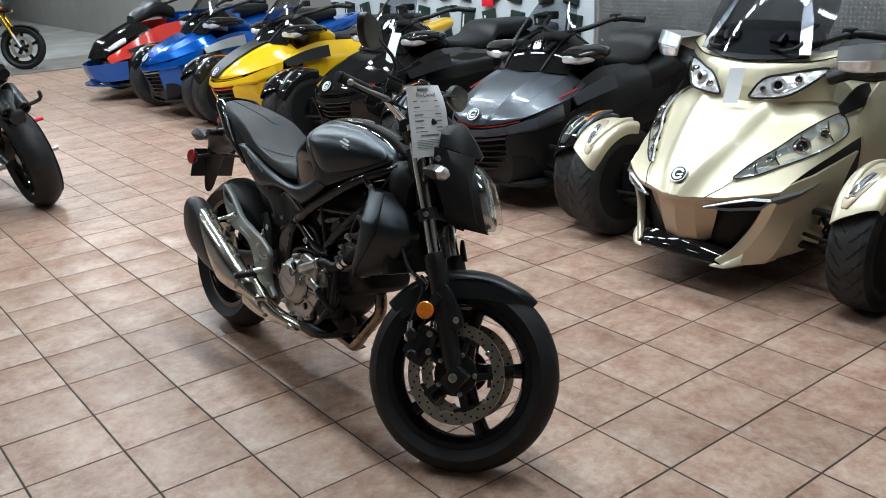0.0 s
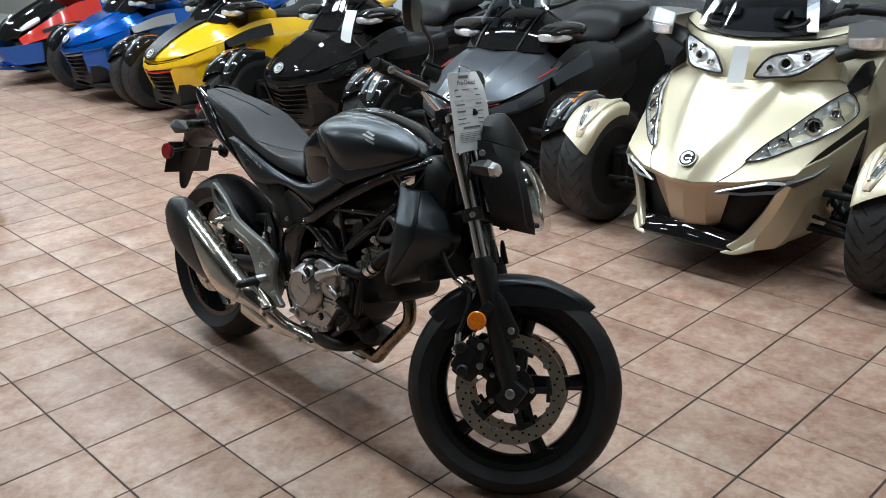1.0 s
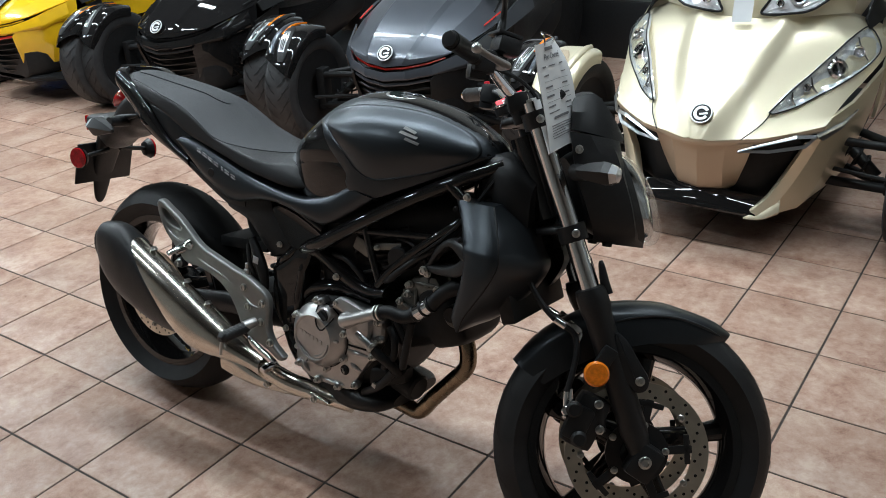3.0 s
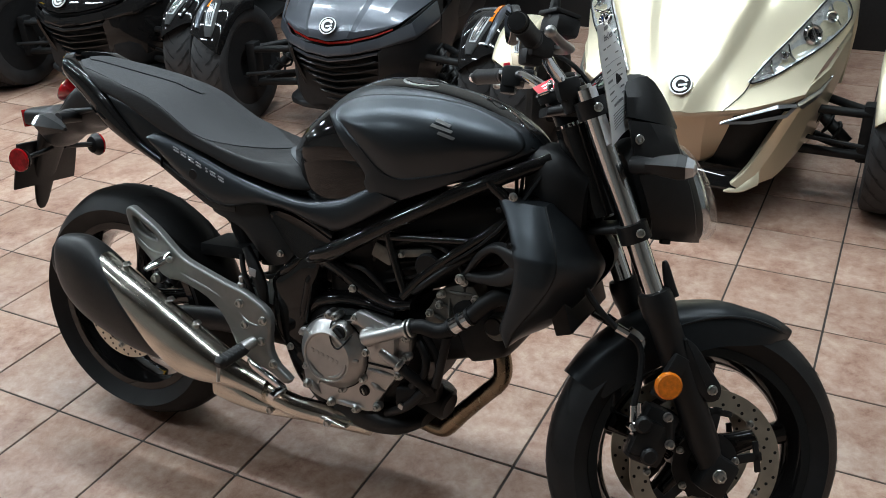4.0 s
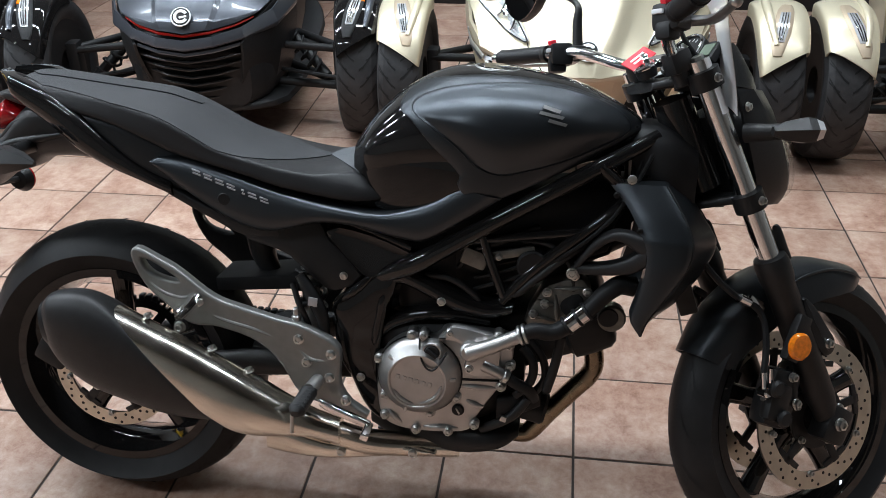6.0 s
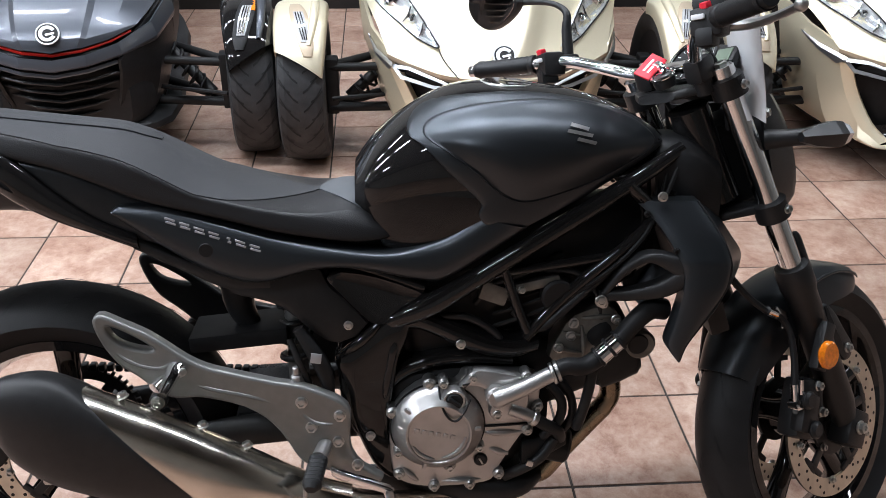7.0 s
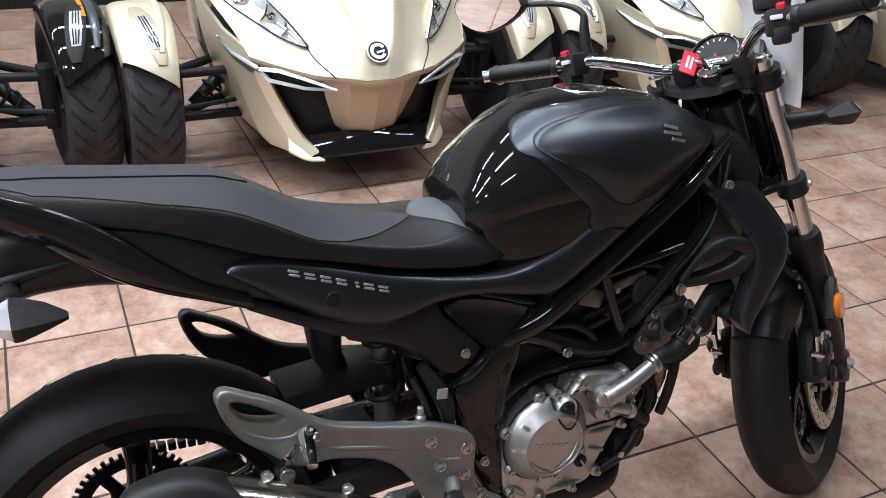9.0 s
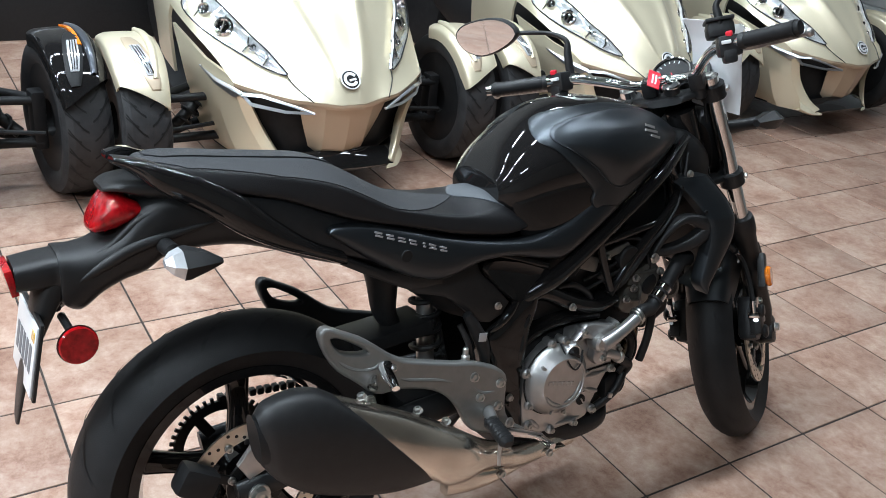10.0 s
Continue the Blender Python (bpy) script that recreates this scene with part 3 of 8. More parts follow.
def wheel(name, R, w, rim, m, discs, dr, spokes=5, front=True, side=1):
    wrap = fp if front else bp
    M = m @ pose(0, 0, 0, 90, 0, 0)

    def put(bm):
        bm.transform(M)
        return bm
    root = wrap(name, put(rim_mesh(rim, w * 0.72)), GLOSS, "gloss black cast wheel rim")
    wrap("tyre", put(tyre_mesh(R, w, rim)), RUBBER, "black road tyre with slanted grooves", root)
    wrap("tread_groove", put(groove_cuts(R, w, 18)), DARK, "", root, 0)
    for i in range(spokes):
        s = spoke_mesh(0.045, rim - 0.026, w)
        s.transform(pose(0, 0, 0, 0, 0, 360 / spokes * i + 90))
        wrap("spoke", put(s), GLOSS, "", root)
    wrap("hub", put(lathe([(0, -0.07), (0.035, -0.07), (0.038, -0.05), (0.052, -0.045), (0.055, 0), (0.052, 0.045), (0.038, 0.05), (0.035, 0.07), (0, 0.07)], None, 32)), GLOSS, "", root)
    for z in discs:
        d = wrap("brake_disc", put(disc_plate(dr * 0.76, dr, 0.005, z)), DISCM, "drilled steel brake disc", root, 30)
        tagged(wrap("drill_hole", put(disc_holes(dr * 0.76, dr, z, 0.005, 54)), DARK, "", root, 0), kind="stuff")
        carrier = lathe([(0.035, z - 0.003), (dr * 0.44, z - 0.003), (dr * 0.44, z + 0.003), (0.035, z + 0.003)], None, 40, closed=True)
        for i in range(5):
            arm = box((dr * 0.34, 0.018, 0.006), (dr * 0.6, 0, z), bevel=0.002)
            arm.transform(pose(0, 0, 0, 0, 0, 72 * i + 12))
            wrap("carrier_arm", put(arm), MATTE, "", root)
            arc = box((0.012, dr * 0.42, 0.006), (dr * 0.70, 0, z), bevel=0.002)
            arc.transform(pose(0, 0, 0, 0, 0, 72 * i + 12))
            wrap("carrier_web", put(arc), MATTE, "", root)
        wrap("disc_carrier", put(carrier), MATTE, "", root)
        for i in range(10):
            a = math.tau * (i + 0.3) / 10
            r = dr * (0.78 if i % 2 else 0.40)
            b = bolt((r * math.cos(a), r * math.sin(a), z + math.copysign(0.004, z)), (0, 0, math.copysign(1, z)), 0.0065, 0.007)
            wrap("disc_bolt", put(b), ZINC, "", root)
    return root


front_wheel = wheel("front_wheel", 0.300, 0.118, 0.222, pose(0.716, 0.012, 0.298), (0.064, -0.062), 0.150)
rear_wheel = wheel("rear_wheel", 0.313, 0.172, 0.222, pose(-0.716, -0.006, 0.312), (0.080,), 0.128, front=False)
# chain side
spr = lathe([(0.078, 0.078), (0.098, 0.078), (0.098, 0.085), (0.078, 0.085)], None, 44, closed=True)
for i in range(5):
    t = box((0.050, 0.022, 0.006), (0.060, 0, 0.0815), bevel=0.002)
    t.transform(pose(0, 0, 0, 0, 0, 72 * i + 20))
    join(spr, t)
for i in range(44):
    t = box((0.012, 0.007, 0.006), (0.101, 0, 0.0815), bevel=0.001)
    t.transform(pose(0, 0, 0, 0, 0, 360 / 44 * i))
    join(spr, t)
spr.transform(pose(-0.724, 0, 0.312) @ pose(0, 0, 0, -90, 0, 0))
bp("sprocket", spr, MATTE, "dark toothed rear sprocket", rear_wheel)
link = mesh_from(box((0.013, 0.016, 0.015), bevel=0.002, seg=1), "chain_link", MATTE)
chain = bp("chain", box((0.012, 0.018, 0.013), (-0.72, 0.083, 0.415), bevel=0.002), MATTE, "dark drive chain")
for z0, z1 in ((0.415, 0.385), (0.213, 0.290)):
    for i in range(38):
        t = i / 37
        ob = new("chain_link", link)
        ob.parent = chain
        ob.matrix_basis = pose(-0.72 + 0.60 * t, 0.083, z0 + (z1 - z0) * t)

# fork
F_MID, F_HALF = 0.020, 0.097  # the legs' middle plane and half their spacing
F_LOW, F_TOP = Vector((0.725, 0, 0.292)), Vector((0.408, 0, 0.955))
FD = (F_TOP - F_LOW).normalized()
for s in (-1, 1):
    y = F_MID + s * F_HALF
    at = lambda d, yy=y: (F_LOW + FD * d + Vector((0, yy, 0)))
    low = lathe([(0, -0.02), (0.020, -0.02), (0.024, 0.0), (0.024, 0.03), (0.029, 0.06), (0.029, 0.31), (0.033, 0.33), (0.033, 0.36), (0.030, 0.372), (0.022, 0.374), (0, 0.374)],
                Matrix.Translation(at(0)) @ FD.to_track_quat("Z", "Y").to_matrix().to_4x4(), 28)
    leg = fp("fork_lower", low, MATTE, "black fork lower leg")
    ch = lathe([(0.0205, 0.0), (0.0205, 0.40)], Matrix.Translation(at(0.37)) @ FD.to_track_quat("Z", "Y").to_matrix().to_4x4(), 28)
    fp("fork_tube", ch, CHROME, "polished chrome fork tube")
    fp("axle_clamp", box((0.06, 0.05, 0.075), at(-0.005), (0, 25, 0), 0.012), MATTE, "", leg)
    fp("axle_bolt", bolt(at(0.0) + Vector((0, s * 0.028, 0)), (0, s, 0), 0.011, 0.01), ZINC, "", leg)
    boss = prism([(0.625, 0.545), (0.652, 0.535), (0.688, 0.490), (0.709, 0.462), (0.706, 0.438), (0.686, 0.431), (0.668, 0.446), (0.650, 0.470)], s * 0.082, s * 0.104, 0.006, 3)
    fp("fender_boss", boss, MATTE, "", leg)
    fp("fender_bolt", bolt((0.690, s * 0.105, 0.456), (0, s, 0), 0.008, 0.008), ZINC, "", leg)
    fin = loft([(0.0, 0, 0.011, 0.010, 0.010, 3), (0.025, 0.001, 0.011, 0.009, 0.010, 3), (0.060, -0.002, 0.009, 0.006, 0.007, 3), (0.070, -0.003, 0.005, 0.003, 0.004, 2.5)], 3, 16)
    fin.transform(Matrix.Translation(at(0.350) + Vector((0.030, 0, 0.014))) @ Matrix.Rotation(radians(-114), 4, "Y"))
    fp("fork_fin", fin, MATTE, "", leg)
    # reflector
    r = disc(0.026, 0.014, (0.597, s * 0.124, 0.462), (0, s, 0), 0.004, 32)
    refl = fp("reflector", r, AMBER, "round amber reflector")
    fp("reflector_bracket", box((0.03, 0.02, 0.09), (0.604, s * 0.108, 0.475), (0, 25, 0), 0.004), MATTE, "", refl)
    # caliper
    cy = F_MID + s * 0.082
    c = box((0.070, 0.05, 0.115), (0.598, cy, 0.352), (0, 18, 0), 0.016)
    join(c, box((0.05, 0.03, 0.075), (0.580, cy + s * 0.022, 0.350), (0, 18, 0), 0.012))
    join(c, tube([(0.628, cy + s * 0.012, 0.335), (0.622, cy + s * 0.014, 0.398)], 0.014, 12))
    cal = fp("brake_caliper", c, MATTE, "black brake caliper")
    for q in (-0.035, 0.03):
        fp("caliper_bolt", bolt((0.622 - q * 0.15, cy + s * 0.026, 0.370 + q * 0.8), (0, s, 0), 0.008, 0.009), ZINC, "", cal)
    for q in (-0.03, 0.03):
        fp("caliper_piston", disc(0.017, 0.014, (0.576 - q * 0.3, cy + s * 0.040, 0.350 + q), (0, s, 0), 0.005, 20), MATTE, "", cal)
    fp("banjo", join(disc(0.010, 0.026, (0.552, cy + s * 0.022, 0.372), (0, 1, 0), 0.003, 16), tube([(0.552, cy + s * 0.022, 0.372), (0.548, cy + s * 0.024, 0.412)], 0.007)), CHROME, "", cal)
    fp("banjo", join(disc(0.009, 0.018, (0.566, cy + s * 0.020, 0.352), (0, 1, 0), 0.003, 16), tube([(0.566, cy + s * 0.020, 0.352), (0.545, cy + s * 0.026, 0.362)], 0.006)), CHROME, "", cal)
    fp("bleed_nipple", tube([(0.560, cy + s * 0.030, 0.392), (0.556, cy + s * 0.034, 0.420)], [0.005, 0.0035], 8, 2), CHROME, "", cal)
    hose = [(0.548, cy + s * 0.024, 0.405), (0.556, cy + s * 0.020, 0.46), (0.557, cy + s * 0.012, 0.505), (0.545, cy + s * 0.004, 0.532), (0.512, cy + s * 0.002, 0.548), (0.470, F_MID + s * 0.07, 0.585), (0.435, F_MID + s * 0.05, 0.64), (0.415, F_MID + s * 0.03, 0.72)]
    bh = fp("brake_hose", tube(hose, 0.0065, 8), DARK, "black rubber brake hose")
    fp("hose_sleeve", tube([(0.528, cy + s * 0.003, 0.542), (0.504, cy + s * 0.003, 0.553)], 0.0095, 12), CHROME, "bright hose sleeve", bh)
    fp("hose_clip", box((0.036, 0.010, 0.016), (0.548, cy - s * 0.002, 0.541), (0, 30, 0), 0.004), CHROME, "bright metal hose clip", bh)
    fp("hose_clip", box((0.013, 0.010, 0.026), (0.560, cy - s * 0.002, 0.522), (0, 12, 0), 0.004), CHROME, "", bh)
for z in (0.953, 0.735):
    d = (z - F_LOW.z) / FD.z
    c = F_LOW + FD * d
    b = loft([(c.x - 0.070, z - 0.010, 0.040, 0.009, 0.009, 4), (c.x - 0.03, z, 0.085, 0.010, 0.010, 5), (c.x + 0.014, z + 0.004, 0.112, 0.010, 0.010, 5), (c.x + 0.026, z + 0.005, 0.09, 0.008, 0.008, 4)], 3, 32)
    for s in (-1, 1):
        join(b, lathe([(0.019, -0.017), (0.030, -0.017), (0.030, 0.017), (0.019, 0.017)], Matrix.Translation(c + Vector((0, s * F_HALF, 0))) @ FD.to_track_quat("Z", "Y").to_matrix().to_4x4(), 24, closed=True))
    b.transform(Matrix.Translation((0, F_MID, 0)))
    tc = fp("triple_clamp", b, MATTE, "black fork clamp")
    for s in (-1, 1):
        fp("clamp_bolt", bolt(c + Vector((0.004, F_MID + s * (F_HALF + 0.029), 0)), (0, s, 0), 0.007, 0.008), ZINC, "", tc)
        if z > 0.9:
            fp("cap_nut", bolt(c + FD * 0.034 + Vector((0, F_MID + s * F_HALF, 0)), FD, 0.012, 0.010), ZINC, "", tc)
            for dx in (-0.016, 0.016):
                fp("riser_bolt", bolt((0.366 + dx, s * 0.055, 1.006 + dx * 0.3), (-0.3, 0, 1), 0.006, 0.007), ZINC, "", tc)
            fp("fork_cap", lathe([(0, 0.0), (0.019, 0.0), (0.019, 0.012), (0.012, 0.016), (0, 0.016)], Matrix.Translation(c + FD * 0.018 + Vector((0, F_MID + s * F_HALF, 0))) @ FD.to_track_quat("Z", "Y").to_matrix().to_4x4(), 20), ALU, "", tc)
# front fender
rows = []
AXF = Vector((0.714, 0, 0.298))
for k, (a, hw, drop) in enumerate([(152, 0.048, 0.045), (135, 0.060, 0.06), (112, 0.064, 0.062), (90, 0.063, 0.050), (76, 0.059, 0.036), (65, 0.046, 0.020), (57, 0.016, 0.006)]):
    R0 = 0.314 + (0.006 if k > 4 else 0)
    c, s_ = math.cos(radians(a)), math.sin(radians(a))
    row = []
    for y, dr in ((0, 0.0), (0.45, 0.0035), (0.8, 0.013), (1.0, 0.032), (1.06, 0.032 + drop)):
        rr = R0 - dr
        row.append((AXF.x + rr * c, hw * y, AXF.z + rr * s_))
    rows.append(row)
fen_skin = patch(rows, 4, 0.004, mirror=True)
fen_skin.transform(Matrix.Translation((0, 0.010, 0)))
fen = fp("front_fender", fen_skin, FENDM, "satin charcoal front fender")
for s in (-1, 1):
    fp("fender_crease", tube([(AXF.x + 0.305 * math.cos(radians(a)), 0.010 + s * w_, AXF.z + (0.305 - d_) * math.sin(radians(a))) for a, w_, d_ in ((108, 0.064, 0.030), (95, 0.064, 0.018), (82, 0.062, 0.010), (70, 0.054, 0.008), (62, 0.038, 0.006))], [0.001, 0.003, 0.003, 0.003, 0.001], 8, 4), FENDM, "", fen)

# headlight
H_MID = 0.006
LAMP_TURN = Matrix.Translation((0.45, 0, 0)) @ Matrix.Rotation(radians(10), 4, "Z") @ Matrix.Translation((-0.45, 0, 0))


def lean_lamp(bm):
    for v in bm.verts:
        v.co.x += (0.825 - v.co.z) * 0.46
        v.co.y += H_MID
    bm.transform(LAMP_TURN)
    return bm


hl = loft([(0.51, 0.815, 0.055, 0.075, 0.07, 2.6), (0.55, 0.82, 0.080, 0.092, 0.090, 2.8), (0.60, 0.825, 0.084, 0.098, 0.100, 2.6), (0.634, 0.825, 0.070, 0.096, 0.100, 2.4)], 4, 32)
lamp_ob = fp("headlight_shell", lean_lamp(hl), MATTE, "matte black headlight shell")
fp("headlight_reflector", lean_lamp(loft([(0.628, 0.825, 0.066, 0.092, 0.094, 2.3), (0.654, 0.823, 0.060, 0.084, 0.088, 2.2), (0.668, 0.820, 0.046, 0.062, 0.066, 2.0), (0.664, 0.820, 0.030, 0.040, 0.042, 2.0), (0.640, 0.820, 0.016, 0.020, 0.020, 2.0)], 3, 28)), BOWL, "", lamp_ob)
fp("headlight_lens", lean_lamp(loft([(0.632, 0.825, 0.069, 0.096, 0.100, 2.3), (0.664, 0.822, 0.062, 0.086, 0.092, 2.2), (0.686, 0.816, 0.042, 0.058, 0.064, 2.0), (0.693, 0.812, 0.012, 0.018, 0.018, 2.0)], 4, 32)), CLEAR, "clear headlight lens", lamp_ob)
cowl = patch([[(0.470, 0, 1.018), (0.470, 0.040, 1.010), (0.470, 0.062, 0.982), (0.474, 0.066, 0.946)], [(0.520, 0, 1.037), (0.520, 0.036, 1.029), (0.518, 0.060, 0.985), (0.518, 0.068, 0.943)],
              [(0.565, 0, 1.000), (0.565, 0.029, 0.994), (0.562, 0.050, 0.966), (0.560, 0.058, 0.940)], [(0.607, 0, 0.952), (0.605, 0.012, 0.950), (0.602, 0.022, 0.945), (0.598, 0.030, 0.938)]], 3, 0.008, mirror=True, crisp=True)
cowl.transform(LAMP_TURN @ Matrix.Translation((0, H_MID, 0)))
fp("headlight_cowl", cowl, MATTE, "matte black visor over the headlight", smooth=22)
for s in (-1, 1):
    # height, then x and half width of the lens rim, the shoulder, the flank and the rear edge
    rows = [[(x, H_MID + s * w_, z) for x, w_ in row] for z, row in (
        (0.938, ((0.588, 0.040), (0.552, 0.078), (0.505, 0.095), (0.465, 0.090))), (0.900, ((0.594, 0.058), (0.574, 0.086), (0.530, 0.101), (0.474, 0.095))), (0.850, ((0.612, 0.066), (0.596, 0.090), (0.552, 0.101), (0.490, 0.095))),
        (0.800, ((0.638, 0.063), (0.620, 0.086), (0.578, 0.096), (0.518, 0.088))), (0.750, ((0.664, 0.046), (0.640, 0.072), (0.602, 0.084), (0.546, 0.074))), (0.722, ((0.682, 0.022), (0.652, 0.044), (0.615, 0.054), (0.560, 0.046))))]
    plate, screw, notch = patch(rows, 2, 0.006, crisp=True), bolt((0.486, H_MID + s * 0.098, 0.905), (0.15, s, 0), 0.0075, 0.006), box((0.020, 0.012, 0.010), (0.590, H_MID + s * 0.05, 0.720), (0, 0, 0), 0.003)
    for b in (plate, screw, notch):
        b.transform(LAMP_TURN)
    sp = fp("headlight_side", plate, MATTE, "", smooth=28)
    fp("headlight_bolt", screw, ZINC, "", sp)
    fp("headlight_notch", notch, MATTE, "", sp)
    # indicator
    stalk = tube([(0.50, s * 0.08, 0.858), (0.522, s * 0.12, 0.858), (0.540, s * 0.145, 0.858)], [0.018, 0.015, 0.016], 12)
    ind = fp("indicator_stalk", stalk, MATTE, "black front indicator")
    body = loft([(-0.05, 0, 0.012, 0.010, 0.010, 1.6), (-0.025, 0, 0.026, 0.022, 0.022, 1.5), (0.010, 0, 0.036, 0.030, 0.028, 1.5), (0.026, 0, 0.033, 0.027, 0.026, 1.5)], 1, 6)
    lens = loft([(0.0255, 0, 0.032, 0.026, 0.025, 1.5), (0.040, 0, 0.024, 0.018, 0.018, 1.6), (0.045, 0, 0.008, 0.006, 0.006, 1.8)], 1, 6)
    for b in (body, lens):
        b.transform(pose(0.538, s * 0.172, 0.858, 0, 0, s * 25) @ Matrix.Scale(0.93, 4))
    fp("indicator_body", body, MATTE, "", ind, 20)
    fp("indicator_lens", lens, LENSW, "clear indicator lens", ind)

# handlebar
bar = [(0.245, 0.42, 1.040), (0.280, 0.33, 1.038), (0.302, 0.27, 1.036), (0.325, 0.225, 1.034), (0.345, 0.16, 1.015), (0.362, 0.10, 0.995), (0.368, 0.06, 0.992), (0.368, 0, 0.992)]
right = [(0.228, -0.275, 1.049), (0.250, -0.222, 1.048), (0.272, -0.165, 1.047), (0.297, -0.115, 1.042), (0.325, -0.080, 1.018), (0.352, -0.058, 0.997), (0.366, -0.035, 0.992)]
bar = right + [(x, y, z) for x, y, z in reversed(bar)]
hb = fp("handlebar", tube(bar, 0.0115, 14, 6), CHROME, "chrome tubular handlebar")
for s in (-1, 1):
    fp("bar_riser", join(box((0.046, 0.036, 0.042), (0.366, s * 0.055, 0.984), (0, -20, 0), 0.010), disc(0.016, 0.05, (0.37, s * 0.055, 0.965), FD, 0.003, 16)), MATTE, "")
    OFF = Vector((-0.032, 0.108, 0.011)) if s < 0 else Vector((0, 0, 0))
    c0 = Vector((0.300, s * 0.284, 1.0365)) + OFF
    d = (Vector((0.255, s * 0.397, 1.040)) + OFF - c0).normalized()
    gm_ = Matrix.Translation(c0) @ d.to_track_quat("Z", "Y").to_matrix().to_4x4()
    g = [(0.0, 0.0), (0.018, 0.0), (0.018, 0.008)] + [(0.0160 + 0.0014 * (i % 2), 0.012 + i * 0.0055) for i in range(19)] + [(0.018, 0.116), (0.018, 0.124), (0.0, 0.124)]
    gr = fp("grip", lathe(g, gm_, 24), MATTE, "ribbed black rubber grip")
    fp("bar_end", lathe([(0, 0.12), (0.014, 0.12), (0.016, 0.126), (0.014, 0.134), (0, 0.135)], gm_, 20), DARK, "", gr)
    sw = bmesh.new()
    box((0.046, 0.052, 0.046), c0 - d * 0.030 + Vector((0.002, 0, -0.004)), (0, 0, -s * 20), 0.010, sw)
    box((0.036, 0.03, 0.030), c0 - d * 0.030 + Vector((-0.006, 0, -0.026)), (0, 0, -s * 20), 0.008, sw)
    swo = fp("switch_box", sw, MATTE, "black handlebar switch box")
    fp("switch_button", box((0.014, 0.014, 0.010), c0 - d * 0.024 + Vector((-0.012, 0, 0.021)), (0, -15, 0), 0.003), REDTAG, "red switch", swo)
    fp("switch_button", box((0.008, 0.020, 0.008), c0 - d * 0.030 + Vector((-0.026, 0, 0.004)), (0, 0, -s * 20), 0.002), PAPER, "", swo)
    lev = [c0 - d * 0.03 + Vector((0.040, 0, -0.008)), c0 + d * 0.02 + Vector((0.066, 0, -0.013)), c0 + d * 0.09 + Vector((0.062, 0, -0.014)), c0 + d * 0.145 + Vector((0.056, 0, -0.012))]
    lv = fp("lever", tube(lev, [0.009, 0.008, 0.006, 0.006], 10, 5, flat=1.5), ALU, "polished metal hand lever")
    bmb = bmesh.new()
    bmesh.ops.create_uvsphere(bmb, u_segments=14, v_segments=10, radius=0.010, matrix=Matrix.Translation(lev[-1]))
    fp("lever_tip", bmb, ALU, "", lv)
    fp("lever_perch", box((0.035, 0.04, 0.026), c0 - d * 0.05 + Vector((0.022, 0, 0.0)), (0, 0, -s * 20), 0.006), MATTE, "", lv)
    if s < 0:
        fp("fluid_reservoir", join(box((0.05, 0.06, 0.035), c0 - d * 0.055 + Vector((0.035, 0, 0.035)), (0, 8, -s * 20), 0.010), box((0.052, 0.062, 0.008), c0 - d * 0.055 + Vector((0.032, 0, 0.056)), (0, 8, -s * 20), 0.003)), MATTE, "", lv)
    cab = [c0 - d * 0.05 + Vector((0.025, 0, -0.01)), c0 - d * 0.12 + Vector((0.06, 0, -0.02)), Vector((0.43, s * 0.10, 0.97)) + OFF * 0.4, Vector((0.44, s * 0.05, 0.88))]
    fp("control_cable", tube(cab, 0.0045, 8, 5), DARK, "", hb)
    # mirror
    base = Vector((0.342, s * 0.236, 1.045)) + OFF
    mirror_c = Vector((0.322, s * 0.432, 1.172)) + OFF
    st = tube([base, base + Vector((0.0, 0, 0.05)), base + Vector((0.001, -s * 0.001, 0.082)), base + Vector((0.0, s * 0.030, 0.104)), base + Vector((-0.006, s * 0.075, 0.116)), mirror_c + Vector((0.012, -s * 0.05, 0.0))], [0.011, 0.010, 0.007, 0.0055, 0.0055, 0.006], 10, 5)
    ms = fp("mirror_stem", st, MATTE, "black mirror stem")
    out = [(-0.088, -0.006), (-0.062, 0.030), (-0.01, 0.046), (0.055, 0.044), (0.085, 0.022), (0.070, -0.018), (0.02, -0.044), (-0.045, -0.034)]
    shell = prism(out, -0.004, 0.018, 0.006, 3)
    gl = prism([(x * 0.93, z * 0.91) for x, z in out], -0.0062, -0.0052, 0, 3)
    fy = Vector((0.985, -s * 0.06, 0.11)).normalized()
    fx = fy.cross(Vector((0, 0, 1))).normalized()
    fz = fx.cross(fy)
    tilt = Matrix.Translation(mirror_c) @ Matrix((fx, fy, fz)).transposed().to_4x4() @ Matrix.Diagonal((-s, 1, 1, 1))
    for b in (shell, gl):
        b.transform(tilt)
        bmesh.ops.reverse_faces(b, faces=b.faces[:])
    fp("mirror_shell", shell, MATTE, "", ms)
    fp("mirror_glass", gl, MIRROR, "angular mirror glass", ms)
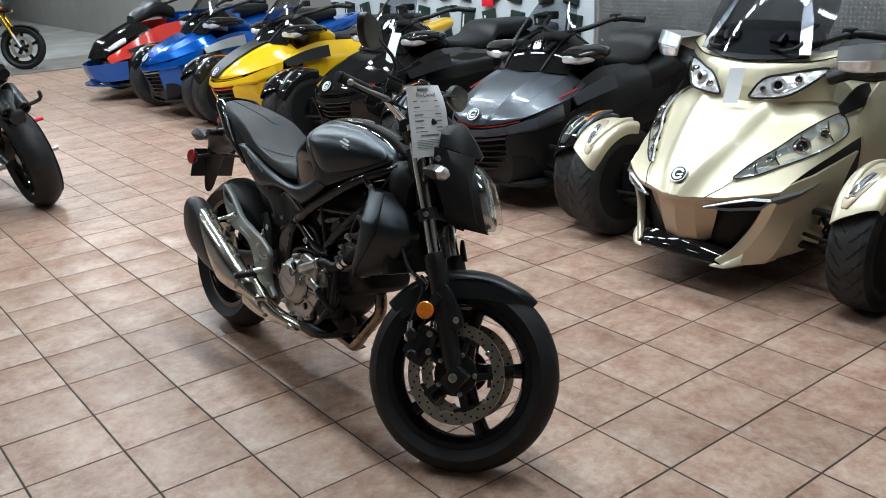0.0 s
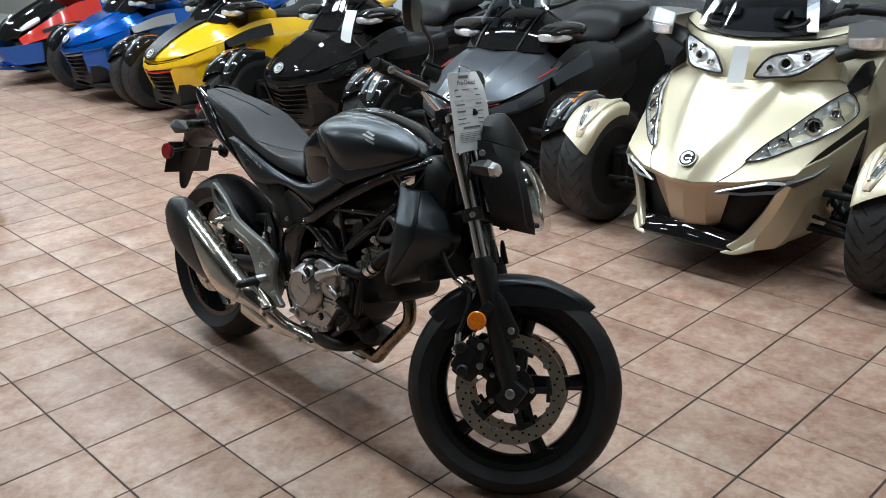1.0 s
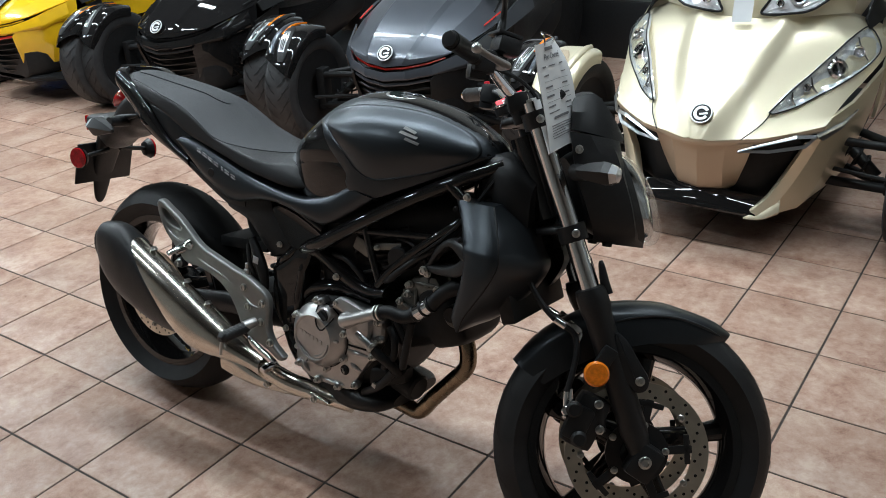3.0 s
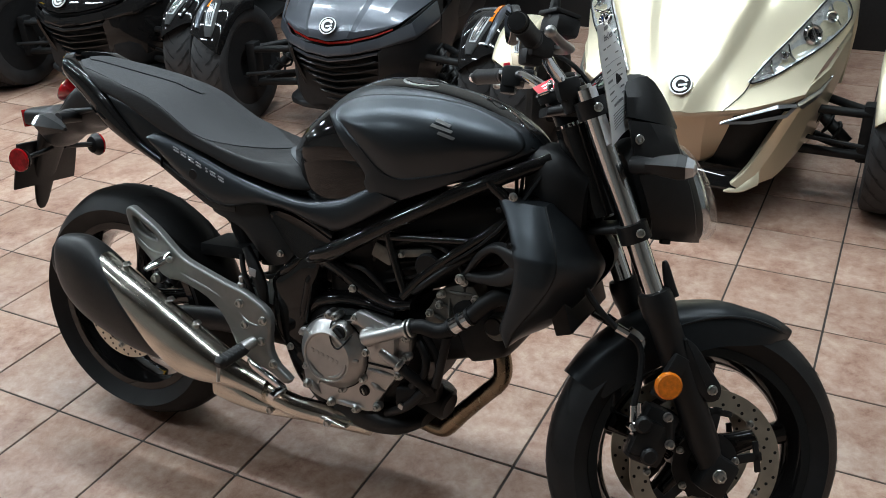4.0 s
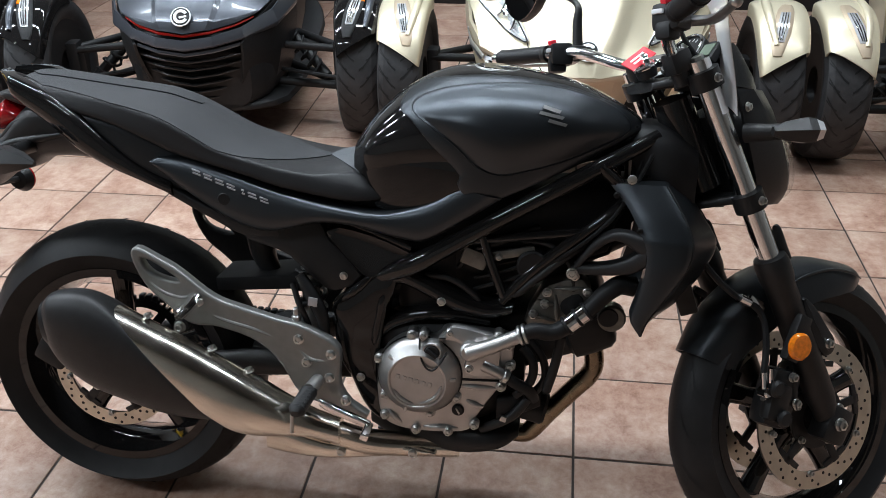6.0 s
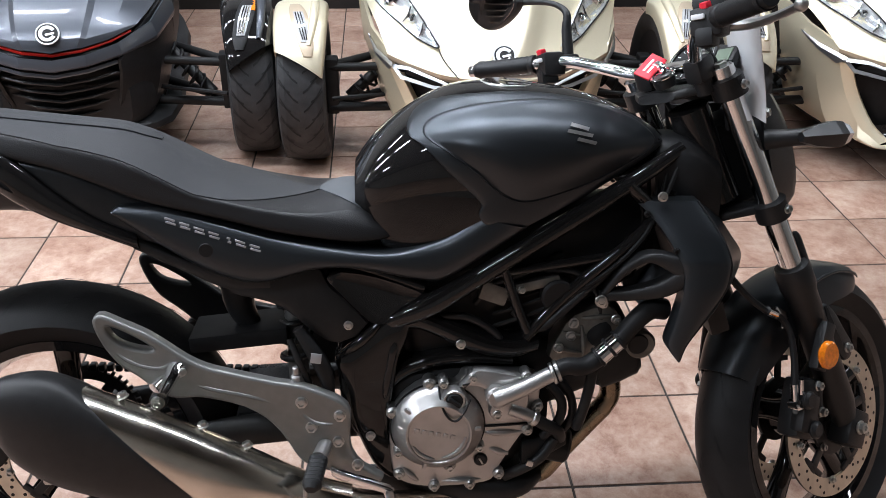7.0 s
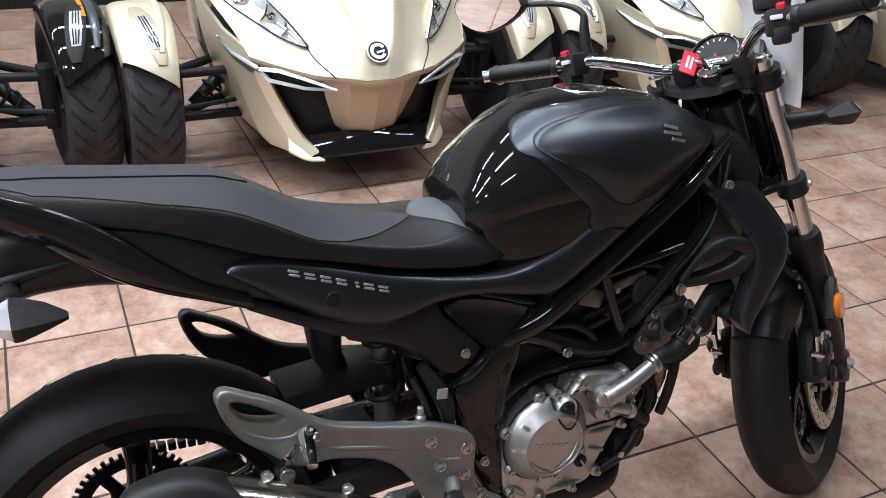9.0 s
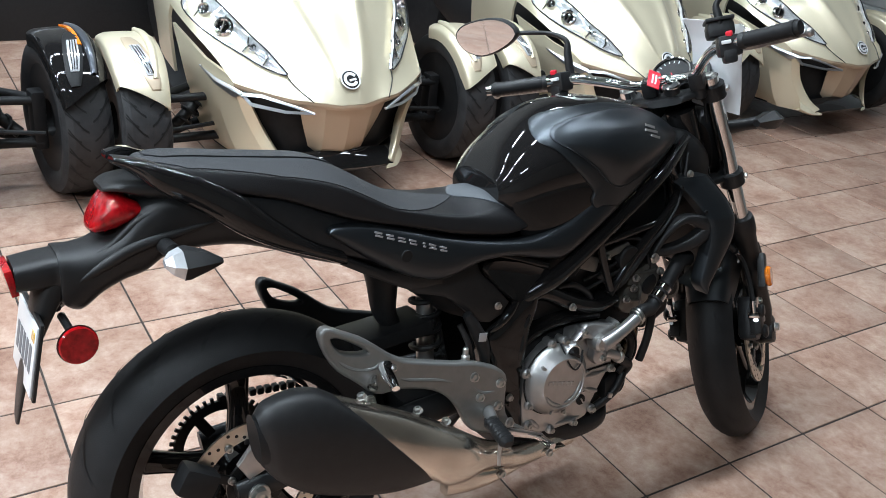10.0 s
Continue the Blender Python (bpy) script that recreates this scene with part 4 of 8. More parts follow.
# instrument
gm = Matrix.Translation((0.442, 0.018, 1.002)) @ pose(0, 0, 0, 0, -50, 0) @ Matrix.Scale(0.86, 4)
gauge = lathe([(0, -0.03), (0.05, -0.03), (0.058, -0.01), (0.058, 0.012), (0.052, 0.016), (0.050, 0.010), (0, 0.010)], gm, 40)
ga = fp("instrument", gauge, MATTE, "round black instrument dial")
fp("dial_ring", ring_tube(0.053, 0.0025, gm @ pose(0, 0, 0.015), 40, 8), CHROME, "", ga)
fp("dial_face", lathe([(0, 0.0112), (0.048, 0.0112)], gm, 32), DARK, "", ga, 0)
for i in range(13):
    tick = box((0.008, 0.0016, 0.0008), (0.040, 0, 0.0118), bevel=0)
    tick.transform(gm @ pose(0, 0, 0, 0, 0, 210 - i * 20))
    fp("dial_mark", tick, PAPER, "", ga, 0)
nd = box((0.036, 0.0018, 0.001), (0.017, 0, 0.0128), bevel=0)
nd.transform(gm @ pose(0, 0, 0, 0, 0, 205))
fp("needle", nd, REDTAG, "", ga, 0)
lcd = box((0.05, 0.055, 0.02), (0.0, -0.080, 0.0), bevel=0.008)
lcd.transform(gm)
fp("display_box", lcd, MATTE, "", ga)
lc = box((0.032, 0.036, 0.002), (0.0, -0.080, 0.011), bevel=0)
lc.transform(gm)
fp("display", lc, material("lcd_grey", (0.16, 0.20, 0.15), 0.6, spec=0.2), "", ga, 0)
# ignition and key tag
ign = fp("ignition", lathe([(0, 0), (0.018, 0), (0.020, 0.012), (0.016, 0.02), (0, 0.02)], Matrix.Translation((0.345, 0, 0.962)) @ FD.to_track_quat("Z", "Y").to_matrix().to_4x4(), 24), MATTE, "black ignition lock")
ta = Vector((0.80, 0.05, 0.52)).normalized()
tn = Vector((-0.30, -0.62, 0.72))
tn = (tn - ta * tn.dot(ta)).normalized()
TAG = Matrix.Translation((0.352, 0.040, 1.000)) @ Matrix((ta, tn.cross(ta), tn)).transposed().to_4x4()
tag = box((0.064, 0.030, 0.0035), bevel=0.003)
tag.transform(TAG)
tg = fp("key_tag", tag, REDTAG, "red tag hanging on the key")
for i in (-1, 1):
    pr = box((0.036, 0.004, 0.0005), (0, i * 0.004, 0.0022), bevel=0)
    pr.transform(TAG)
    fp("tag_print", pr, PAPER, "", tg, 0)
fp("key", tube([(0.345, 0.0, 0.975), (0.345, 0.012, 1.0), (0.350, 0.030, 1.002)], [0.005, 0.006, 0.003], 8, 3), CHROME, "", tg)
fp("ignition_ring", ring_tube(0.019, 0.003, Matrix.Translation(Vector((0.345, 0, 0.962)) + FD * 0.019) @ FD.to_track_quat("Z", "Y").to_matrix().to_4x4(), 28, 8), CHROME, "", ign)
# price card, hung from the bar by a loop of string
CARD = pose(-0.314, 0.404, 1.004, 0, 0, -3) @ pose(0, 0, 0, -9, 5, 0)
card = thing("price_card", "laminated white price card hanging from the handlebar", "price card", CARD)
W, Hc = 0.146, 0.212


def card_y(x, z):
    return 0.007 * math.sin(x * 22 + 0.5) + 0.006 * math.sin(z * 17) + 7.0 * max(0.0, 0.62 * x + 0.78 * z - 0.058) ** 2


rows = [[(-W / 2 + W * i / 6, card_y(-W / 2 + W * i / 6, Hc / 2 - Hc * j / 6), Hc / 2 - Hc * j / 6) for i in range(7)] for j in range(7)]
part("sheet", patch(rows, 2, 0.0012), PAPER, card, "white printed sheet in clear film")


def card_bar(x, z, w, h):
    rr = [[(x - w / 2 + w * i / 3, card_y(x - w / 2 + w * i / 3, z + dz) - 0.0012, z + dz) for i in range(4)] for dz in (h / 2, -h / 2)]
    part("print_line", patch(rr, 1, 0.0003), INK, card, "", 0)


for x, z, w, h in ((-0.012, 0.094, 0.045, 0.007), (-0.045, 0.060, 0.016, 0.003), (-0.040, 0.043, 0.022, 0.003), (-0.035, 0.020, 0.034, 0.003), (0.040, 0.020, 0.022, 0.003), (0.040, 0.043, 0.018, 0.002), (-0.035, 0.002, 0.036, 0.004), (0.042, 0.000, 0.020, 0.003),
                   (-0.036, -0.018, 0.034, 0.003), (0.0, -0.076, 0.105, 0.0012), (0.0, -0.081, 0.10, 0.0012), (-0.008, 0.060, 0.03, 0.002), (0.038, 0.060, 0.016, 0.002), (-0.03, -0.030, 0.05, 0.002), (0.042, -0.031, 0.02, 0.002), (0.0, 0.031, 0.11, 0.0006), (0.0, 0.011, 0.11, 0.0006), (0.0, -0.009, 0.11, 0.0006), (0.041, -0.020, 0.022, 0.003), (0.0, -0.042, 0.070, 0.005), (0.0, -0.056, 0.105, 0.0014), (0.0, -0.061, 0.105, 0.0014), (0.0, -0.066, 0.105, 0.0014), (-0.02, -0.071, 0.065, 0.0014)):
    card_bar(x, z, w, h)
cu_ = bpy.data.curves.new("price_title", "FONT")
cu_.body, cu_.size, cu_.extrude, cu_.align_x, cu_.align_y = "Pre-Owned", 0.017, 0.0002, "CENTER", "CENTER"
tmp_ = bpy.data.objects.new("price_title", cu_)
bm = bmesh.new()
me_ = bpy.data.meshes.new_from_object(tmp_)
bm.from_mesh(me_)
bpy.data.objects.remove(tmp_)
bm.transform(pose(0, 0, 0.078, 90, 0, 0))
for v in bm.verts:
    v.co.y += card_y(v.co.x, v.co.z) - 0.0014
part("title", bm, INK, card, "", 0)
part("string", tube([(-0.03, card_y(-0.03, 0.1), 0.1), (-0.02, 0.01, 0.118), (0.0, 0.03, 0.125), (0.015, 0.01, 0.112), (0.02, card_y(0.02, 0.1), 0.1)], 0.0015, 6, 4), CHROME, card)


# tank, seat and bodywork
TANK_ROWS = [(-0.185, 0.80, 0.085, 0.035, 0.085, 2.3), (-0.15, 0.815, 0.112, 0.068, 0.10, 2.1), (-0.09, 0.835, 0.128, 0.098, 0.12, 2.0), (-0.02, 0.845, 0.137, 0.122, 0.12, 2.0), (0.06, 0.85, 0.139, 0.124, 0.11, 2.1),
             (0.15, 0.86, 0.124, 0.106, 0.09, 2.1), (0.24, 0.868, 0.096, 0.075, 0.07, 2.2), (0.32, 0.868, 0.062, 0.035, 0.05, 2.2), (0.345, 0.865, 0.04, 0.015, 0.03, 2.2)]
TANK_FINE = np.array(fine_rows(TANK_ROWS, 6))


def tank_y(x, z):
    zc, hw, up, n = (np.interp(x, TANK_FINE[:, 0], TANK_FINE[:, i]) for i in (1, 2, 3, 5))
    if z <= zc:
        return float(hw - 0.06 * (zc - z))
    return float(hw * max(0.02, 1 - (min(z - zc, up * 0.985) / up) ** n) ** (1 / n))


tank = loft(TANK_ROWS, 6, 56)
tank_ob = bp("fuel_tank", tank, GLOSS, "gloss black fuel tank")
SATIN = [(-0.098, 0.905), (-0.078, 0.937), (-0.02, 0.958), (0.09, 0.964), (0.20, 0.949), (0.29, 0.918), (0.345, 0.884), (0.335, 0.868), (0.245, 0.820), (0.16, 0.780), (0.083, 0.748), (0.035, 0.754), (0.017, 0.775), (0.018, 0.798), (-0.03, 0.845), (-0.07, 0.885)]
PAD = [(-0.072, 0.905), (-0.055, 0.929), (0.015, 0.949), (0.115, 0.955), (0.21, 0.944), (0.285, 0.917), (0.322, 0.888), (0.315, 0.868), (0.275, 0.848), (0.21, 0.822), (0.135, 0.802), (0.088, 0.796), (0.050, 0.812), (0.008, 0.850), (-0.038, 0.882)]
for s in (-1, 1):
    panel = dome(SATIN, tank_y, ((1.0, -0.03), (1.0, 0.000), (0.99, 0.003), (0.97, 0.004), (0.9, 0.005), (0.8, 0.006), (0.65, 0.006), (0.5, 0.006), (0.3, 0.006), (0.02, 0.006)), 4, s)
    p = bp("tank_panel", panel, GUN, "satin dark grey tank side panel", tank_ob)
    lip = dome(PAD, tank_y, ((1.0, -0.004), (1.0, 0.005), (0.992, 0.0082), (0.98, 0.0094), (0.965, 0.0088), (0.945, 0.0080), (0.89, 0.0098), (0.78, 0.0150), (0.60, 0.020), (0.45, 0.0225), (0.25, 0.024), (0.02, 0.0245)), 5, s)
    bp("tank_pad", lip, GUN, "raised satin dark grey knee pad", tank_ob)
    for k, (x0, z0, x1, z1) in enumerate(((0.166, 0.924, 0.196, 0.915), (0.160, 0.915, 0.202, 0.905), (0.176, 0.902, 0.208, 0.893))):
        e = prism([(x0, z0), (x1, z1), (x1 - 0.003, z1 - 0.0045), (x0 - 0.003, z0 - 0.0045)], 0, 0.0015, 0)
        for v in e.verts:
            v.co.y = s * (tank_y(v.co.x, v.co.z) + 0.0232 + v.co.y)
        bp("tank_badge", e, ALU, "small silver badge", tank_ob, 0)
bp("filler_cap", disc(0.042, 0.012, (0.075, 0, 0.967), (0.06, 0, 1), 0.004, 32), GLOSS, "", tank_ob)
bp("filler_ring", ring_tube(0.043, 0.0032, pose(0.075, 0, 0.969, 0, 3, 0), 40, 8), ALU, "", tank_ob)
# x, top, half width and height of the crease, half width and height of the lower edge
SEAT_ROWS = [(-0.872, 0.917, 0.026, 0.915, 0.030, 0.904), (-0.852, 0.927, 0.052, 0.921, 0.060, 0.894), (-0.800, 0.926, 0.078, 0.915, 0.087, 0.882), (-0.730, 0.918, 0.093, 0.905, 0.102, 0.868), (-0.650, 0.909, 0.106, 0.891, 0.113, 0.850),
             (-0.580, 0.901, 0.113, 0.874, 0.119, 0.824), (-0.540, 0.890, 0.116, 0.860, 0.121, 0.807), (-0.500, 0.871, 0.118, 0.841, 0.122, 0.794), (-0.440, 0.837, 0.120, 0.812, 0.124, 0.779), (-0.380, 0.808, 0.121, 0.796, 0.126, 0.764),
             (-0.320, 0.791, 0.121, 0.783, 0.128, 0.748), (-0.260, 0.786, 0.119, 0.775, 0.128, 0.737), (-0.200, 0.797, 0.108, 0.776, 0.127, 0.729), (-0.160, 0.795, 0.098, 0.768, 0.122, 0.727), (-0.125, 0.772, 0.084, 0.752, 0.110, 0.729), (-0.104, 0.748, 0.066, 0.741, 0.086, 0.734)]
SEAT_FINE = fine_rows(SEAT_ROWS, 5)


def seat_half(row, lift=0.0):
    """Half section of the seat, from the top over the crease to the lower edge."""
    x, top, w1, z1, w2, z2, _ = row
    d = top - z1
    pts = [(x, 0, top), (x, 0.30 * w1, top - 0.02 * d), (x, 0.62 * w1, top - 0.36 * d), (x, 0.88 * w1, top - 0.78 * d), (x, w1, z1), (x, w1 + 0.72 * (w2 - w1), z1 + 0.35 * (z2 - z1)), (x, w2, z2 + 0.006), (x, w2 - 0.008, z2)]
    line = spline(pts, 5)
    out = []
    for i, p in enumerate(line):
        d = line[min(i + 1, len(line) - 1)] - line[max(i - 1, 0)]
        n = Vector((0, -d.z, d.y)).normalized()
        n = n if n.y + n.z > 0 else -n
        out.append(p + n * lift)
    return out


def seat_skin(x0, x1, reach, lift):
    """A thin cover on the seat, from the middle out to reach(x) on both sides."""
    rings = []
    for row in SEAT_FINE:
        if not x0 <= row[0] <= x1:
            continue
        half = seat_half(row, lift)
        e = max(0.004, float(reach(row[0])))
        i = next((k for k in range(1, len(half)) if half[k].y >= e), len(half) - 1)
        a, b = half[i - 1], half[i]
        end = a.lerp(b, min(1.0, max(0.0, (e - a.y) / max(1e-6, b.y - a.y))))
        cutline = half[:i] + [end]
        cum = [0.0]
        for p, q in zip(cutline, cutline[1:]):
            cum.append(cum[-1] + (q - p).length)
        side = []
        for k in range(17):
            t = cum[-1] * k / 16
            j = max(1, next((m for m in range(len(cum)) if cum[m] >= t - 1e-9), len(cum) - 1))
            side.append(cutline[j - 1].lerp(cutline[j], (t - cum[j - 1]) / max(1e-9, cum[j] - cum[j - 1])))
        tuck = side[-1] + Vector((0, -0.0006, -lift - 0.002))
        side = side + [tuck]
        rings.append([Vector((p.x, -p.y, p.z)) for p in reversed(side[1:])] + side)
    own = bmesh.new()
    add_rings(own, rings, caps=False, closed=False)
    return own


rings = []
for row in SEAT_FINE:
    half = seat_half(row) + [Vector((row[0], 0, row[5]))]
    rings.append([Vector((p.x, -p.y, p.z)) for p in reversed(half[1:-1])] + half)
seat_bm = bmesh.new()
add_rings(seat_bm, rings)
seat_ob = bp("seat", seat_bm, SEAT, "black vinyl rider and pillion seat")
bp("seat_panel", seat_skin(-0.868, -0.245, lambda x: np.interp(x, (-0.87, -0.80, -0.65, -0.44, -0.395, -0.345, -0.295, -0.245), (0.028, 0.079, 0.107, 0.1205, 0.117, 0.088, 0.046, 0.004)), 0.0016), SEATTOP, "grippy grey seat top panel", seat_ob)
bp("seat_nose", seat_skin(-0.250, -0.170, lambda x: np.interp(x, (-0.250, -0.235, -0.215, -0.195, -0.170), (0.004, 0.034, 0.062, 0.082, 0.094)), 0.0024), APRON, "light grey seat nose patch", seat_ob)
bp("pillion_pad", seat_skin(-0.855, -0.508, lambda x: np.interp(x, (-0.855, -0.83, -0.58, -0.53, -0.508), (0.010, 0.034, 0.032, 0.024, 0.006)), 0.0042), SEATTOP, "raised pillion seat pad", seat_ob)
COVER_TOP = [(-0.572, 0.788), (-0.555, 0.796), (-0.50, 0.793), (-0.42, 0.770), (-0.325, 0.742), (-0.229, 0.722), (-0.135, 0.712), (-0.073, 0.722), (-0.028, 0.739), (0.020, 0.770)]
COVER_LOW = [(-0.573, 0.782), (-0.548, 0.762), (-0.475, 0.712), (-0.400, 0.675), (-0.335, 0.664), (-0.255, 0.684), (-0.180, 0.684), (-0.085, 0.664), (-0.030, 0.668), (0.100, 0.752)]


def cover_y(x, z):
    return 0.124 + 0.10 * (0.73 - z) - 0.05 * max(0, -0.40 - x) + 0.05 * max(0, x + 0.05)


for s in (-1, 1):
    c = bp("side_cover", ribbon(COVER_TOP, COVER_LOW, cover_y, 0.014, 0.03, s), GUN, "satin dark grey side cover")
    # dark disc stands for the recessed hole in the cover
    bp("cover_hole_disc", disc(0.012, 0.005, (-0.425, s * (cover_y(-0.425, 0.724) + 0.0135), 0.724), (0, 1, 0), 0.001, 20), DARK, "", c)
    # the decal's seven marks, two slim bars each
    for i in range(7):
        w_ = 0.006 if i == 4 else 0.0165
        x0 = -0.487 + i * 0.0228 + (0.006 if i == 4 else 0) - (0.004 if i > 4 else 0)
        lt = bmesh.new()
        for k, dz_ in enumerate((0.0, 0.0062)):
            x, z = x0 + w_ / 2 - 0.0012 * k, 0.771 - (x0 + w_ / 2 + 0.487) * 0.34 + dz_
            box((w_, 0.0012, 0.0036), (x, s * (cover_y(x, z) + 0.0138), z), (0, 19, 0), 0.0004, lt, 1)
        bp("letter_bar", lt, DECAL, "silver decal", c)
    bp("tank_skirt", ribbon([(-0.172, 0.812), (-0.12, 0.834), (-0.05, 0.842), (0.02, 0.830), (0.06, 0.800)], [(-0.140, 0.716), (-0.10, 0.704), (-0.055, 0.712), (0.01, 0.742), (0.055, 0.752)], lambda x, z: tank_y(x, z) - 0.006, 0.004, 0.03, s), GLOSS, "", tank_ob)
    rail = ribbon([(-0.905, 0.936), (-0.870, 0.934), (-0.830, 0.920), (-0.775, 0.898), (-0.715, 0.862), (-0.660, 0.815), (-0.600, 0.772), (-0.540, 0.744)],
                  [(-0.908, 0.926), (-0.885, 0.912), (-0.845, 0.880), (-0.790, 0.846), (-0.730, 0.802), (-0.665, 0.767), (-0.600, 0.742), (-0.535, 0.716)],
                  lambda x, z: 0.106 - 0.9 * max(0, -0.86 - x) - 0.18 * max(0, -0.72 - x), 0.012, 0.022, s)
    bp("grab_rail", rail, GLOSS, "gloss black pillion grab rail")
    tp = ribbon([(-0.79, 0.880), (-0.72, 0.864), (-0.64, 0.846), (-0.56, 0.812), (-0.48, 0.786), (-0.40, 0.764)], [(-0.79, 0.850), (-0.72, 0.828), (-0.64, 0.780), (-0.57, 0.745), (-0.50, 0.722), (-0.42, 0.690)], lambda x, z: 0.104 - 0.10 * max(0, -0.62 - x), 0.004, 0.03, s)
    bp("tail_panel", tp, FENDM, "satin charcoal panel below the seat")
    bp("cover_skirt", ribbon([(-0.56, 0.745), (-0.47, 0.700), (-0.40, 0.680), (-0.33, 0.672)], [(-0.545, 0.718), (-0.47, 0.678), (-0.40, 0.645), (-0.33, 0.640)], lambda x, z: 0.108, 0.004, 0.02, s), MATTE, "")
    # rear indicators
    stalk = tube([(-0.845, s * 0.05, 0.79), (-0.845, s * 0.13, 0.794)], 0.014, 12)
    ind = bp("rear_indicator_stalk", stalk, MATTE, "black rear indicator")
    body = loft([(0.055, -0.006, 0.006, 0.005, 0.005, 1.8), (0.030, -0.002, 0.024, 0.018, 0.018, 1.6), (0.0, 0, 0.034, 0.028, 0.030, 1.6), (-0.010, 0, 0.034, 0.028, 0.030, 1.6)], 1, 6)
    body.transform(pose(-0.835, s * 0.168, 0.788))
    bp("indicator_body", body, MATTE, "", ind, 20)
    lens = loft([(-0.0095, 0, 0.033, 0.027, 0.029, 1.6), (-0.026, 0.002, 0.026, 0.018, 0.020, 1.7), (-0.036, 0.003, 0.010, 0.007, 0.008, 1.8)], 1, 6)
    lens.transform(pose(-0.835, s * 0.168, 0.788))
    bp("indicator_lens", lens, LENSW, "clear indicator lens", ind, 20)
under = loft([(-0.40, 0.70, 0.085, 0.05, 0.03, 3), (-0.55, 0.75, 0.090, 0.06, 0.045, 3), (-0.70, 0.815, 0.085, 0.05, 0.055, 3), (-0.82, 0.836, 0.078, 0.042, 0.074, 3), (-0.87, 0.812, 0.074, 0.050, 0.076, 2.8), (-0.905, 0.786, 0.070, 0.036, 0.060, 2.6), (-0.94, 0.762, 0.064, 0.038, 0.052, 2.6), (-0.975, 0.748, 0.060, 0.044, 0.062, 2.8), (-1.002, 0.752, 0.056, 0.040, 0.050, 3.2), (-1.006, 0.758, 0.050, 0.028, 0.026, 4), (-1.030, 0.758, 0.049, 0.026, 0.024, 4), (-1.068, 0.755, 0.047, 0.024, 0.022, 4)], 5, 32)
tail = bp("tail_fender", under, MATTE, "matte black tail and mudguard")
for s in (-1, 1):
    bp("tail_crease", tube([(-0.76, s * 0.080, 0.822), (-0.835, s * 0.073, 0.806), (-0.89, s * 0.068, 0.792), (-0.936, s * 0.060, 0.768), (-0.992, s * 0.052, 0.736)], [0.003, 0.009, 0.011, 0.010, 0.004], 12, 4), MATTE, "", tail)
    bp("tail_crease", tube([(-0.80, s * 0.072, 0.850), (-0.845, s * 0.066, 0.846), (-0.880, s * 0.058, 0.832), (-0.93, s * 0.048, 0.789), (-0.985, s * 0.042, 0.776)], [0.003, 0.007, 0.008, 0.007, 0.003], 12, 4), MATTE, "", tail)
drop = loft([(0, 0, 0.050, 0.020, 0.03, 2.6), (0.06, -0.01, 0.045, 0.015, 0.028, 2.6), (0.13, -0.014, 0.040, 0.008, 0.012, 2.8), (0.20, -0.014, 0.032, 0.005, 0.006, 3), (0.265, -0.006, 0.020, 0.004, 0.004, 3), (0.285, -0.002, 0.008, 0.003, 0.003, 3)], 4, 20)
drop.transform(pose(-0.985, 0, 0.765, 0, 111, 0))
bp("mud_flap", drop, MATTE, "", tail)
tl = bp("tail_light", loft([(-0.860, 0.846, 0.052, 0.005, 0.006, 2.4), (-0.880, 0.846, 0.058, 0.020, 0.018, 2.2), (-0.905, 0.846, 0.058, 0.035, 0.032, 2.2), (-0.925, 0.840, 0.054, 0.030, 0.030, 2.2), (-0.942, 0.826, 0.044, 0.014, 0.016, 2.2), (-0.949, 0.820, 0.020, 0.004, 0.005, 2.0)], 4, 24), REDL, "red faceted tail light", tail)
bp("tail_cap", loft([(-0.80, 0.880, 0.075, 0.016, 0.03, 3), (-0.86, 0.886, 0.068, 0.014, 0.022, 3), (-0.905, 0.888, 0.055, 0.008, 0.010, 3), (-0.925, 0.884, 0.035, 0.004, 0.005, 3)], 3, 20), MATTE, "", tail)
bp("rear_marker", box((0.012, 0.088, 0.044), (-1.073, 0, 0.753), (0, -10, 0), 0.003), REDL, "red rear marker", tail)
npl = box((0.004, 0.18, 0.115), (-1.061, 0, 0.635), (0, 12, 0), 0.0015)
plate_ob = bp("number_plate", npl, PAPER, "white number plate with dark marks")
bp("plate_frame", box((0.006, 0.194, 0.128), (-1.0562, 0, 0.635), (0, 12, 0), 0.002), MATTE, "", plate_ob)
for i in range(5):
    bp("plate_bar", box((0.001, 0.020, 0.045), (-1.0637, -0.06 + i * 0.03, 0.633), (0, 12, 0), 0), INK, "", plate_ob, 0)
bp("plate_sticker", box((0.001, 0.024, 0.016), (-1.0555, -0.07, 0.673), (0, 12, 0), 0), YELLOW, "", plate_ob, 0)
for s in (-1, 1):
    r = disc(0.030, 0.008, (-1.0, s * 0.128, 0.668), (0.12, s, 0), 0.002, 28)
    ro = bp("rear_reflector", r, REDL, "round red side reflector")
    bp("reflector_back", lathe([(0, -0.020), (0.022, -0.016), (0.0315, 0.0), (0, 0.0)], Matrix.Translation((-1.0 - 0.0005, s * 0.1235, 0.668)) @ Vector((0.12, s, 0)).to_track_quat("Z", "Y").to_matrix().to_4x4(), 28), MATTE, "", ro)
    bp("reflector_arm", tube([(-1.005, s * 0.02, 0.680), (-1.0, s * 0.115, 0.669)], 0.007, 8), MATTE, "", ro)

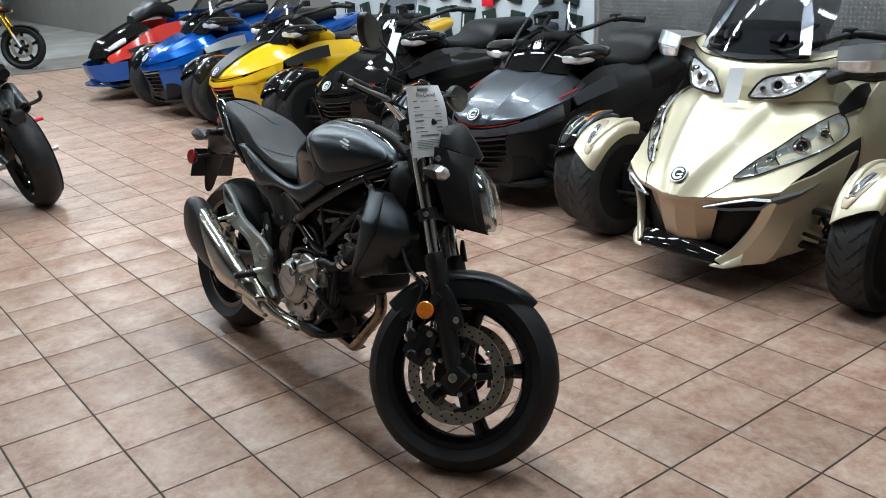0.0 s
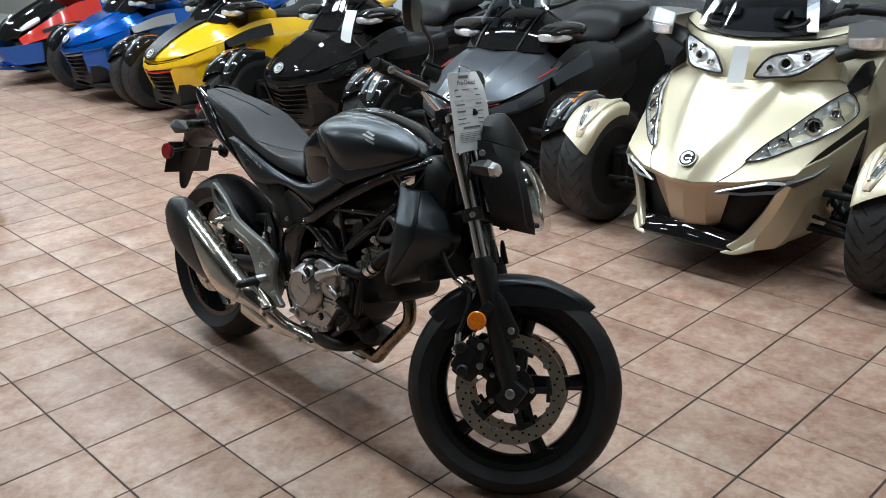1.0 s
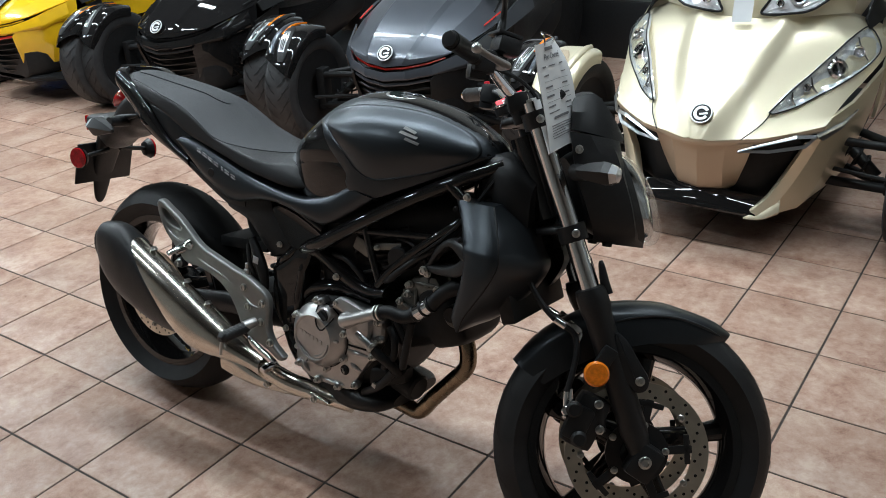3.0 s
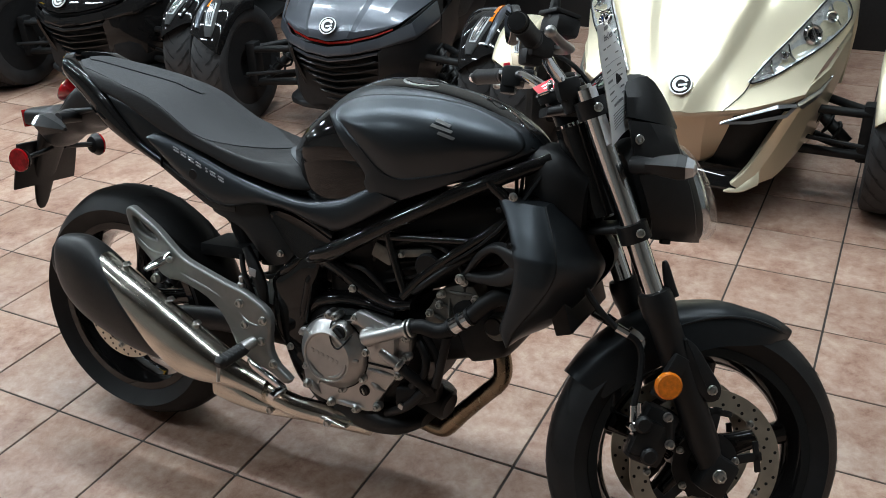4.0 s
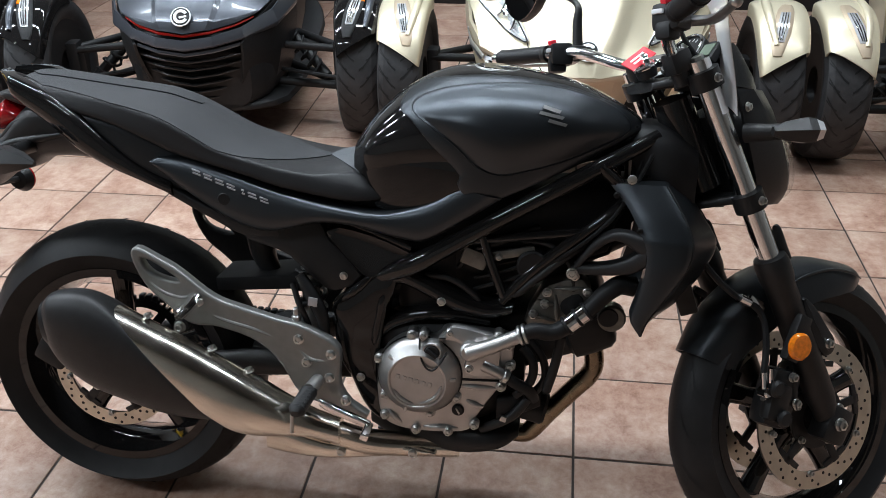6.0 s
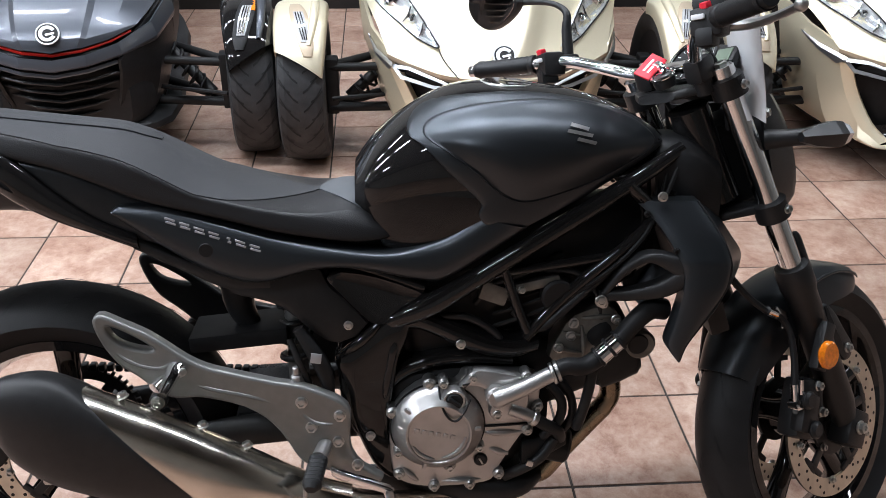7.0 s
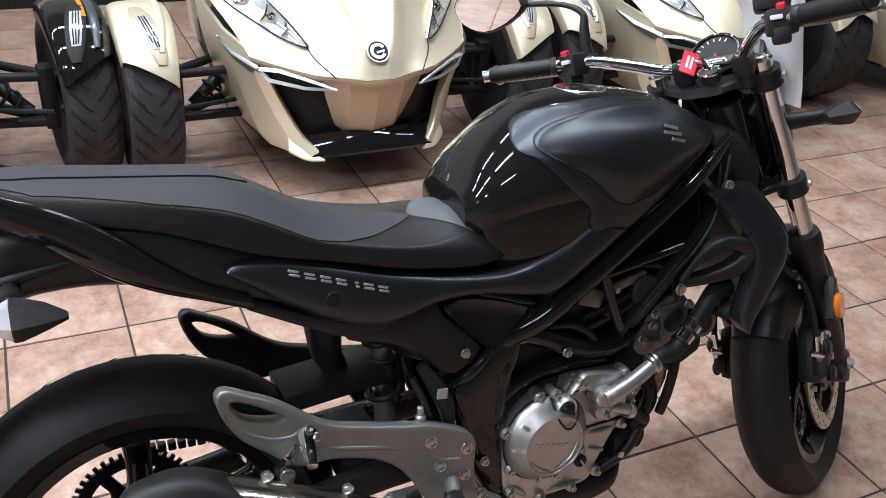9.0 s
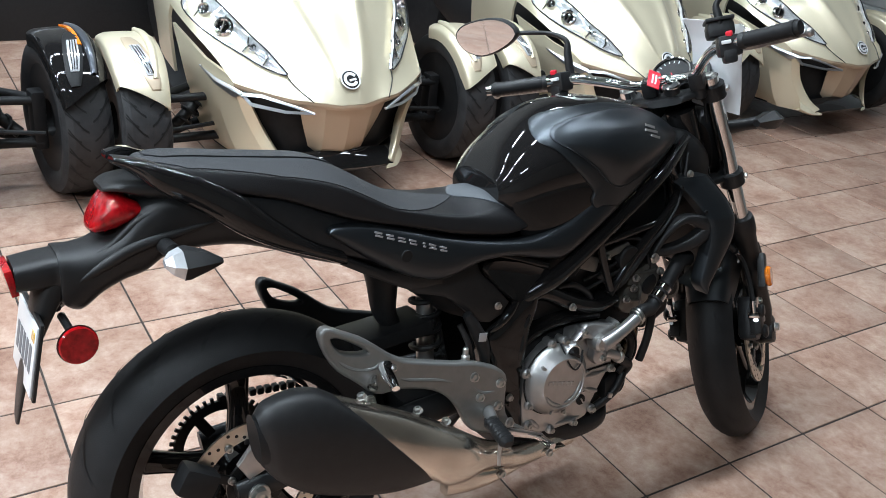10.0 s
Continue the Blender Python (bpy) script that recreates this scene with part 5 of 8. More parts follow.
# frame
for s in (-1, 1):
    main = [(0.375, s * 0.045, 0.862), (0.25, s * 0.102, 0.800), (0.10, s * 0.122, 0.714), (0.0, s * 0.126, 0.652), (-0.06, s * 0.122, 0.614), (-0.112, s * 0.112, 0.588), (-0.150, s * 0.104, 0.566)]
    fr = bp("frame_rail", tube(main, [0.014, 0.0155, 0.0165, 0.018, 0.020, 0.018, 0.012], 16, 6), GLOSS, "gloss black tubular frame rail")
    cast = dome([(-0.167, 0.564), (-0.130, 0.598), (-0.094, 0.604), (-0.098, 0.562), (-0.111, 0.530), (-0.119, 0.490), (-0.127, 0.440), (-0.134, 0.396), (-0.136, 0.338), (-0.124, 0.285), (-0.134, 0.266), (-0.166, 0.302), (-0.201, 0.388), (-0.214, 0.443), (-0.222, 0.485), (-0.227, 0.516), (-0.197, 0.540)],
                lambda x, z: 0.104, ((1.0, -0.04), (1.0, -0.002), (0.985, 0.007), (0.955, 0.014), (0.91, 0.018), (0.84, 0.020), (0.60, 0.021), (0.30, 0.021), (0.02, 0.021)), 3, s)
    bp("pivot_casting", cast, GLOSS, "gloss black cast frame plate", fr)
    for pts_ in (((-0.224, 0.514), (-0.196, 0.536), (-0.165, 0.562), (-0.134, 0.594)), ((-0.112, 0.572), (-0.124, 0.536), (-0.132, 0.496), (-0.140, 0.450), (-0.146, 0.400)), ((-0.218, 0.504), (-0.211, 0.460), (-0.202, 0.404), (-0.178, 0.345))):
        bp("casting_rib", tube([(x, s * (0.119 - 0.012 * (k in (0, len(pts_) - 1))), z) for k, (x, z) in enumerate(pts_)], [0.004] + [0.009] * (len(pts_) - 2) + [0.004], 12, 5), GLOSS, "", fr)
    beam = ribbon([(-0.120, 0.604), (-0.085, 0.606), (-0.050, 0.592), (-0.009, 0.572), (0.036, 0.552), (0.085, 0.540), (0.130, 0.548)], [(-0.112, 0.560), (-0.085, 0.562), (-0.050, 0.548), (-0.009, 0.526), (0.036, 0.508), (0.085, 0.504), (0.124, 0.516)], lambda x, z: 0.102, 0.022, 0.03, s)
    bp("lower_beam", beam, GLOSS, "", fr)
    arch = ribbon([(-0.150, 0.468), (-0.116, 0.494), (-0.082, 0.508), (-0.033, 0.518), (0.026, 0.518), (0.085, 0.510)], [(-0.132, 0.436), (-0.102, 0.466), (-0.058, 0.484), (-0.020, 0.490), (0.020, 0.492), (0.085, 0.488)], lambda x, z: 0.096, 0.018, 0.03, s)
    bp("case_arch", arch, GLOSS, "", fr)
    bp("frame_tube", tube([(0.375, s * 0.05, 0.800), (0.300, s * 0.098, 0.728), (0.172, s * 0.112, 0.622), (0.105, s * 0.116, 0.545)], 0.011, 12, 5), GLOSS, "", fr)
    bp("frame_tube", tube([(0.02, s * 0.120, 0.662), (0.26, s * 0.102, 0.690)], 0.0085, 12), GLOSS, "", fr)
    bp("frame_tube", tube([(0.27, s * 0.100, 0.815), (0.345, s * 0.075, 0.745)], 0.012, 12), GLOSS, "", fr)
    bp("frame_tube", tube([(0.06, s * 0.118, 0.690), (0.085, s * 0.117, 0.615), (0.112, s * 0.116, 0.548)], 0.0095, 12), GLOSS, "", fr)
    bp("frame_tube", tube([(-0.07, s * 0.105, 0.640), (-0.22, s * 0.095, 0.690), (-0.45, s * 0.085, 0.755), (-0.66, s * 0.075, 0.845)], 0.012, 12), GLOSS, "", fr)
    bp("under_seat_plate", dome([(-0.402, 0.664), (-0.345, 0.684), (-0.272, 0.688), (-0.243, 0.670), (-0.233, 0.646), (-0.168, 0.578), (-0.218, 0.544), (-0.258, 0.563), (-0.311, 0.610), (-0.357, 0.627), (-0.396, 0.638)], lambda x, z: 0.104 + 0.10 * (0.62 - z), ((1.0, -0.02), (1.0, 0.003), (0.985, 0.006), (0.9, 0.008), (0.5, 0.010), (0.02, 0.010)), 2, s), MATTE, "matte black plate under the seat", fr)
    bp("frame_gusset", dome([(-0.236, 0.664), (-0.215, 0.676), (-0.150, 0.664), (-0.080, 0.638), (-0.050, 0.618), (-0.101, 0.600), (-0.135, 0.578), (-0.166, 0.582), (-0.226, 0.645)], lambda x, z: 0.106 + 0.10 * (0.62 - z), ((1.0, -0.02), (1.0, 0.004), (0.98, 0.010), (0.92, 0.013), (0.84, 0.012), (0.5, 0.010), (0.02, 0.010)), 2, s), GLOSS, "gloss black frame gusset plate", fr)
    bp("gusset_bolt", bolt((-0.201, s * 0.120, 0.578), (0, s, 0), 0.0068, 0.006), ZINC, "", fr)
    for x, z in ((-0.168, 0.367), (-0.009, 0.541), (0.24, 0.604), (0.329, 0.795)):
        bp("frame_bolt", bolt((x, s * 0.128 if x < 0.2 else s * 0.112, z), (0, s, 0), 0.0072, 0.007), ZINC, "", fr)
bp("steering_head", lathe([(0, -0.09), (0.036, -0.09), (0.036, 0.09), (0, 0.09)], Matrix.Translation((0.434, 0, 0.842)) @ HEAD_AXIS.to_track_quat("Z", "Y").to_matrix().to_4x4(), 24), GLOSS, "")
# swingarm, shock, rear hanger
for s in (-1, 1):
    bp("swingarm", tube([(-0.17, s * 0.09, 0.375), (-0.38, s * 0.098, 0.37), (-0.60, s * 0.105, 0.335), (-0.76, s * 0.108, 0.314)], [0.028, 0.030, 0.026, 0.024], 14, 5, flat=0.65), MATTE, "black swingarm")
    bp("axle_nut", bolt((-0.724, s * 0.125, 0.312), (0, s, 0), 0.017, 0.016), ZINC, "")
bp("swingarm_brace", box((0.10, 0.19, 0.06), (-0.36, 0, 0.375), (0, 0, 0), 0.02), MATTE, "")
coil = bmesh.new()
pts = [(-0.30 + 0.029 * math.cos(a), 0.029 * math.sin(a), 0.45 + 0.0055 * a) for a in (i * 0.5 for i in range(64))]
tube([(x - 0.02 * (z - 0.45), y * 1.15, z) for x, y, z in pts], 0.006, 8, 1, coil, smooth=False)
sk = bp("shock_spring", coil, MATTE, "black coil spring shock absorber")
bp("shock_body", tube([(-0.30, 0, 0.40), (-0.305, 0, 0.68)], 0.019, 16), ALU, "", sk)
HANG = [(-0.609, 0.604), (-0.607, 0.618), (-0.595, 0.621), (-0.568, 0.607), (-0.531, 0.588), (-0.500, 0.565), (-0.470, 0.541), (-0.440, 0.524), (-0.404, 0.513), (-0.326, 0.492), (-0.284, 0.484), (-0.238, 0.465), (-0.214, 0.450), (-0.203, 0.430), (-0.206, 0.386), (-0.202, 0.352), (-0.182, 0.322), (-0.150, 0.300),
        (-0.165, 0.291), (-0.199, 0.309), (-0.258, 0.326), (-0.285, 0.342), (-0.300, 0.366), (-0.316, 0.396), (-0.342, 0.428), (-0.378, 0.452), (-0.420, 0.466), (-0.455, 0.473), (-0.485, 0.472), (-0.508, 0.478), (-0.526, 0.494), (-0.548, 0.514), (-0.576, 0.537), (-0.597, 0.570)]
SLOT = [(-0.588, 0.598), (-0.570, 0.597), (-0.533, 0.574), (-0.524, 0.562), (-0.547, 0.563), (-0.575, 0.575)]


def hanger(s, mat):
    pts = [Vector((x, 0, z)) for x, z in HANG]
    pts = spline(pts, 2, closed=True)
    hc = sum((Vector((x, 0, z)) for x, z in SLOT), Vector()) / len(SLOT)
    hole = spline([hc + (Vector((x, 0, z)) - hc) * 1.22 for x, z in SLOT], 4, closed=True)
    cu = bpy.data.curves.new("hanger_shape", "CURVE")
    cu.dimensions, cu.fill_mode = "2D", "BOTH"
    for loop in (pts, hole):
        sp = cu.splines.new("POLY")
        sp.points.add(len(loop) - 1)
        for p, q in zip(sp.points, loop):
            p.co = (q.x, q.z, 0, 1)
        sp.use_cyclic_u = True
    cu.extrude, cu.bevel_depth, cu.bevel_resolution, cu.offset = 0.006, 0.006, 2, -0.003
    tmp = bpy.data.objects.new("hanger_tmp", cu)
    me = bpy.data.meshes.new_from_object(tmp)
    bm = bmesh.new()
    bm.from_mesh(me)
    bpy.data.objects.remove(tmp)
    bpy.data.meshes.remove(me)
    bm.transform(pose(0, s * 0.150, 0, 90, 0, 0))
    h = bp("footrest_hanger", bm, mat, "cast footrest hanger plate")
    for x, z in ((-0.219, 0.428), (-0.223, 0.378), (-0.283, 0.456), (-0.268, 0.408), (-0.191, 0.330)):
        bp("hanger_bolt", bolt((x, s * 0.161, z), (0, s, 0), 0.009, 0.008), ZINC, "", h)
    rib = tube([(-0.468, s * 0.158, 0.500), (-0.43, s * 0.160, 0.485), (-0.37, s * 0.160, 0.470), (-0.32, s * 0.159, 0.452)], [0.002, 0.0045, 0.0045, 0.002], 8, 5)
    bp("hanger_rib", tube([(-0.290, s * 0.159, 0.440), (-0.262, s * 0.161, 0.416), (-0.232, s * 0.160, 0.412)], [0.002, 0.0045, 0.003], 8, 4), mat, "", h)
    bp("hanger_rib", rib, mat, "", h)
    bp("hanger_rib", tube([(-0.590, s * 0.158, 0.570), (-0.566, s * 0.160, 0.545), (-0.536, s * 0.160, 0.530), (-0.506, s * 0.160, 0.528), (-0.490, s * 0.159, 0.545)], [0.002, 0.004, 0.004, 0.004, 0.002], 8, 5), mat, "", h)
    # pillion peg folded up
    pp = bp("pillion_peg", tube([(-0.485, s * 0.160, 0.526), (-0.489, s * 0.176, 0.522), (-0.492, s * 0.198, 0.517), (-0.496, s * 0.224, 0.510)], [0.013, 0.010, 0.0085, 0.006], 14, 4, flat=1.3), CHROME, "folded metal pillion footrest", h)
    bp("peg_lug", box((0.024, 0.018, 0.016), (-0.483, s * 0.164, 0.524), (0, 30, 0), 0.005), ALU, "", h)
    bp("peg_nut", bolt((-0.474, s * 0.172, 0.524), (0.3, s, 0.2), 0.006, 0.007), ZINC, "", h)
    bp("muffler_lug", disc(0.015, 0.022, (-0.520, s * 0.156, 0.467), (0, s, 0), 0.004, 20), MATTE, "", h)
    bp("lug_bolt", bolt((-0.520, s * 0.168, 0.467), (0, s, 0), 0.0095, 0.010), ZINC, "", h)
    # rider peg
    peg = bmesh.new()
    tube([(-0.245, s * 0.158, 0.372), (-0.255, s * 0.19, 0.365)], 0.013, 12, 3, peg)
    bp("peg_bracket", peg, ALU, "", h)
    rb = loft([(0, 0, 0.012, 0.008, 0.012, 3)] + [(0.010 + 0.005 * i, 0, 0.016, 0.010 + 0.004 * (i % 2), 0.013, 3) for i in range(14)] + [(0.085, 0, 0.009, 0.005, 0.008, 3)], 2, 16)
    rb.transform(pose(-0.255, s * 0.178, 0.362, 0, 8, s * 97))
    bp("rider_peg", rb, MATTE, "ribbed rubber footpeg", h)
    bp("peg_feeler", tube([(-0.275, s * 0.245, 0.352), (-0.277, s * 0.247, 0.30)], 0.004, 8), ALU, "", h)
    return h


hg = hanger(-1, GREYMETAL)
hanger(1, MATTE)
bp("brake_pedal", join(loft([(-0.235, 0.340, 0.006, 0.008, 0.008, 3, -0.192), (-0.215, 0.332, 0.007, 0.0095, 0.0095, 3.5, -0.196), (-0.150, 0.307, 0.007, 0.0085, 0.0085, 3.5, -0.198), (-0.134, 0.300, 0.007, 0.0085, 0.0085, 3.5, -0.199)], 3, 16), box((0.016, 0.050, 0.014), (-0.138, -0.218, 0.299), (0, 20, 0), 0.003)), CHROME, "polished brake pedal", hg)
mc = bp("master_cylinder", tube([(-0.285, -0.132, 0.580), (-0.262, -0.134, 0.540), (-0.244, -0.134, 0.500), (-0.236, -0.132, 0.455)], [0.010, 0.014, 0.014, 0.009], 14, 4), DARK, "black rear brake master cylinder", hg)
bp("maker_label", box((0.018, 0.002, 0.018), (-0.256, -0.1485, 0.531), (0, 8, 0), 0.0005), DECAL, "pale grey label", mc)
bp("reservoir", join(disc(0.009, 0.022, (-0.292, -0.142, 0.488), (0, 0, 1), 0.003, 16), disc(0.006, 0.016, (-0.292, -0.142, 0.506), (0, 0, 1), 0.002, 12)), ALU, "")

# engine
eng = loft([(-0.15, 0.37, 0.100, 0.09, 0.10, 4), (-0.10, 0.38, 0.116, 0.12, 0.115, 4), (0.05, 0.38, 0.118, 0.115, 0.12, 4), (0.12, 0.39, 0.105, 0.09, 0.10, 3.5), (0.155, 0.40, 0.09, 0.06, 0.07, 3)], 4, 32)
engine = bp("engine", eng, DARK, "black and silver two-cylinder engine")
case = prism([(-0.133, 0.395), (-0.135, 0.340), (-0.130, 0.296), (-0.118, 0.274), (-0.096, 0.262), (-0.060, 0.256), (0.002, 0.257), (0.050, 0.266), (0.066, 0.298), (0.092, 0.342), (0.118, 0.384), (0.132, 0.427), (0.126, 0.474), (0.072, 0.482), (0.004, 0.486), (-0.019, 0.468), (-0.070, 0.470), (-0.115, 0.440)], -0.130, -0.09, 0.008, 3)
ec = bp("engine_cover", case, ALU, "silver engine case cover", engine)
CX, CY, CZ = -0.049, -0.112, 0.385
cl = lathe([(0, 0.0495), (0.046, 0.0495), (0.0525, 0.0500), (0.0545, 0.0535), (0.0575, 0.0540), (0.0615, 0.0500), (0.070, 0.0400), (0.0775, 0.0330), (0.0820, 0.0240), (0.0838, 0.0150), (0.0840, 0.0)], pose(CX, CY, CZ, 90, 0, 0), 48)
co = bp("clutch_cover", cl, ALU, "round silver clutch cover", engine)
for a in (100, 160, 215, 285, 330):
    c_, n_ = math.cos(radians(a)), math.sin(radians(a))
    bp("cover_lug", disc(0.012, 0.030, (CX + 0.084 * c_, CY - 0.010, CZ + 0.084 * n_), (0, 1, 0), 0.004, 16), ALU, "", co)
    bp("cover_bolt", bolt((CX + 0.087 * c_, CY - 0.026, CZ + 0.087 * n_), (0, -1, 0), 0.0062, 0.006), ZINC, "", co)
# raised arcs and wedges on the cover's face
for a0, a1, r_ in ((205, 262, 0.050), (275, 352, 0.048)):
    bp("cover_arc", tube([(CX + r_ * math.cos(radians(a0 + (a1 - a0) * k / 6)), CY - 0.0500, CZ + r_ * math.sin(radians(a0 + (a1 - a0) * k / 6))) for k in range(7)], [0.0015, 0.0035, 0.004, 0.004, 0.004, 0.0035, 0.0015], 8, 2), ALU, "", co)
for a in (140, 5, 250):
    w_ = box((0.020, 0.008, 0.007), (0.066, 0, 0), (0, 0, 0), 0.003)
    w_.transform(pose(CX, CY - 0.044, CZ, 0, -a, 0))
    bp("cover_rib", w_, ALU, "", co)
for i in range(6):
    bp("cover_letter", box((0.0085, 0.0022, 0.0095), (CX - 0.038 + i * 0.0125, CY - 0.0500, CZ + 0.008 - i * 0.0028), (0, 13, 0), 0.001, seg=1), ALU, "", co)
ok = bp("oil_cap", join(disc(0.0155, 0.016, (CX + 0.027, CY - 0.040, CZ + 0.062), (0, 1, 0), 0.003, 28), box((0.026, 0.010, 0.007), (CX + 0.027, CY - 0.050, CZ + 0.062), (0, 38, 0), 0.002)), DARK, "black oil filler cap", co)
bp("cap_ring", lathe([(0.0155, 0.0), (0.0155, 0.012), (0.0185, 0.013), (0.0215, 0.008), (0.023, -0.006), (0.0155, -0.006)], pose(CX + 0.027, CY - 0.034, CZ + 0.062, 90, 0, 0), 32, closed=True), ALU, "bright ring round the cap", ok)
seam = [(0.001, -0.030, 0.084), (0.003, -0.043, 0.066), (0.009, -0.0515, 0.046), (0.020, -0.0545, 0.031), (0.032, -0.0545, 0.029), (0.044, -0.051, 0.042), (0.056, -0.040, 0.062)]
bp("cover_seam", tube([(CX + x, CY + y, CZ + z) for x, y, z in seam], 0.0020, 8, 5), DARK, "", co)
bp("cover_groove", ring_tube(0.0835, 0.0020, pose(CX, CY - 0.019, CZ, 90, 0, 0), 48, 6), DARK, "", co)
# water pump with its plate, pipe and hoses
pump = bp("pump_cover", prism([(-0.012, 0.468), (0.006, 0.490), (0.022, 0.502), (0.076, 0.492), (0.104, 0.480), (0.110, 0.440), (0.100, 0.404), (0.058, 0.398), (0.040, 0.416), (0.044, 0.440), (0.030, 0.464), (0.006, 0.470)], -0.152, -0.125, 0.008, 3), ALU, "silver water pump cover", engine)
wp = tube([(0.050, -0.168, 0.456), (0.095, -0.172, 0.477), (0.142, -0.168, 0.499)], [0.017, 0.0145, 0.0138], 18, 5)
bp("water_pipe", join(wp, disc(0.020, 0.040, (0.052, -0.150, 0.456), (0, 1, 0), 0.005, 20)), ALU, "silver water pump pipe", engine)
bp("pump_screw", bolt((0.052, -0.168, 0.424), (0, -1, 0), 0.007, 0.008), ZINC, "", pump)
for x, z in ((0.012, 0.487), (-0.040, 0.476), (0.104, 0.486)):
    bp("pump_boss", disc(0.009, 0.030, (x, -0.134, z), (0, 1, 0), 0.003, 16), ALU, "", pump)
    bp("pump_bolt", bolt((x, -0.150, z), (0, -1, 0), 0.0062, 0.007), ZINC, "", pump)
hs = bp("coolant_hose", tube([(0.138, -0.167, 0.497), (0.168, -0.158, 0.508), (0.200, -0.148, 0.502), (0.222, -0.140, 0.508), (0.248, -0.134, 0.528), (0.270, -0.130, 0.547), (0.293, -0.126, 0.574), (0.322, -0.118, 0.594), (0.350, -0.110, 0.590)], [0.0135, 0.015, 0.016, 0.016, 0.0165, 0.0165, 0.017, 0.0185, 0.019], 14, 5), DARK, "black coolant hose", engine)
bp("hose_joint", tube([(0.232, -0.137, 0.515), (0.266, -0.131, 0.543)], 0.0175, 16), CHROME, "bright pipe joint", hs)
for p, q in (((0.146, -0.166, 0.500), (1, 0, 0.4)), ((0.154, -0.163, 0.503), (1, 0, 0.4)), ((0.231, -0.137, 0.514), (0.8, 0.1, 0.65)), ((0.250, -0.134, 0.530), (0.8, 0.1, 0.65)), ((0.266, -0.131, 0.543), (0.8, 0.1, 0.65))):
    bp("hose_clamp", disc(0.0195, 0.006, p, q, 0.001, 20), ZINC if p[0] < 0.2 else DARK, "", hs)
# pump casting lumps
bp("case_split", tube([(0.034, -0.131, 0.381), (0.075, -0.131, 0.382), (0.114, -0.131, 0.384)], 0.0024, 8, 2), DARK, "", ec)
for (x0, z0), (x1, z1) in (((0.030, 0.366), (0.104, 0.366)), ((0.045, 0.335), (0.078, 0.322)), ((-0.112, 0.300), (-0.085, 0.272)), ((-0.04, 0.268), (0.03, 0.270))):
    bp("case_rib", tube([(x0, -0.127, z0), ((x0 + x1) / 2, -0.131, (z0 + z1) / 2), (x1, -0.127, z1)], [0.004, 0.006, 0.004], 10, 4), ALU, "", ec)
for x, z in ((0.062, 0.283), (0.112, 0.372), (0.125, 0.462), (0.010, 0.264), (-0.055, 0.262), (-0.118, 0.290), (0.128, 0.418)):
    bp("case_boss", disc(0.0105, 0.022, (x, -0.127, z), (0, 1, 0), 0.004, 18), ALU, "", ec)
    bp("case_bolt", bolt((x, -0.137, z), (0, -1, 0), 0.0062, 0.007), ZINC, "", ec)
pl = bp("inspection_plug", disc(0.0125, 0.010, (0.029, -0.131, 0.313), (0, 1, 0), 0.003, 24), DARK, "black inspection plug", ec)
bp("plug_slot", box((0.014, 0.004, 0.003), (0.029, -0.137, 0.313), (0, 60, 0), 0.001), ZINC, "", pl)
po = bp("pump_outlet", tube([(0.078, -0.146, 0.424), (0.098, -0.150, 0.416), (0.122, -0.146, 0.402)], [0.013, 0.0115, 0.011], 14, 4), ALU, "", ec)
bp("outlet_clip", disc(0.0145, 0.012, (0.120, -0.146, 0.403), (0.85, 0.1, -0.5), 0.002, 18), ZINC, "", po)
bp("outlet_hose", tube([(0.122, -0.146, 0.402), (0.142, -0.142, 0.386), (0.166, -0.132, 0.368), (0.176, -0.110, 0.340)], 0.0115, 12, 4), DARK, "", po)
# cylinders
b = loft([(0, 0, 0.085, 0.07, 0.07, 4), (0.11, 0, 0.085, 0.07, 0.07, 4), (0.12, 0, 0.098, 0.078, 0.078, 4), (0.19, 0, 0.098, 0.076, 0.076, 4), (0.205, 0, 0.085, 0.06, 0.06, 4)], 2, 24)
b.transform(pose(0.12, 0, 0.44, 0, -22, 0))
bp("front_cylinder", b, DARK, "dark front cylinder and head", engine)
b = loft([(0, 0, 0.085, 0.07, 0.07, 4), (0.20, 0, 0.095, 0.08, 0.08, 4)], 2, 24)
b.transform(pose(-0.03, 0, 0.46, 0, -95, 0))
bp("rear_cylinder", b, DARK, "", engine)
head = bp("cylinder_head", prism([(0.150, 0.500), (0.168, 0.545), (0.192, 0.580), (0.256, 0.596), (0.276, 0.552), (0.250, 0.512), (0.228, 0.492), (0.186, 0.478)], -0.104, -0.05, 0.008, 2), CASTD, "grey cast cylinder head", engine)
bp("head_recess", prism([(0.226, 0.556), (0.250, 0.566), (0.262, 0.545), (0.245, 0.520), (0.226, 0.522), (0.216, 0.540)], -0.1065, -0.098, 0.002, 2), DARK, "", head)
for p, q in (((0.160, 0.520), (0.212, 0.506)), ((0.172, 0.548), (0.214, 0.540)), ((0.205, 0.574), (0.258, 0.578)), ((0.214, 0.500), (0.206, 0.560))):
    bp("head_rib", tube([(p[0], -0.103, p[1]), ((p[0] + q[0]) / 2, -0.107, (p[1] + q[1]) / 2), (q[0], -0.103, q[1])], [0.003, 0.005, 0.003], 8, 3), CASTD, "", head)
for x, z in ((0.191, 0.567), (0.187, 0.543), (0.266, 0.572), (0.166, 0.520)):
    bp("head_bolt", bolt((x, -0.108, z), (0, -1, 0), 0.0075, 0.009), ZINC, "", head)
hc = bp("horn_cover", disc(0.027, 0.03, (0.314, -0.094, 0.520), (0.1, -1, 0), 0.004, 28), CASTD, "round grey horn", engine)
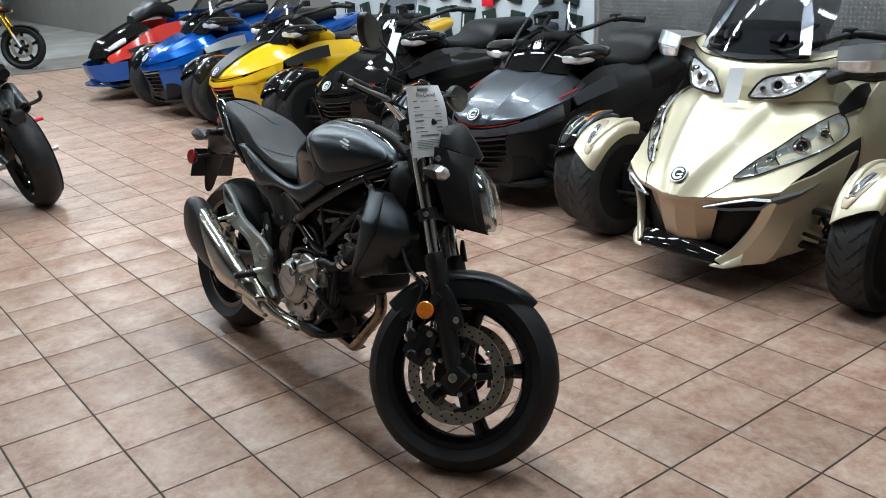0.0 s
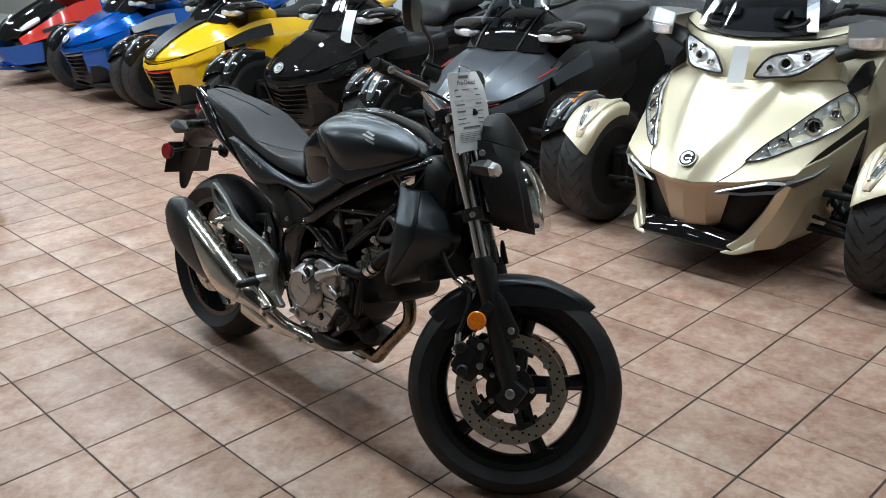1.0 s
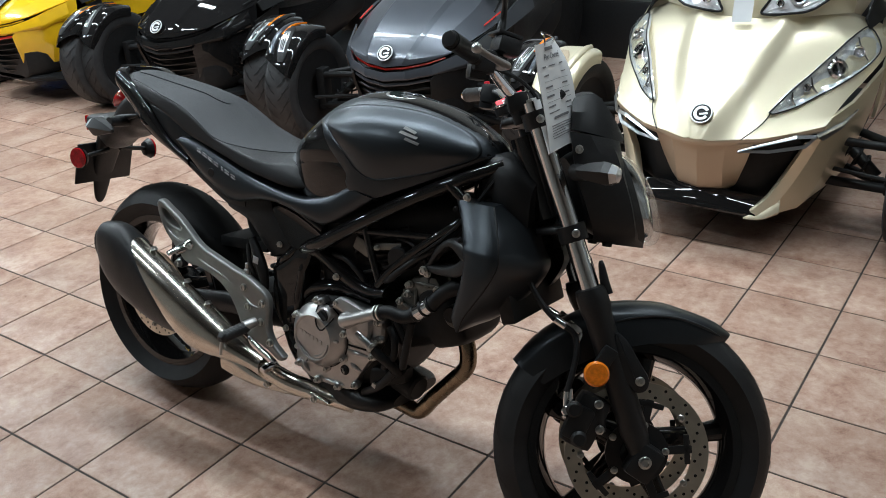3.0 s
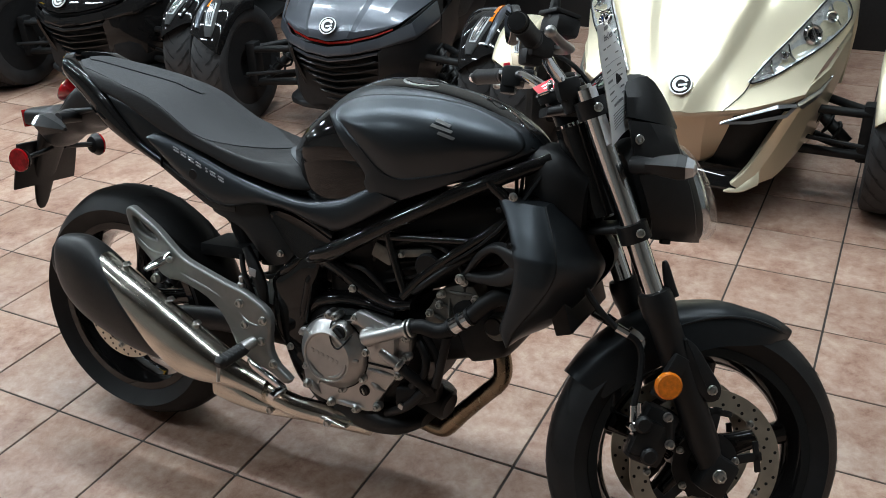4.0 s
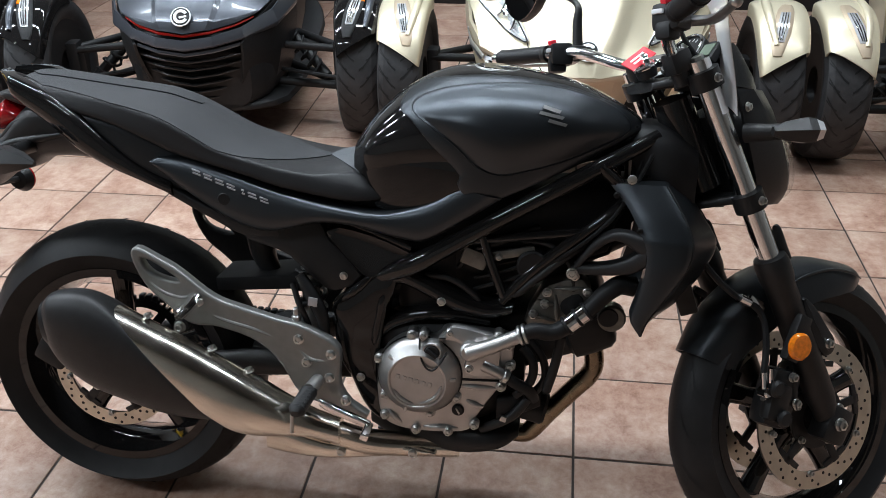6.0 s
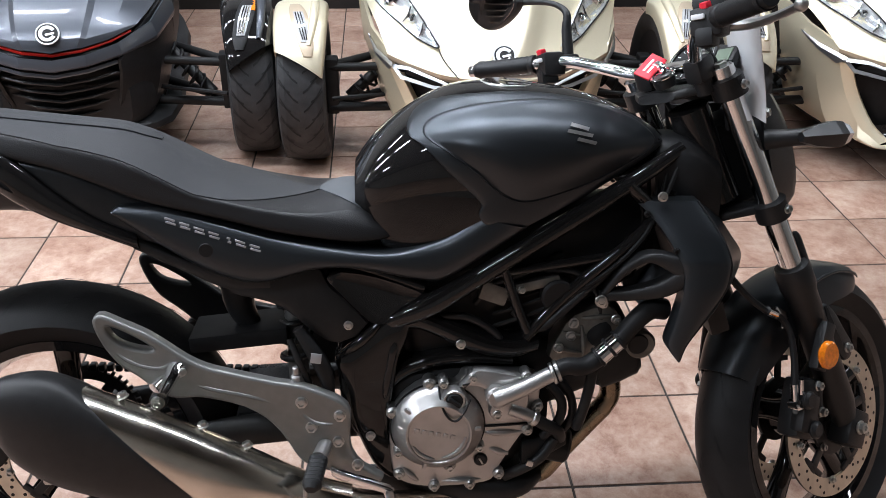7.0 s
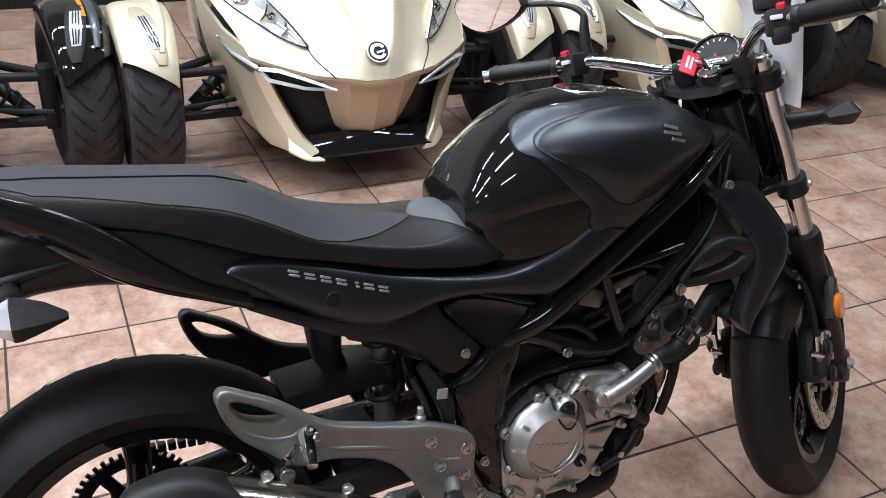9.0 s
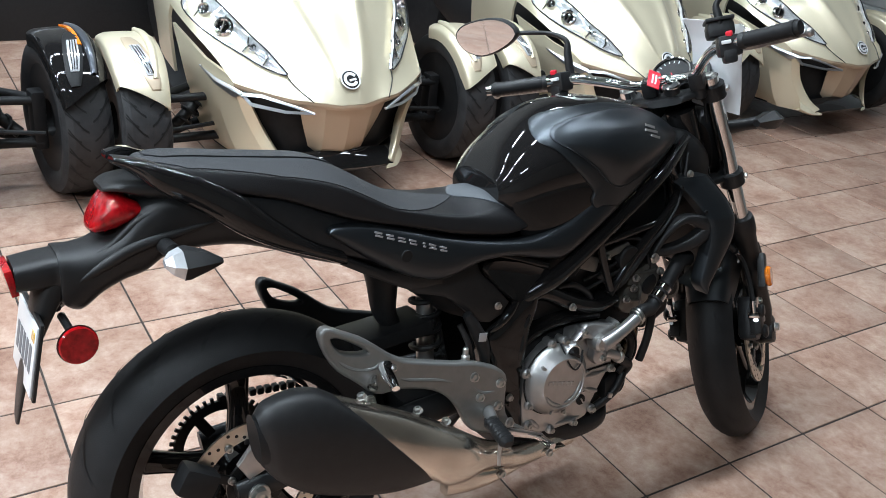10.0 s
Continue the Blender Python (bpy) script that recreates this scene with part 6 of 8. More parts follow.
bp("horn_mouth", disc(0.019, 0.006, (0.308, -0.111, 0.524), (0.1, -1, 0), 0.002, 24), DARK, "", hc)
for pts, r in (([(0.222, -0.138, 0.490), (0.218, -0.140, 0.460), (0.210, -0.138, 0.415), (0.200, -0.132, 0.372)], 0.0095), ([(0.150, -0.12, 0.455), (0.172, -0.128, 0.425), (0.168, -0.128, 0.385), (0.140, -0.125, 0.352)], 0.009), ([(0.160, -0.112, 0.470), (0.190, -0.115, 0.430), (0.195, -0.115, 0.385), (0.170, -0.11, 0.345)], 0.008)):
    bp("engine_hose", tube(pts, r, 10, 5), DARK, "", engine)
fb = bp("fuse_box", loft([(0.105, 0.318, 0.016, 0.022, 0.026, 4, -0.112), (0.150, 0.326, 0.018, 0.022, 0.024, 4, -0.100), (0.190, 0.336, 0.016, 0.018, 0.018, 4, -0.090)], 3, 20), DARK, "black plastic box", engine)
bp("box_clip", box((0.014, 0.006, 0.012), (0.120, -0.130, 0.300), (0, 20, 0), 0.002), ZINC, "", fb)
bp("oil_filter", disc(0.034, 0.07, (0.17, -0.06, 0.30), (1, -0.1, -0.2), 0.006, 24), DARK, "", engine)
bp("throttle_body", join(box((0.16, 0.14, 0.07), (0.15, 0, 0.64), (0, 0, 0), 0.02), disc(0.03, 0.24, (0.16, 0, 0.62), (0, 1, 0), 0.004, 20)), DARK, "", engine)
bp("battery_box", box((0.22, 0.17, 0.13), (-0.16, 0, 0.66), (0, 10, 0), 0.02), DARK, "", engine)
for i in range(5):
    y = -0.11 + 0.01 * i
    bp("cable", tube([(0.38 - 0.02 * i, y * 0.5, 0.86), (0.30, y, 0.72 - 0.02 * i), (0.18 - 0.03 * i, y * 1.05, 0.62), (0.05, y * 0.9, 0.56 + 0.02 * i)], 0.004, 6, 4), DARK, "", engine)
for x, z in ((0.096, 0.633), (-0.010, 0.551), (0.188, 0.566)):
    bp("bay_bolt", bolt((x, -0.112, z), (0.1, -1, 0.1), 0.0058, 0.007), ZINC, "", engine)
for pts, r in (([(0.085, -0.10, 0.59), (0.126, -0.115, 0.562), (0.164, -0.118, 0.592), (0.219, -0.11, 0.639), (0.274, -0.09, 0.674)], 0.008), ([(0.165, -0.12, 0.345), (0.140, -0.125, 0.31), (0.11, -0.12, 0.285), (0.075, -0.11, 0.262)], 0.010),
               ([(0.02, -0.09, 0.60), (0.05, -0.10, 0.64), (0.10, -0.10, 0.66), (0.17, -0.09, 0.69)], 0.006), ([(-0.06, -0.10, 0.58), (0.0, -0.11, 0.585), (0.05, -0.11, 0.555), (0.07, -0.10, 0.52)], 0.007), ([(-0.30, -0.13, 0.56), (-0.285, -0.14, 0.52), (-0.27, -0.13, 0.47), (-0.26, -0.12, 0.40)], 0.006),
               ([(0.14, -0.09, 0.66), (0.19, -0.105, 0.66), (0.23, -0.10, 0.62), (0.24, -0.10, 0.57)], 0.005)):
    bp("bay_hose", tube(pts, r, 10, 5), MATTE, "", engine)
bp("throttle_link", box((0.05, 0.02, 0.035), (0.05, -0.10, 0.625), (0, 20, 0), 0.006), CASTD, "", engine)
bp("injector_rail", box((0.09, 0.022, 0.018), (0.12, -0.10, 0.640), (0, -12, 0), 0.006), CASTD, "", engine)
bp("sump", loft([(-0.16, 0.25, 0.07, 0.04, 0.03, 3), (-0.08, 0.235, 0.105, 0.055, 0.042, 3), (0.03, 0.230, 0.128, 0.045, 0.036, 3), (0.11, 0.236, 0.124, 0.030, 0.026, 3), (0.15, 0.244, 0.09, 0.018, 0.014, 3)], 4, 24), MATTE, "", engine)
# exhaust
hp = [(0.248, -0.004, 0.500), (0.268, 0.0, 0.445), (0.289, 0.0, 0.410), (0.295, 0.0, 0.370), (0.284, 0.0, 0.342), (0.262, 0.0, 0.316), (0.212, 0.0, 0.256), (0.184, 0.0, 0.218), (0.168, 0.0, 0.200), (0.150, 0.0, 0.196), (0.110, 0.0, 0.201), (0.050, 0.000, 0.205)]
hd = bp("header_pipe", tube(hp, 0.0205, 18, 6), PIPE, "heat-tinted exhaust header pipe")
bp("header_flange", disc(0.030, 0.012, (0.270, 0.0, 0.440), (0.45, 0, -0.9), 0.003, 24), CASTD, "", hd)
for q in (-0.028, 0.028):
    bp("flange_nut", bolt((0.268 + q * 0.2, q, 0.434), (0.45, 0, -0.9), 0.008, 0.012), ZINC, "", hd)
bp("exhaust_port", tube([(0.21, -0.01, 0.55), (0.235, -0.004, 0.51), (0.266, 0.0, 0.450)], [0.05, 0.040, 0.030], 16, 4), CASTD, "", hd)
mid = tube([(0.03, -0.095, 0.205), (-0.06, -0.11, 0.212), (-0.15, -0.135, 0.226), (-0.22, -0.160, 0.258)], [0.020, 0.024, 0.026, 0.026], 18, 5)
bp("link_pipe", mid, STEEL, "steel exhaust link pipe")
GUARD_TOP = [(-0.350, 0.275), (-0.311, 0.262), (-0.268, 0.242), (-0.218, 0.228), (-0.168, 0.236), (-0.143, 0.243), (-0.082, 0.227), (-0.015, 0.215)]
GUARD_LOW = [(-0.352, 0.212), (-0.310, 0.200), (-0.268, 0.193), (-0.225, 0.190), (-0.170, 0.191), (-0.120, 0.194), (-0.066, 0.198), (-0.012, 0.209)]
bp("pipe_guard", ribbon(GUARD_TOP, GUARD_LOW, lambda x, z: 0.130 + 0.16 * max(0, -0.10 - x), 0.010, 0.02), STEEL, "steel heat guard under the engine")
for x, y, z in ((-0.060, 0.141, 0.2095), (-0.2035, 0.160, 0.211)):
    bp("guard_bolt", bolt((x, -y, z), (0, -1, 0), 0.008, 0.006), ZINC, "")
STEELROWS = [(-0.52, 0.417, 0.147, -0.66, 0.046, 2.45, -0.226), (-0.47, 0.39, 0.125, -0.58, 0.045, 2.45, -0.225), (-0.42, 0.3651, 0.0972, -0.45, 0.0427, 2.37, -0.2217), (-0.365, 0.3373, 0.0703, -0.3, 0.0427, 2.36, -0.2102), (-0.31, 0.3104, 0.0454, -0.15, 0.0396, 2.25, -0.1946), (-0.255, 0.2842, 0.031, -0.1, 0.0318, 2.0, -0.1767), (-0.2, 0.264, 0.027, -0.05, 0.027, 2.0, -0.168)]
muffler = bp("muffler", slant_loft(STEELROWS, 6), STEEL, "short polished steel muffler with a black end cap")
CAPROWS = [(-0.513, 0.415, 0.138, -0.66, 0.044, 2.45, -0.226), (-0.523, 0.4185, 0.1475, -0.66, 0.0485, 2.45, -0.226), (-0.585, 0.43, 0.138, -0.5, 0.05, 2.45, -0.226), (-0.645, 0.445, 0.119, -0.36, 0.05, 2.55, -0.226), (-0.695, 0.456, 0.1, -0.24, 0.045, 2.55, -0.226), (-0.735, 0.471, 0.075, -0.14, 0.037, 2.55, -0.226), (-0.757, 0.481, 0.048, -0.08, 0.024, 2.35, -0.226)]
bp("end_cap", slant_loft(CAPROWS, 6), MATTE, "matte black muffler end cap", muffler)
bp("muffler_lip", slant_loft([(-0.748, 0.472, 0.046, -0.1, 0.034, 2.4, -0.222), (-0.763, 0.485, 0.042, -0.08, 0.030, 2.4, -0.222)], 2, 24), DARK, "", muffler)
for x, y, z in ((-0.560, -0.215, 0.505), (-0.44, -0.208, 0.443), (-0.372, -0.200, 0.398)):
    bp("muffler_bolt", bolt((x, y, z), (-0.3, 0, 1), 0.008, 0.008), ZINC, "", muffler)
bp("muffler_bracket", tube([(-0.505, -0.155, 0.508), (-0.52, -0.18, 0.500)], 0.010, 12), CHROME, "", muffler)
rc = bp("rear_caliper", box((0.07, 0.05, 0.055), (-0.83, -0.10, 0.36), (0, 30, 0), 0.012), DARK, "black rear brake caliper")
bp("caliper_bracket", prism([(-0.756, 0.371), (-0.722, 0.412), (-0.700, 0.414), (-0.667, 0.366), (-0.700, 0.352), (-0.736, 0.338)], -0.112, -0.098, 0.003, 0), ALU, "bright caliper bracket", rc)
bp("bracket_bolt", bolt((-0.708, -0.113, 0.396), (0, -1, 0), 0.009, 0.008), ZINC, "", rc)
# radiator shrouds and radiator
SHR_IN = [(0.288, 0.784), (0.322, 0.750), (0.350, 0.705), (0.362, 0.672), (0.360, 0.630), (0.350, 0.582), (0.343, 0.545), (0.360, 0.518)]
SHR_MID = [(0.392, 0.786), (0.419, 0.745), (0.437, 0.708), (0.441, 0.672), (0.420, 0.622), (0.398, 0.587), (0.374, 0.548), (0.364, 0.516)]
SHR_OUT = [(0.402, 0.782), (0.446, 0.748), (0.476, 0.708), (0.498, 0.670), (0.484, 0.626), (0.450, 0.579), (0.412, 0.541), (0.369, 0.514)]


def shr_y(x, z):
    return float(np.interp(z, (0.50, 0.56, 0.65, 0.695, 0.735, 0.785, 0.83), (0.170, 0.169, 0.168, 0.162, 0.139, 0.106, 0.085))) - 0.45 * max(0, x - 0.43) - 0.15 * max(0, 0.38 - x)


for s in (-1, 1):
    so = bp("radiator_shroud", ribbon(SHR_IN, SHR_MID, shr_y, 0.006, 0.03, s), GUN, "satin dark grey radiator shroud")
    bp("shroud_edge", ribbon(SHR_MID, SHR_OUT, lambda x, z: shr_y(x, z) - 0.004, 0.003, 0.03, s, drop=0.070), GUN, "", so)
    bp("shroud_seam", tube([(x, s * (shr_y(x, z) + 0.001), z) for x, z in SHR_MID], 0.0018, 6, 5), DARK, "", so)
    # two slim arms from the shroud to the engine mount, joined at its side
    bp("shroud_arm", ribbon([(0.236, 0.626), (0.268, 0.676), (0.310, 0.704), (0.362, 0.700)], [(0.240, 0.612), (0.276, 0.662), (0.312, 0.686), (0.358, 0.662)], lambda x, z: 0.110 + 0.36 * max(0, x - 0.24), 0.006, 0.02, s), MATTE, "", so)
    bp("shroud_arm", ribbon([(0.232, 0.626), (0.280, 0.634), (0.325, 0.652), (0.362, 0.684)], [(0.232, 0.608), (0.284, 0.614), (0.335, 0.626), (0.362, 0.644)], lambda x, z: 0.110 + 0.36 * max(0, x - 0.24), 0.006, 0.02, s), MATTE, "", so)
    bp("arm_bolt", bolt((0.234, s * 0.120, 0.612), (0, s, 0), 0.009, 0.007), ZINC, "", so)
    for x, z in ((0.304, 0.766), (0.346, 0.713)):
        bp("shroud_bolt", bolt((x, s * (shr_y(x, z) + 0.008), z), (0, s, 0), 0.005, 0.004), DARK, "", so)
rad = box((0.035, 0.23, 0.24), (0.415, 0, 0.655), (0, -20, 0), 0.006)
ro = bp("radiator", rad, DARK, "black radiator")
bp("horn", disc(0.04, 0.03, (0.44, 0.03, 0.76), (1, 0, 0.2), 0.008, 24), DARK, "")
bp("head_plastic", loft([(0.33, 0.82, 0.06, 0.06, 0.06, 3), (0.39, 0.80, 0.075, 0.08, 0.09, 3), (0.45, 0.77, 0.06, 0.07, 0.09, 3)], 3, 20), DARK, "")
# air box, side stand, knee plastics
bp("air_box", loft([(-0.34, 0.66, 0.05, 0.05, 0.06, 3), (-0.26, 0.64, 0.075, 0.08, 0.10, 3.5), (-0.10, 0.64, 0.085, 0.10, 0.14, 3.5), (0.10, 0.65, 0.085, 0.10, 0.12, 3.5), (0.24, 0.69, 0.075, 0.08, 0.10, 3.5), (0.34, 0.72, 0.05, 0.06, 0.08, 3)], 4, 24), DARK, "black air box and wiring under the tank")
bp("under_seat_strut", tube([(-0.42, 0, 0.72), (-0.405, 0, 0.64), (-0.40, 0, 0.57), (-0.38, 0, 0.53)], [0.042, 0.034, 0.026, 0.018], 14, 4), MATTE, "")
bp("inner_fender", box((0.175, 0.105, 0.030), (-0.400, 0.0, 0.522), (0, -5.4, 0), 0.005), DARK, "black inner mudguard shelf behind the engine")
stand = tube([(-0.10, 0.12, 0.24), (-0.14, 0.20, 0.10), (-0.16, 0.235, 0.052)], 0.011, 12)
so = bp("side_stand", stand, MATTE, "black side stand")
bp("stand_foot", box((0.07, 0.05, 0.008), (-0.17, 0.238, 0.0515), (11, 0, 0), 0.003), MATTE, "", so)


# ---- the row of three-wheeled roadsters ----
def badge(root, at, tilt):
    """Round dark badge with a bright open ring; z of tilt points out of the hood."""
    m = Matrix.Translation(at) @ tilt
    b = part("badge", lathe([(0, -0.004), (0.036, -0.004), (0.038, 0.0), (0.036, 0.004), (0, 0.005)], m, 36), DARK, root, "round dark hood badge with a bright ring")
    bm = bmesh.new()
    for i in range(22):
        a = radians(40 + i * 300 / 22)
        box((0.012, 0.0072, 0.003), (0.0225 * math.cos(a), 0.0225 * math.sin(a), 0.006), (0, 0, math.degrees(a)), 0.001, bm, 1)
    box((0.030, 0.008, 0.003), (0.008, -0.002, 0.006), (0, 0, 12), 0.001, bm, 1)
    bm.transform(m)
    part("badge_mark", bm, BADGE, b)
    part("badge_rim", ring_tube(0.037, 0.0032, m @ pose(0, 0, 0.003), 36, 6), BADGE, b)


def car_tyre(root, y, dx=0.0, R=0.285, w=0.175, rim=0.195):
    h = w / 2
    prof = [(rim, -h * 0.8), (rim + 0.02, -h * 0.97), (R - 0.035, -h), (R - 0.012, -h * 0.9), (R - 0.002, -h * 0.66), (R - 0.002, -h * 0.64), (R, 0)]
    prof += [(r, -z) for r, z in reversed(prof[:-1])]
    M = pose(dx, y, R, 90, 0, 0)
    t = part("front_wheel", lathe([(0.0, -0.03), (0.06, -0.035), (0.07, -0.06), (rim - 0.02, -0.07), (rim + 0.004, -h * 0.82), (rim + 0.004, h * 0.82), (rim - 0.02, 0.07), (0.07, 0.06), (0.06, 0.035), (0, 0.03)], M, 40), DARK, root, "black wheel")
    part("tyre", lathe(prof, M, 64, closed=True), TYRE, t, "wide black road tyre with chevron tread")
    bm = bmesh.new()

    def strip(a0, a1, s0, s1, wd):
        vs = []
        for q in range(5):
            u = q / 4
            a, s = a0 + (a1 - a0) * (u ** 1.4), s0 + (s1 - s0) * u
            r = R + 0.0009 - 0.010 * max(0, abs(s) - 0.62) / 0.28
            vs.append([bm.verts.new((r * math.cos(a + d), r * math.sin(a + d), s * h)) for d in (-wd / R, wd / R)])
        for p, q in zip(vs, vs[1:]):
            bm.faces.new((p[0], p[1], q[1], q[0]))
    for i in range(26):
        a = math.tau * i / 26
        for sd in (-1, 1):
            strip(a + (0.12 if sd > 0 else 0), a + 0.30 + (0.12 if sd > 0 else 0), sd * 0.10, sd * 0.86, 0.0042)
            strip(a + 0.13 + (0.12 if sd > 0 else 0), a + 0.26 + (0.12 if sd > 0 else 0), sd * 0.42, sd * 0.88, 0.0036)
    bm.transform(M)
    part("tread_groove", bm, DARK, t, "", 0)
    return t


def fender(root, y, s, mat, blade=None, dx=0.0):
    """Fender over a front wheel; s is the outer side, blade the paint of its raised blade."""
    R = 0.314

    def at(a, u, lift=0.0):
        w = 0.096 * (0.80 + 0.20 * math.sin(radians(min(90, max(0, (a - 20) * 1.6)))))
        r = R + 0.012 * math.sin(radians(min(180, max(0, (a - 14) * 1.5)))) - 0.013 * abs(u) ** 3 + lift
        return [r, w * u]

    def point(a, u, lift=0.0, sink=0.0):
        r, w = at(a, u, lift)
        return (dx + (r - sink) * math.cos(radians(a)), y + s * w, 0.285 + (r - sink) * math.sin(radians(a)))
    rows = []
    for f in (0, 0.08, 0.22, 0.4, 0.6, 0.8, 1.0):
        row = []
        for u, sink in ((-1, 0.052), (-1, 0.022), (-0.93, 0.005), (-0.6, 0.0), (-0.2, 0.0), (0.2, 0.0), (0.6, 0.0), (0.93, 0.005), (1, 0.022), (1, 0.052)):
            a0, a1 = 33 + 9 * u, 112 - 8 * abs(u)
            row.append(point(a0 + (a1 - a0) * f, u, 0.0, sink))
        rows.append(row)
    f_ = part("fender", patch(rows, 3, 0.006), mat, root, "rounded front fender with a pointed leading edge")
    side = 1 if blade else -1
    band = ((44, 0.30, 0.52), (56, 0.36, 0.66), (72, 0.40, 0.74), (88, 0.40, 0.72), (102, 0.36, 0.58))
    part("fender_ridge", patch([[point(a, side * (u0 + (u1 - u0) * v), l) for v, l in ((0, -0.006), (0.08, 0.008), (0.5, 0.013), (0.92, 0.008), (1, -0.006))] for a, u0, u1 in band], 3, 0.004), blade or mat, f_)
    frame_ = ((37, -0.56, -0.22), (45, -0.60, -0.02), (58, -0.46, 0.22), (72, -0.24, 0.36), (80, -0.02, 0.36))
    # the recess is drawn as a slightly raised panel of another tone
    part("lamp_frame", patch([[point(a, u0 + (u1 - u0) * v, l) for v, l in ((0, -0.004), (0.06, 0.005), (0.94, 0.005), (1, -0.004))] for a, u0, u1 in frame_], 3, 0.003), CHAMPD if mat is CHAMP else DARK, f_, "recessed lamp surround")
    lens = part("fender_lamp", patch([[point(a, u, 0.0085) for u in (u0, (u0 + u1) / 2, u1)] for a, u0, u1 in ((46, -0.44, -0.12), (57, -0.34, 0.08), (70, -0.14, 0.22))], 3, 0.003), LENSW, f_, "clear fender lamp")
    for v in (0.25, 0.5, 0.75):
        part("lamp_rib", tube([point(a, u0 + (u1 - u0) * v, 0.0105) for a, u0, u1 in ((47, -0.44, -0.12), (57, -0.34, 0.08), (69, -0.14, 0.22))], 0.0022, 6, 3), CHROME, lens)
    if mat is not CHAMP:
        part("fender_marker", patch([[point(a, u0 + v, 0.006) for v in (0, 0.07, 0.14)] for a, u0 in ((66, 0.20), (78, 0.22), (90, 0.22), (102, 0.18))], 3, 0.006), AMBER, f_, "slim amber fender stripe")


def suspension(root, s, half, dx=0.0):
    for z, r in ((0.20, 0.018), (0.36, 0.016)):
        for x in (-0.17, 0.15):
            part("suspension_arm", tube([(x, s * 0.20, z + 0.02), (dx + (0.0 if x < 0 else 0.02), s * (half - 0.09), z)], r, 10), DARK, root, "black suspension arm")
    sh = part("damper", tube([(-0.02, s * 0.26, 0.46), (dx - 0.02, s * (half - 0.16), 0.23)], 0.022, 12), MATTE, root, "black coil damper")
    bm = bmesh.new()
    a, b = Vector((-0.02, s * 0.27, 0.45)), Vector((dx - 0.02, s * (half - 0.20), 0.26))
    d = (b - a).normalized()
    u = d.cross(Vector((1, 0, 0))).normalized()
    pts = [a + (b - a) * (i / 60) + 0.034 * (math.cos(i * 0.75) * Vector((1, 0, 0)) + math.sin(i * 0.75) * u) for i in range(61)]
    tube(pts, 0.006, 6, 1, bm, smooth=False)
    part("spring", bm, DARK, sh)
    part("tie_rod", tube([(0.11, s * 0.18, 0.27), (dx + 0.09, s * (half - 0.10), 0.26)], 0.009, 8), DARK, root)
    part("upright", box((0.07, 0.05, 0.22), (dx, s * (half - 0.10), 0.285), (0, 0, 0), 0.012), DARK, root)


def rear_end(root, seat_mat, body_mat, tall):
    part("rear_wheel", lathe([(0, -0.10), (0.19, -0.10), (0.29, -0.095), (0.315, -0.06), (0.318, 0), (0.315, 0.06), (0.29, 0.095), (0.19, 0.10), (0, 0.10)], pose(-1.68, 0, 0.318, 90, 0, 0), 48), RUBBER, root, "wide black rear tyre")
    part("tub", loft([(0.10, 0.36, 0.20, 0.18, 0.18, 3), (-0.30, 0.40, 0.26, 0.26, 0.20, 3), (-0.9, 0.40, 0.24, 0.22, 0.20, 3), (-1.35, 0.46, 0.18, 0.14, 0.16, 3)], 4, 24), DARK, root, "black chassis tub")
    # unseen pan, added to keep light off the floor underneath
    part("belly_pan", loft([(0.36, 0.165, 0.16, 0.02, 0.012, 4), (0.30, 0.16, 0.30, 0.03, 0.014, 4), (0.05, 0.15, 0.37, 0.04, 0.015, 4), (-0.9, 0.15, 0.34, 0.04, 0.015, 4), (-1.25, 0.17, 0.26, 0.03, 0.015, 4)], 2, 20), DARK, root, "black belly pan")
    z = 0.70 if tall else 0.62
    part("rear_body", loft([(-0.55, z, 0.20, 0.12, 0.2, 2.8), (-1.0, z, 0.23, 0.08, 0.2, 2.8), (-1.5, z + 0.06, 0.22, 0.08, 0.14, 2.8), (-1.95, z + 0.14, 0.12, 0.04, 0.06, 2.6)], 4, 28), body_mat, root, "tail bodywork")
    part("seat", loft([(-0.60, z + 0.13, 0.13, 0.04, 0.05, 2.8), (-0.80, z + 0.10, 0.19, 0.05, 0.05, 2.8), (-1.02, z + 0.11, 0.20, 0.07, 0.05, 2.8), (-1.14, z + 0.20, 0.19, 0.06, 0.10, 2.8), (-1.35, z + 0.20, 0.17, 0.06, 0.09, 2.8), (-1.6, z + 0.21, 0.13, 0.04, 0.06, 2.8)], 5, 28), seat_mat, root, "black vinyl seat")


def bars(root, x, z, half):
    hb_ = part("handlebar", tube([(x - 0.34, -half, z + 0.02), (x - 0.28, -half + 0.14, z + 0.03), (x - 0.10, -0.16, z - 0.02), (x - 0.04, 0, z - 0.05), (x - 0.10, 0.16, z - 0.02), (x - 0.28, half - 0.14, z + 0.03), (x - 0.34, half, z + 0.02)], 0.015, 12, 5), MATTE, root, "black handlebar")
    for s in (-1, 1):
        part("grip", tube([(x - 0.30, s * (half - 0.13), z + 0.028), (x - 0.345, s * (half + 0.01), z + 0.018)], 0.019, 14), DARK, hb_)
        part("switch_box", box((0.06, 0.05, 0.05), (x - 0.285, s * (half - 0.16), z + 0.03), (0, 0, 0), 0.012), DARK, hb_)


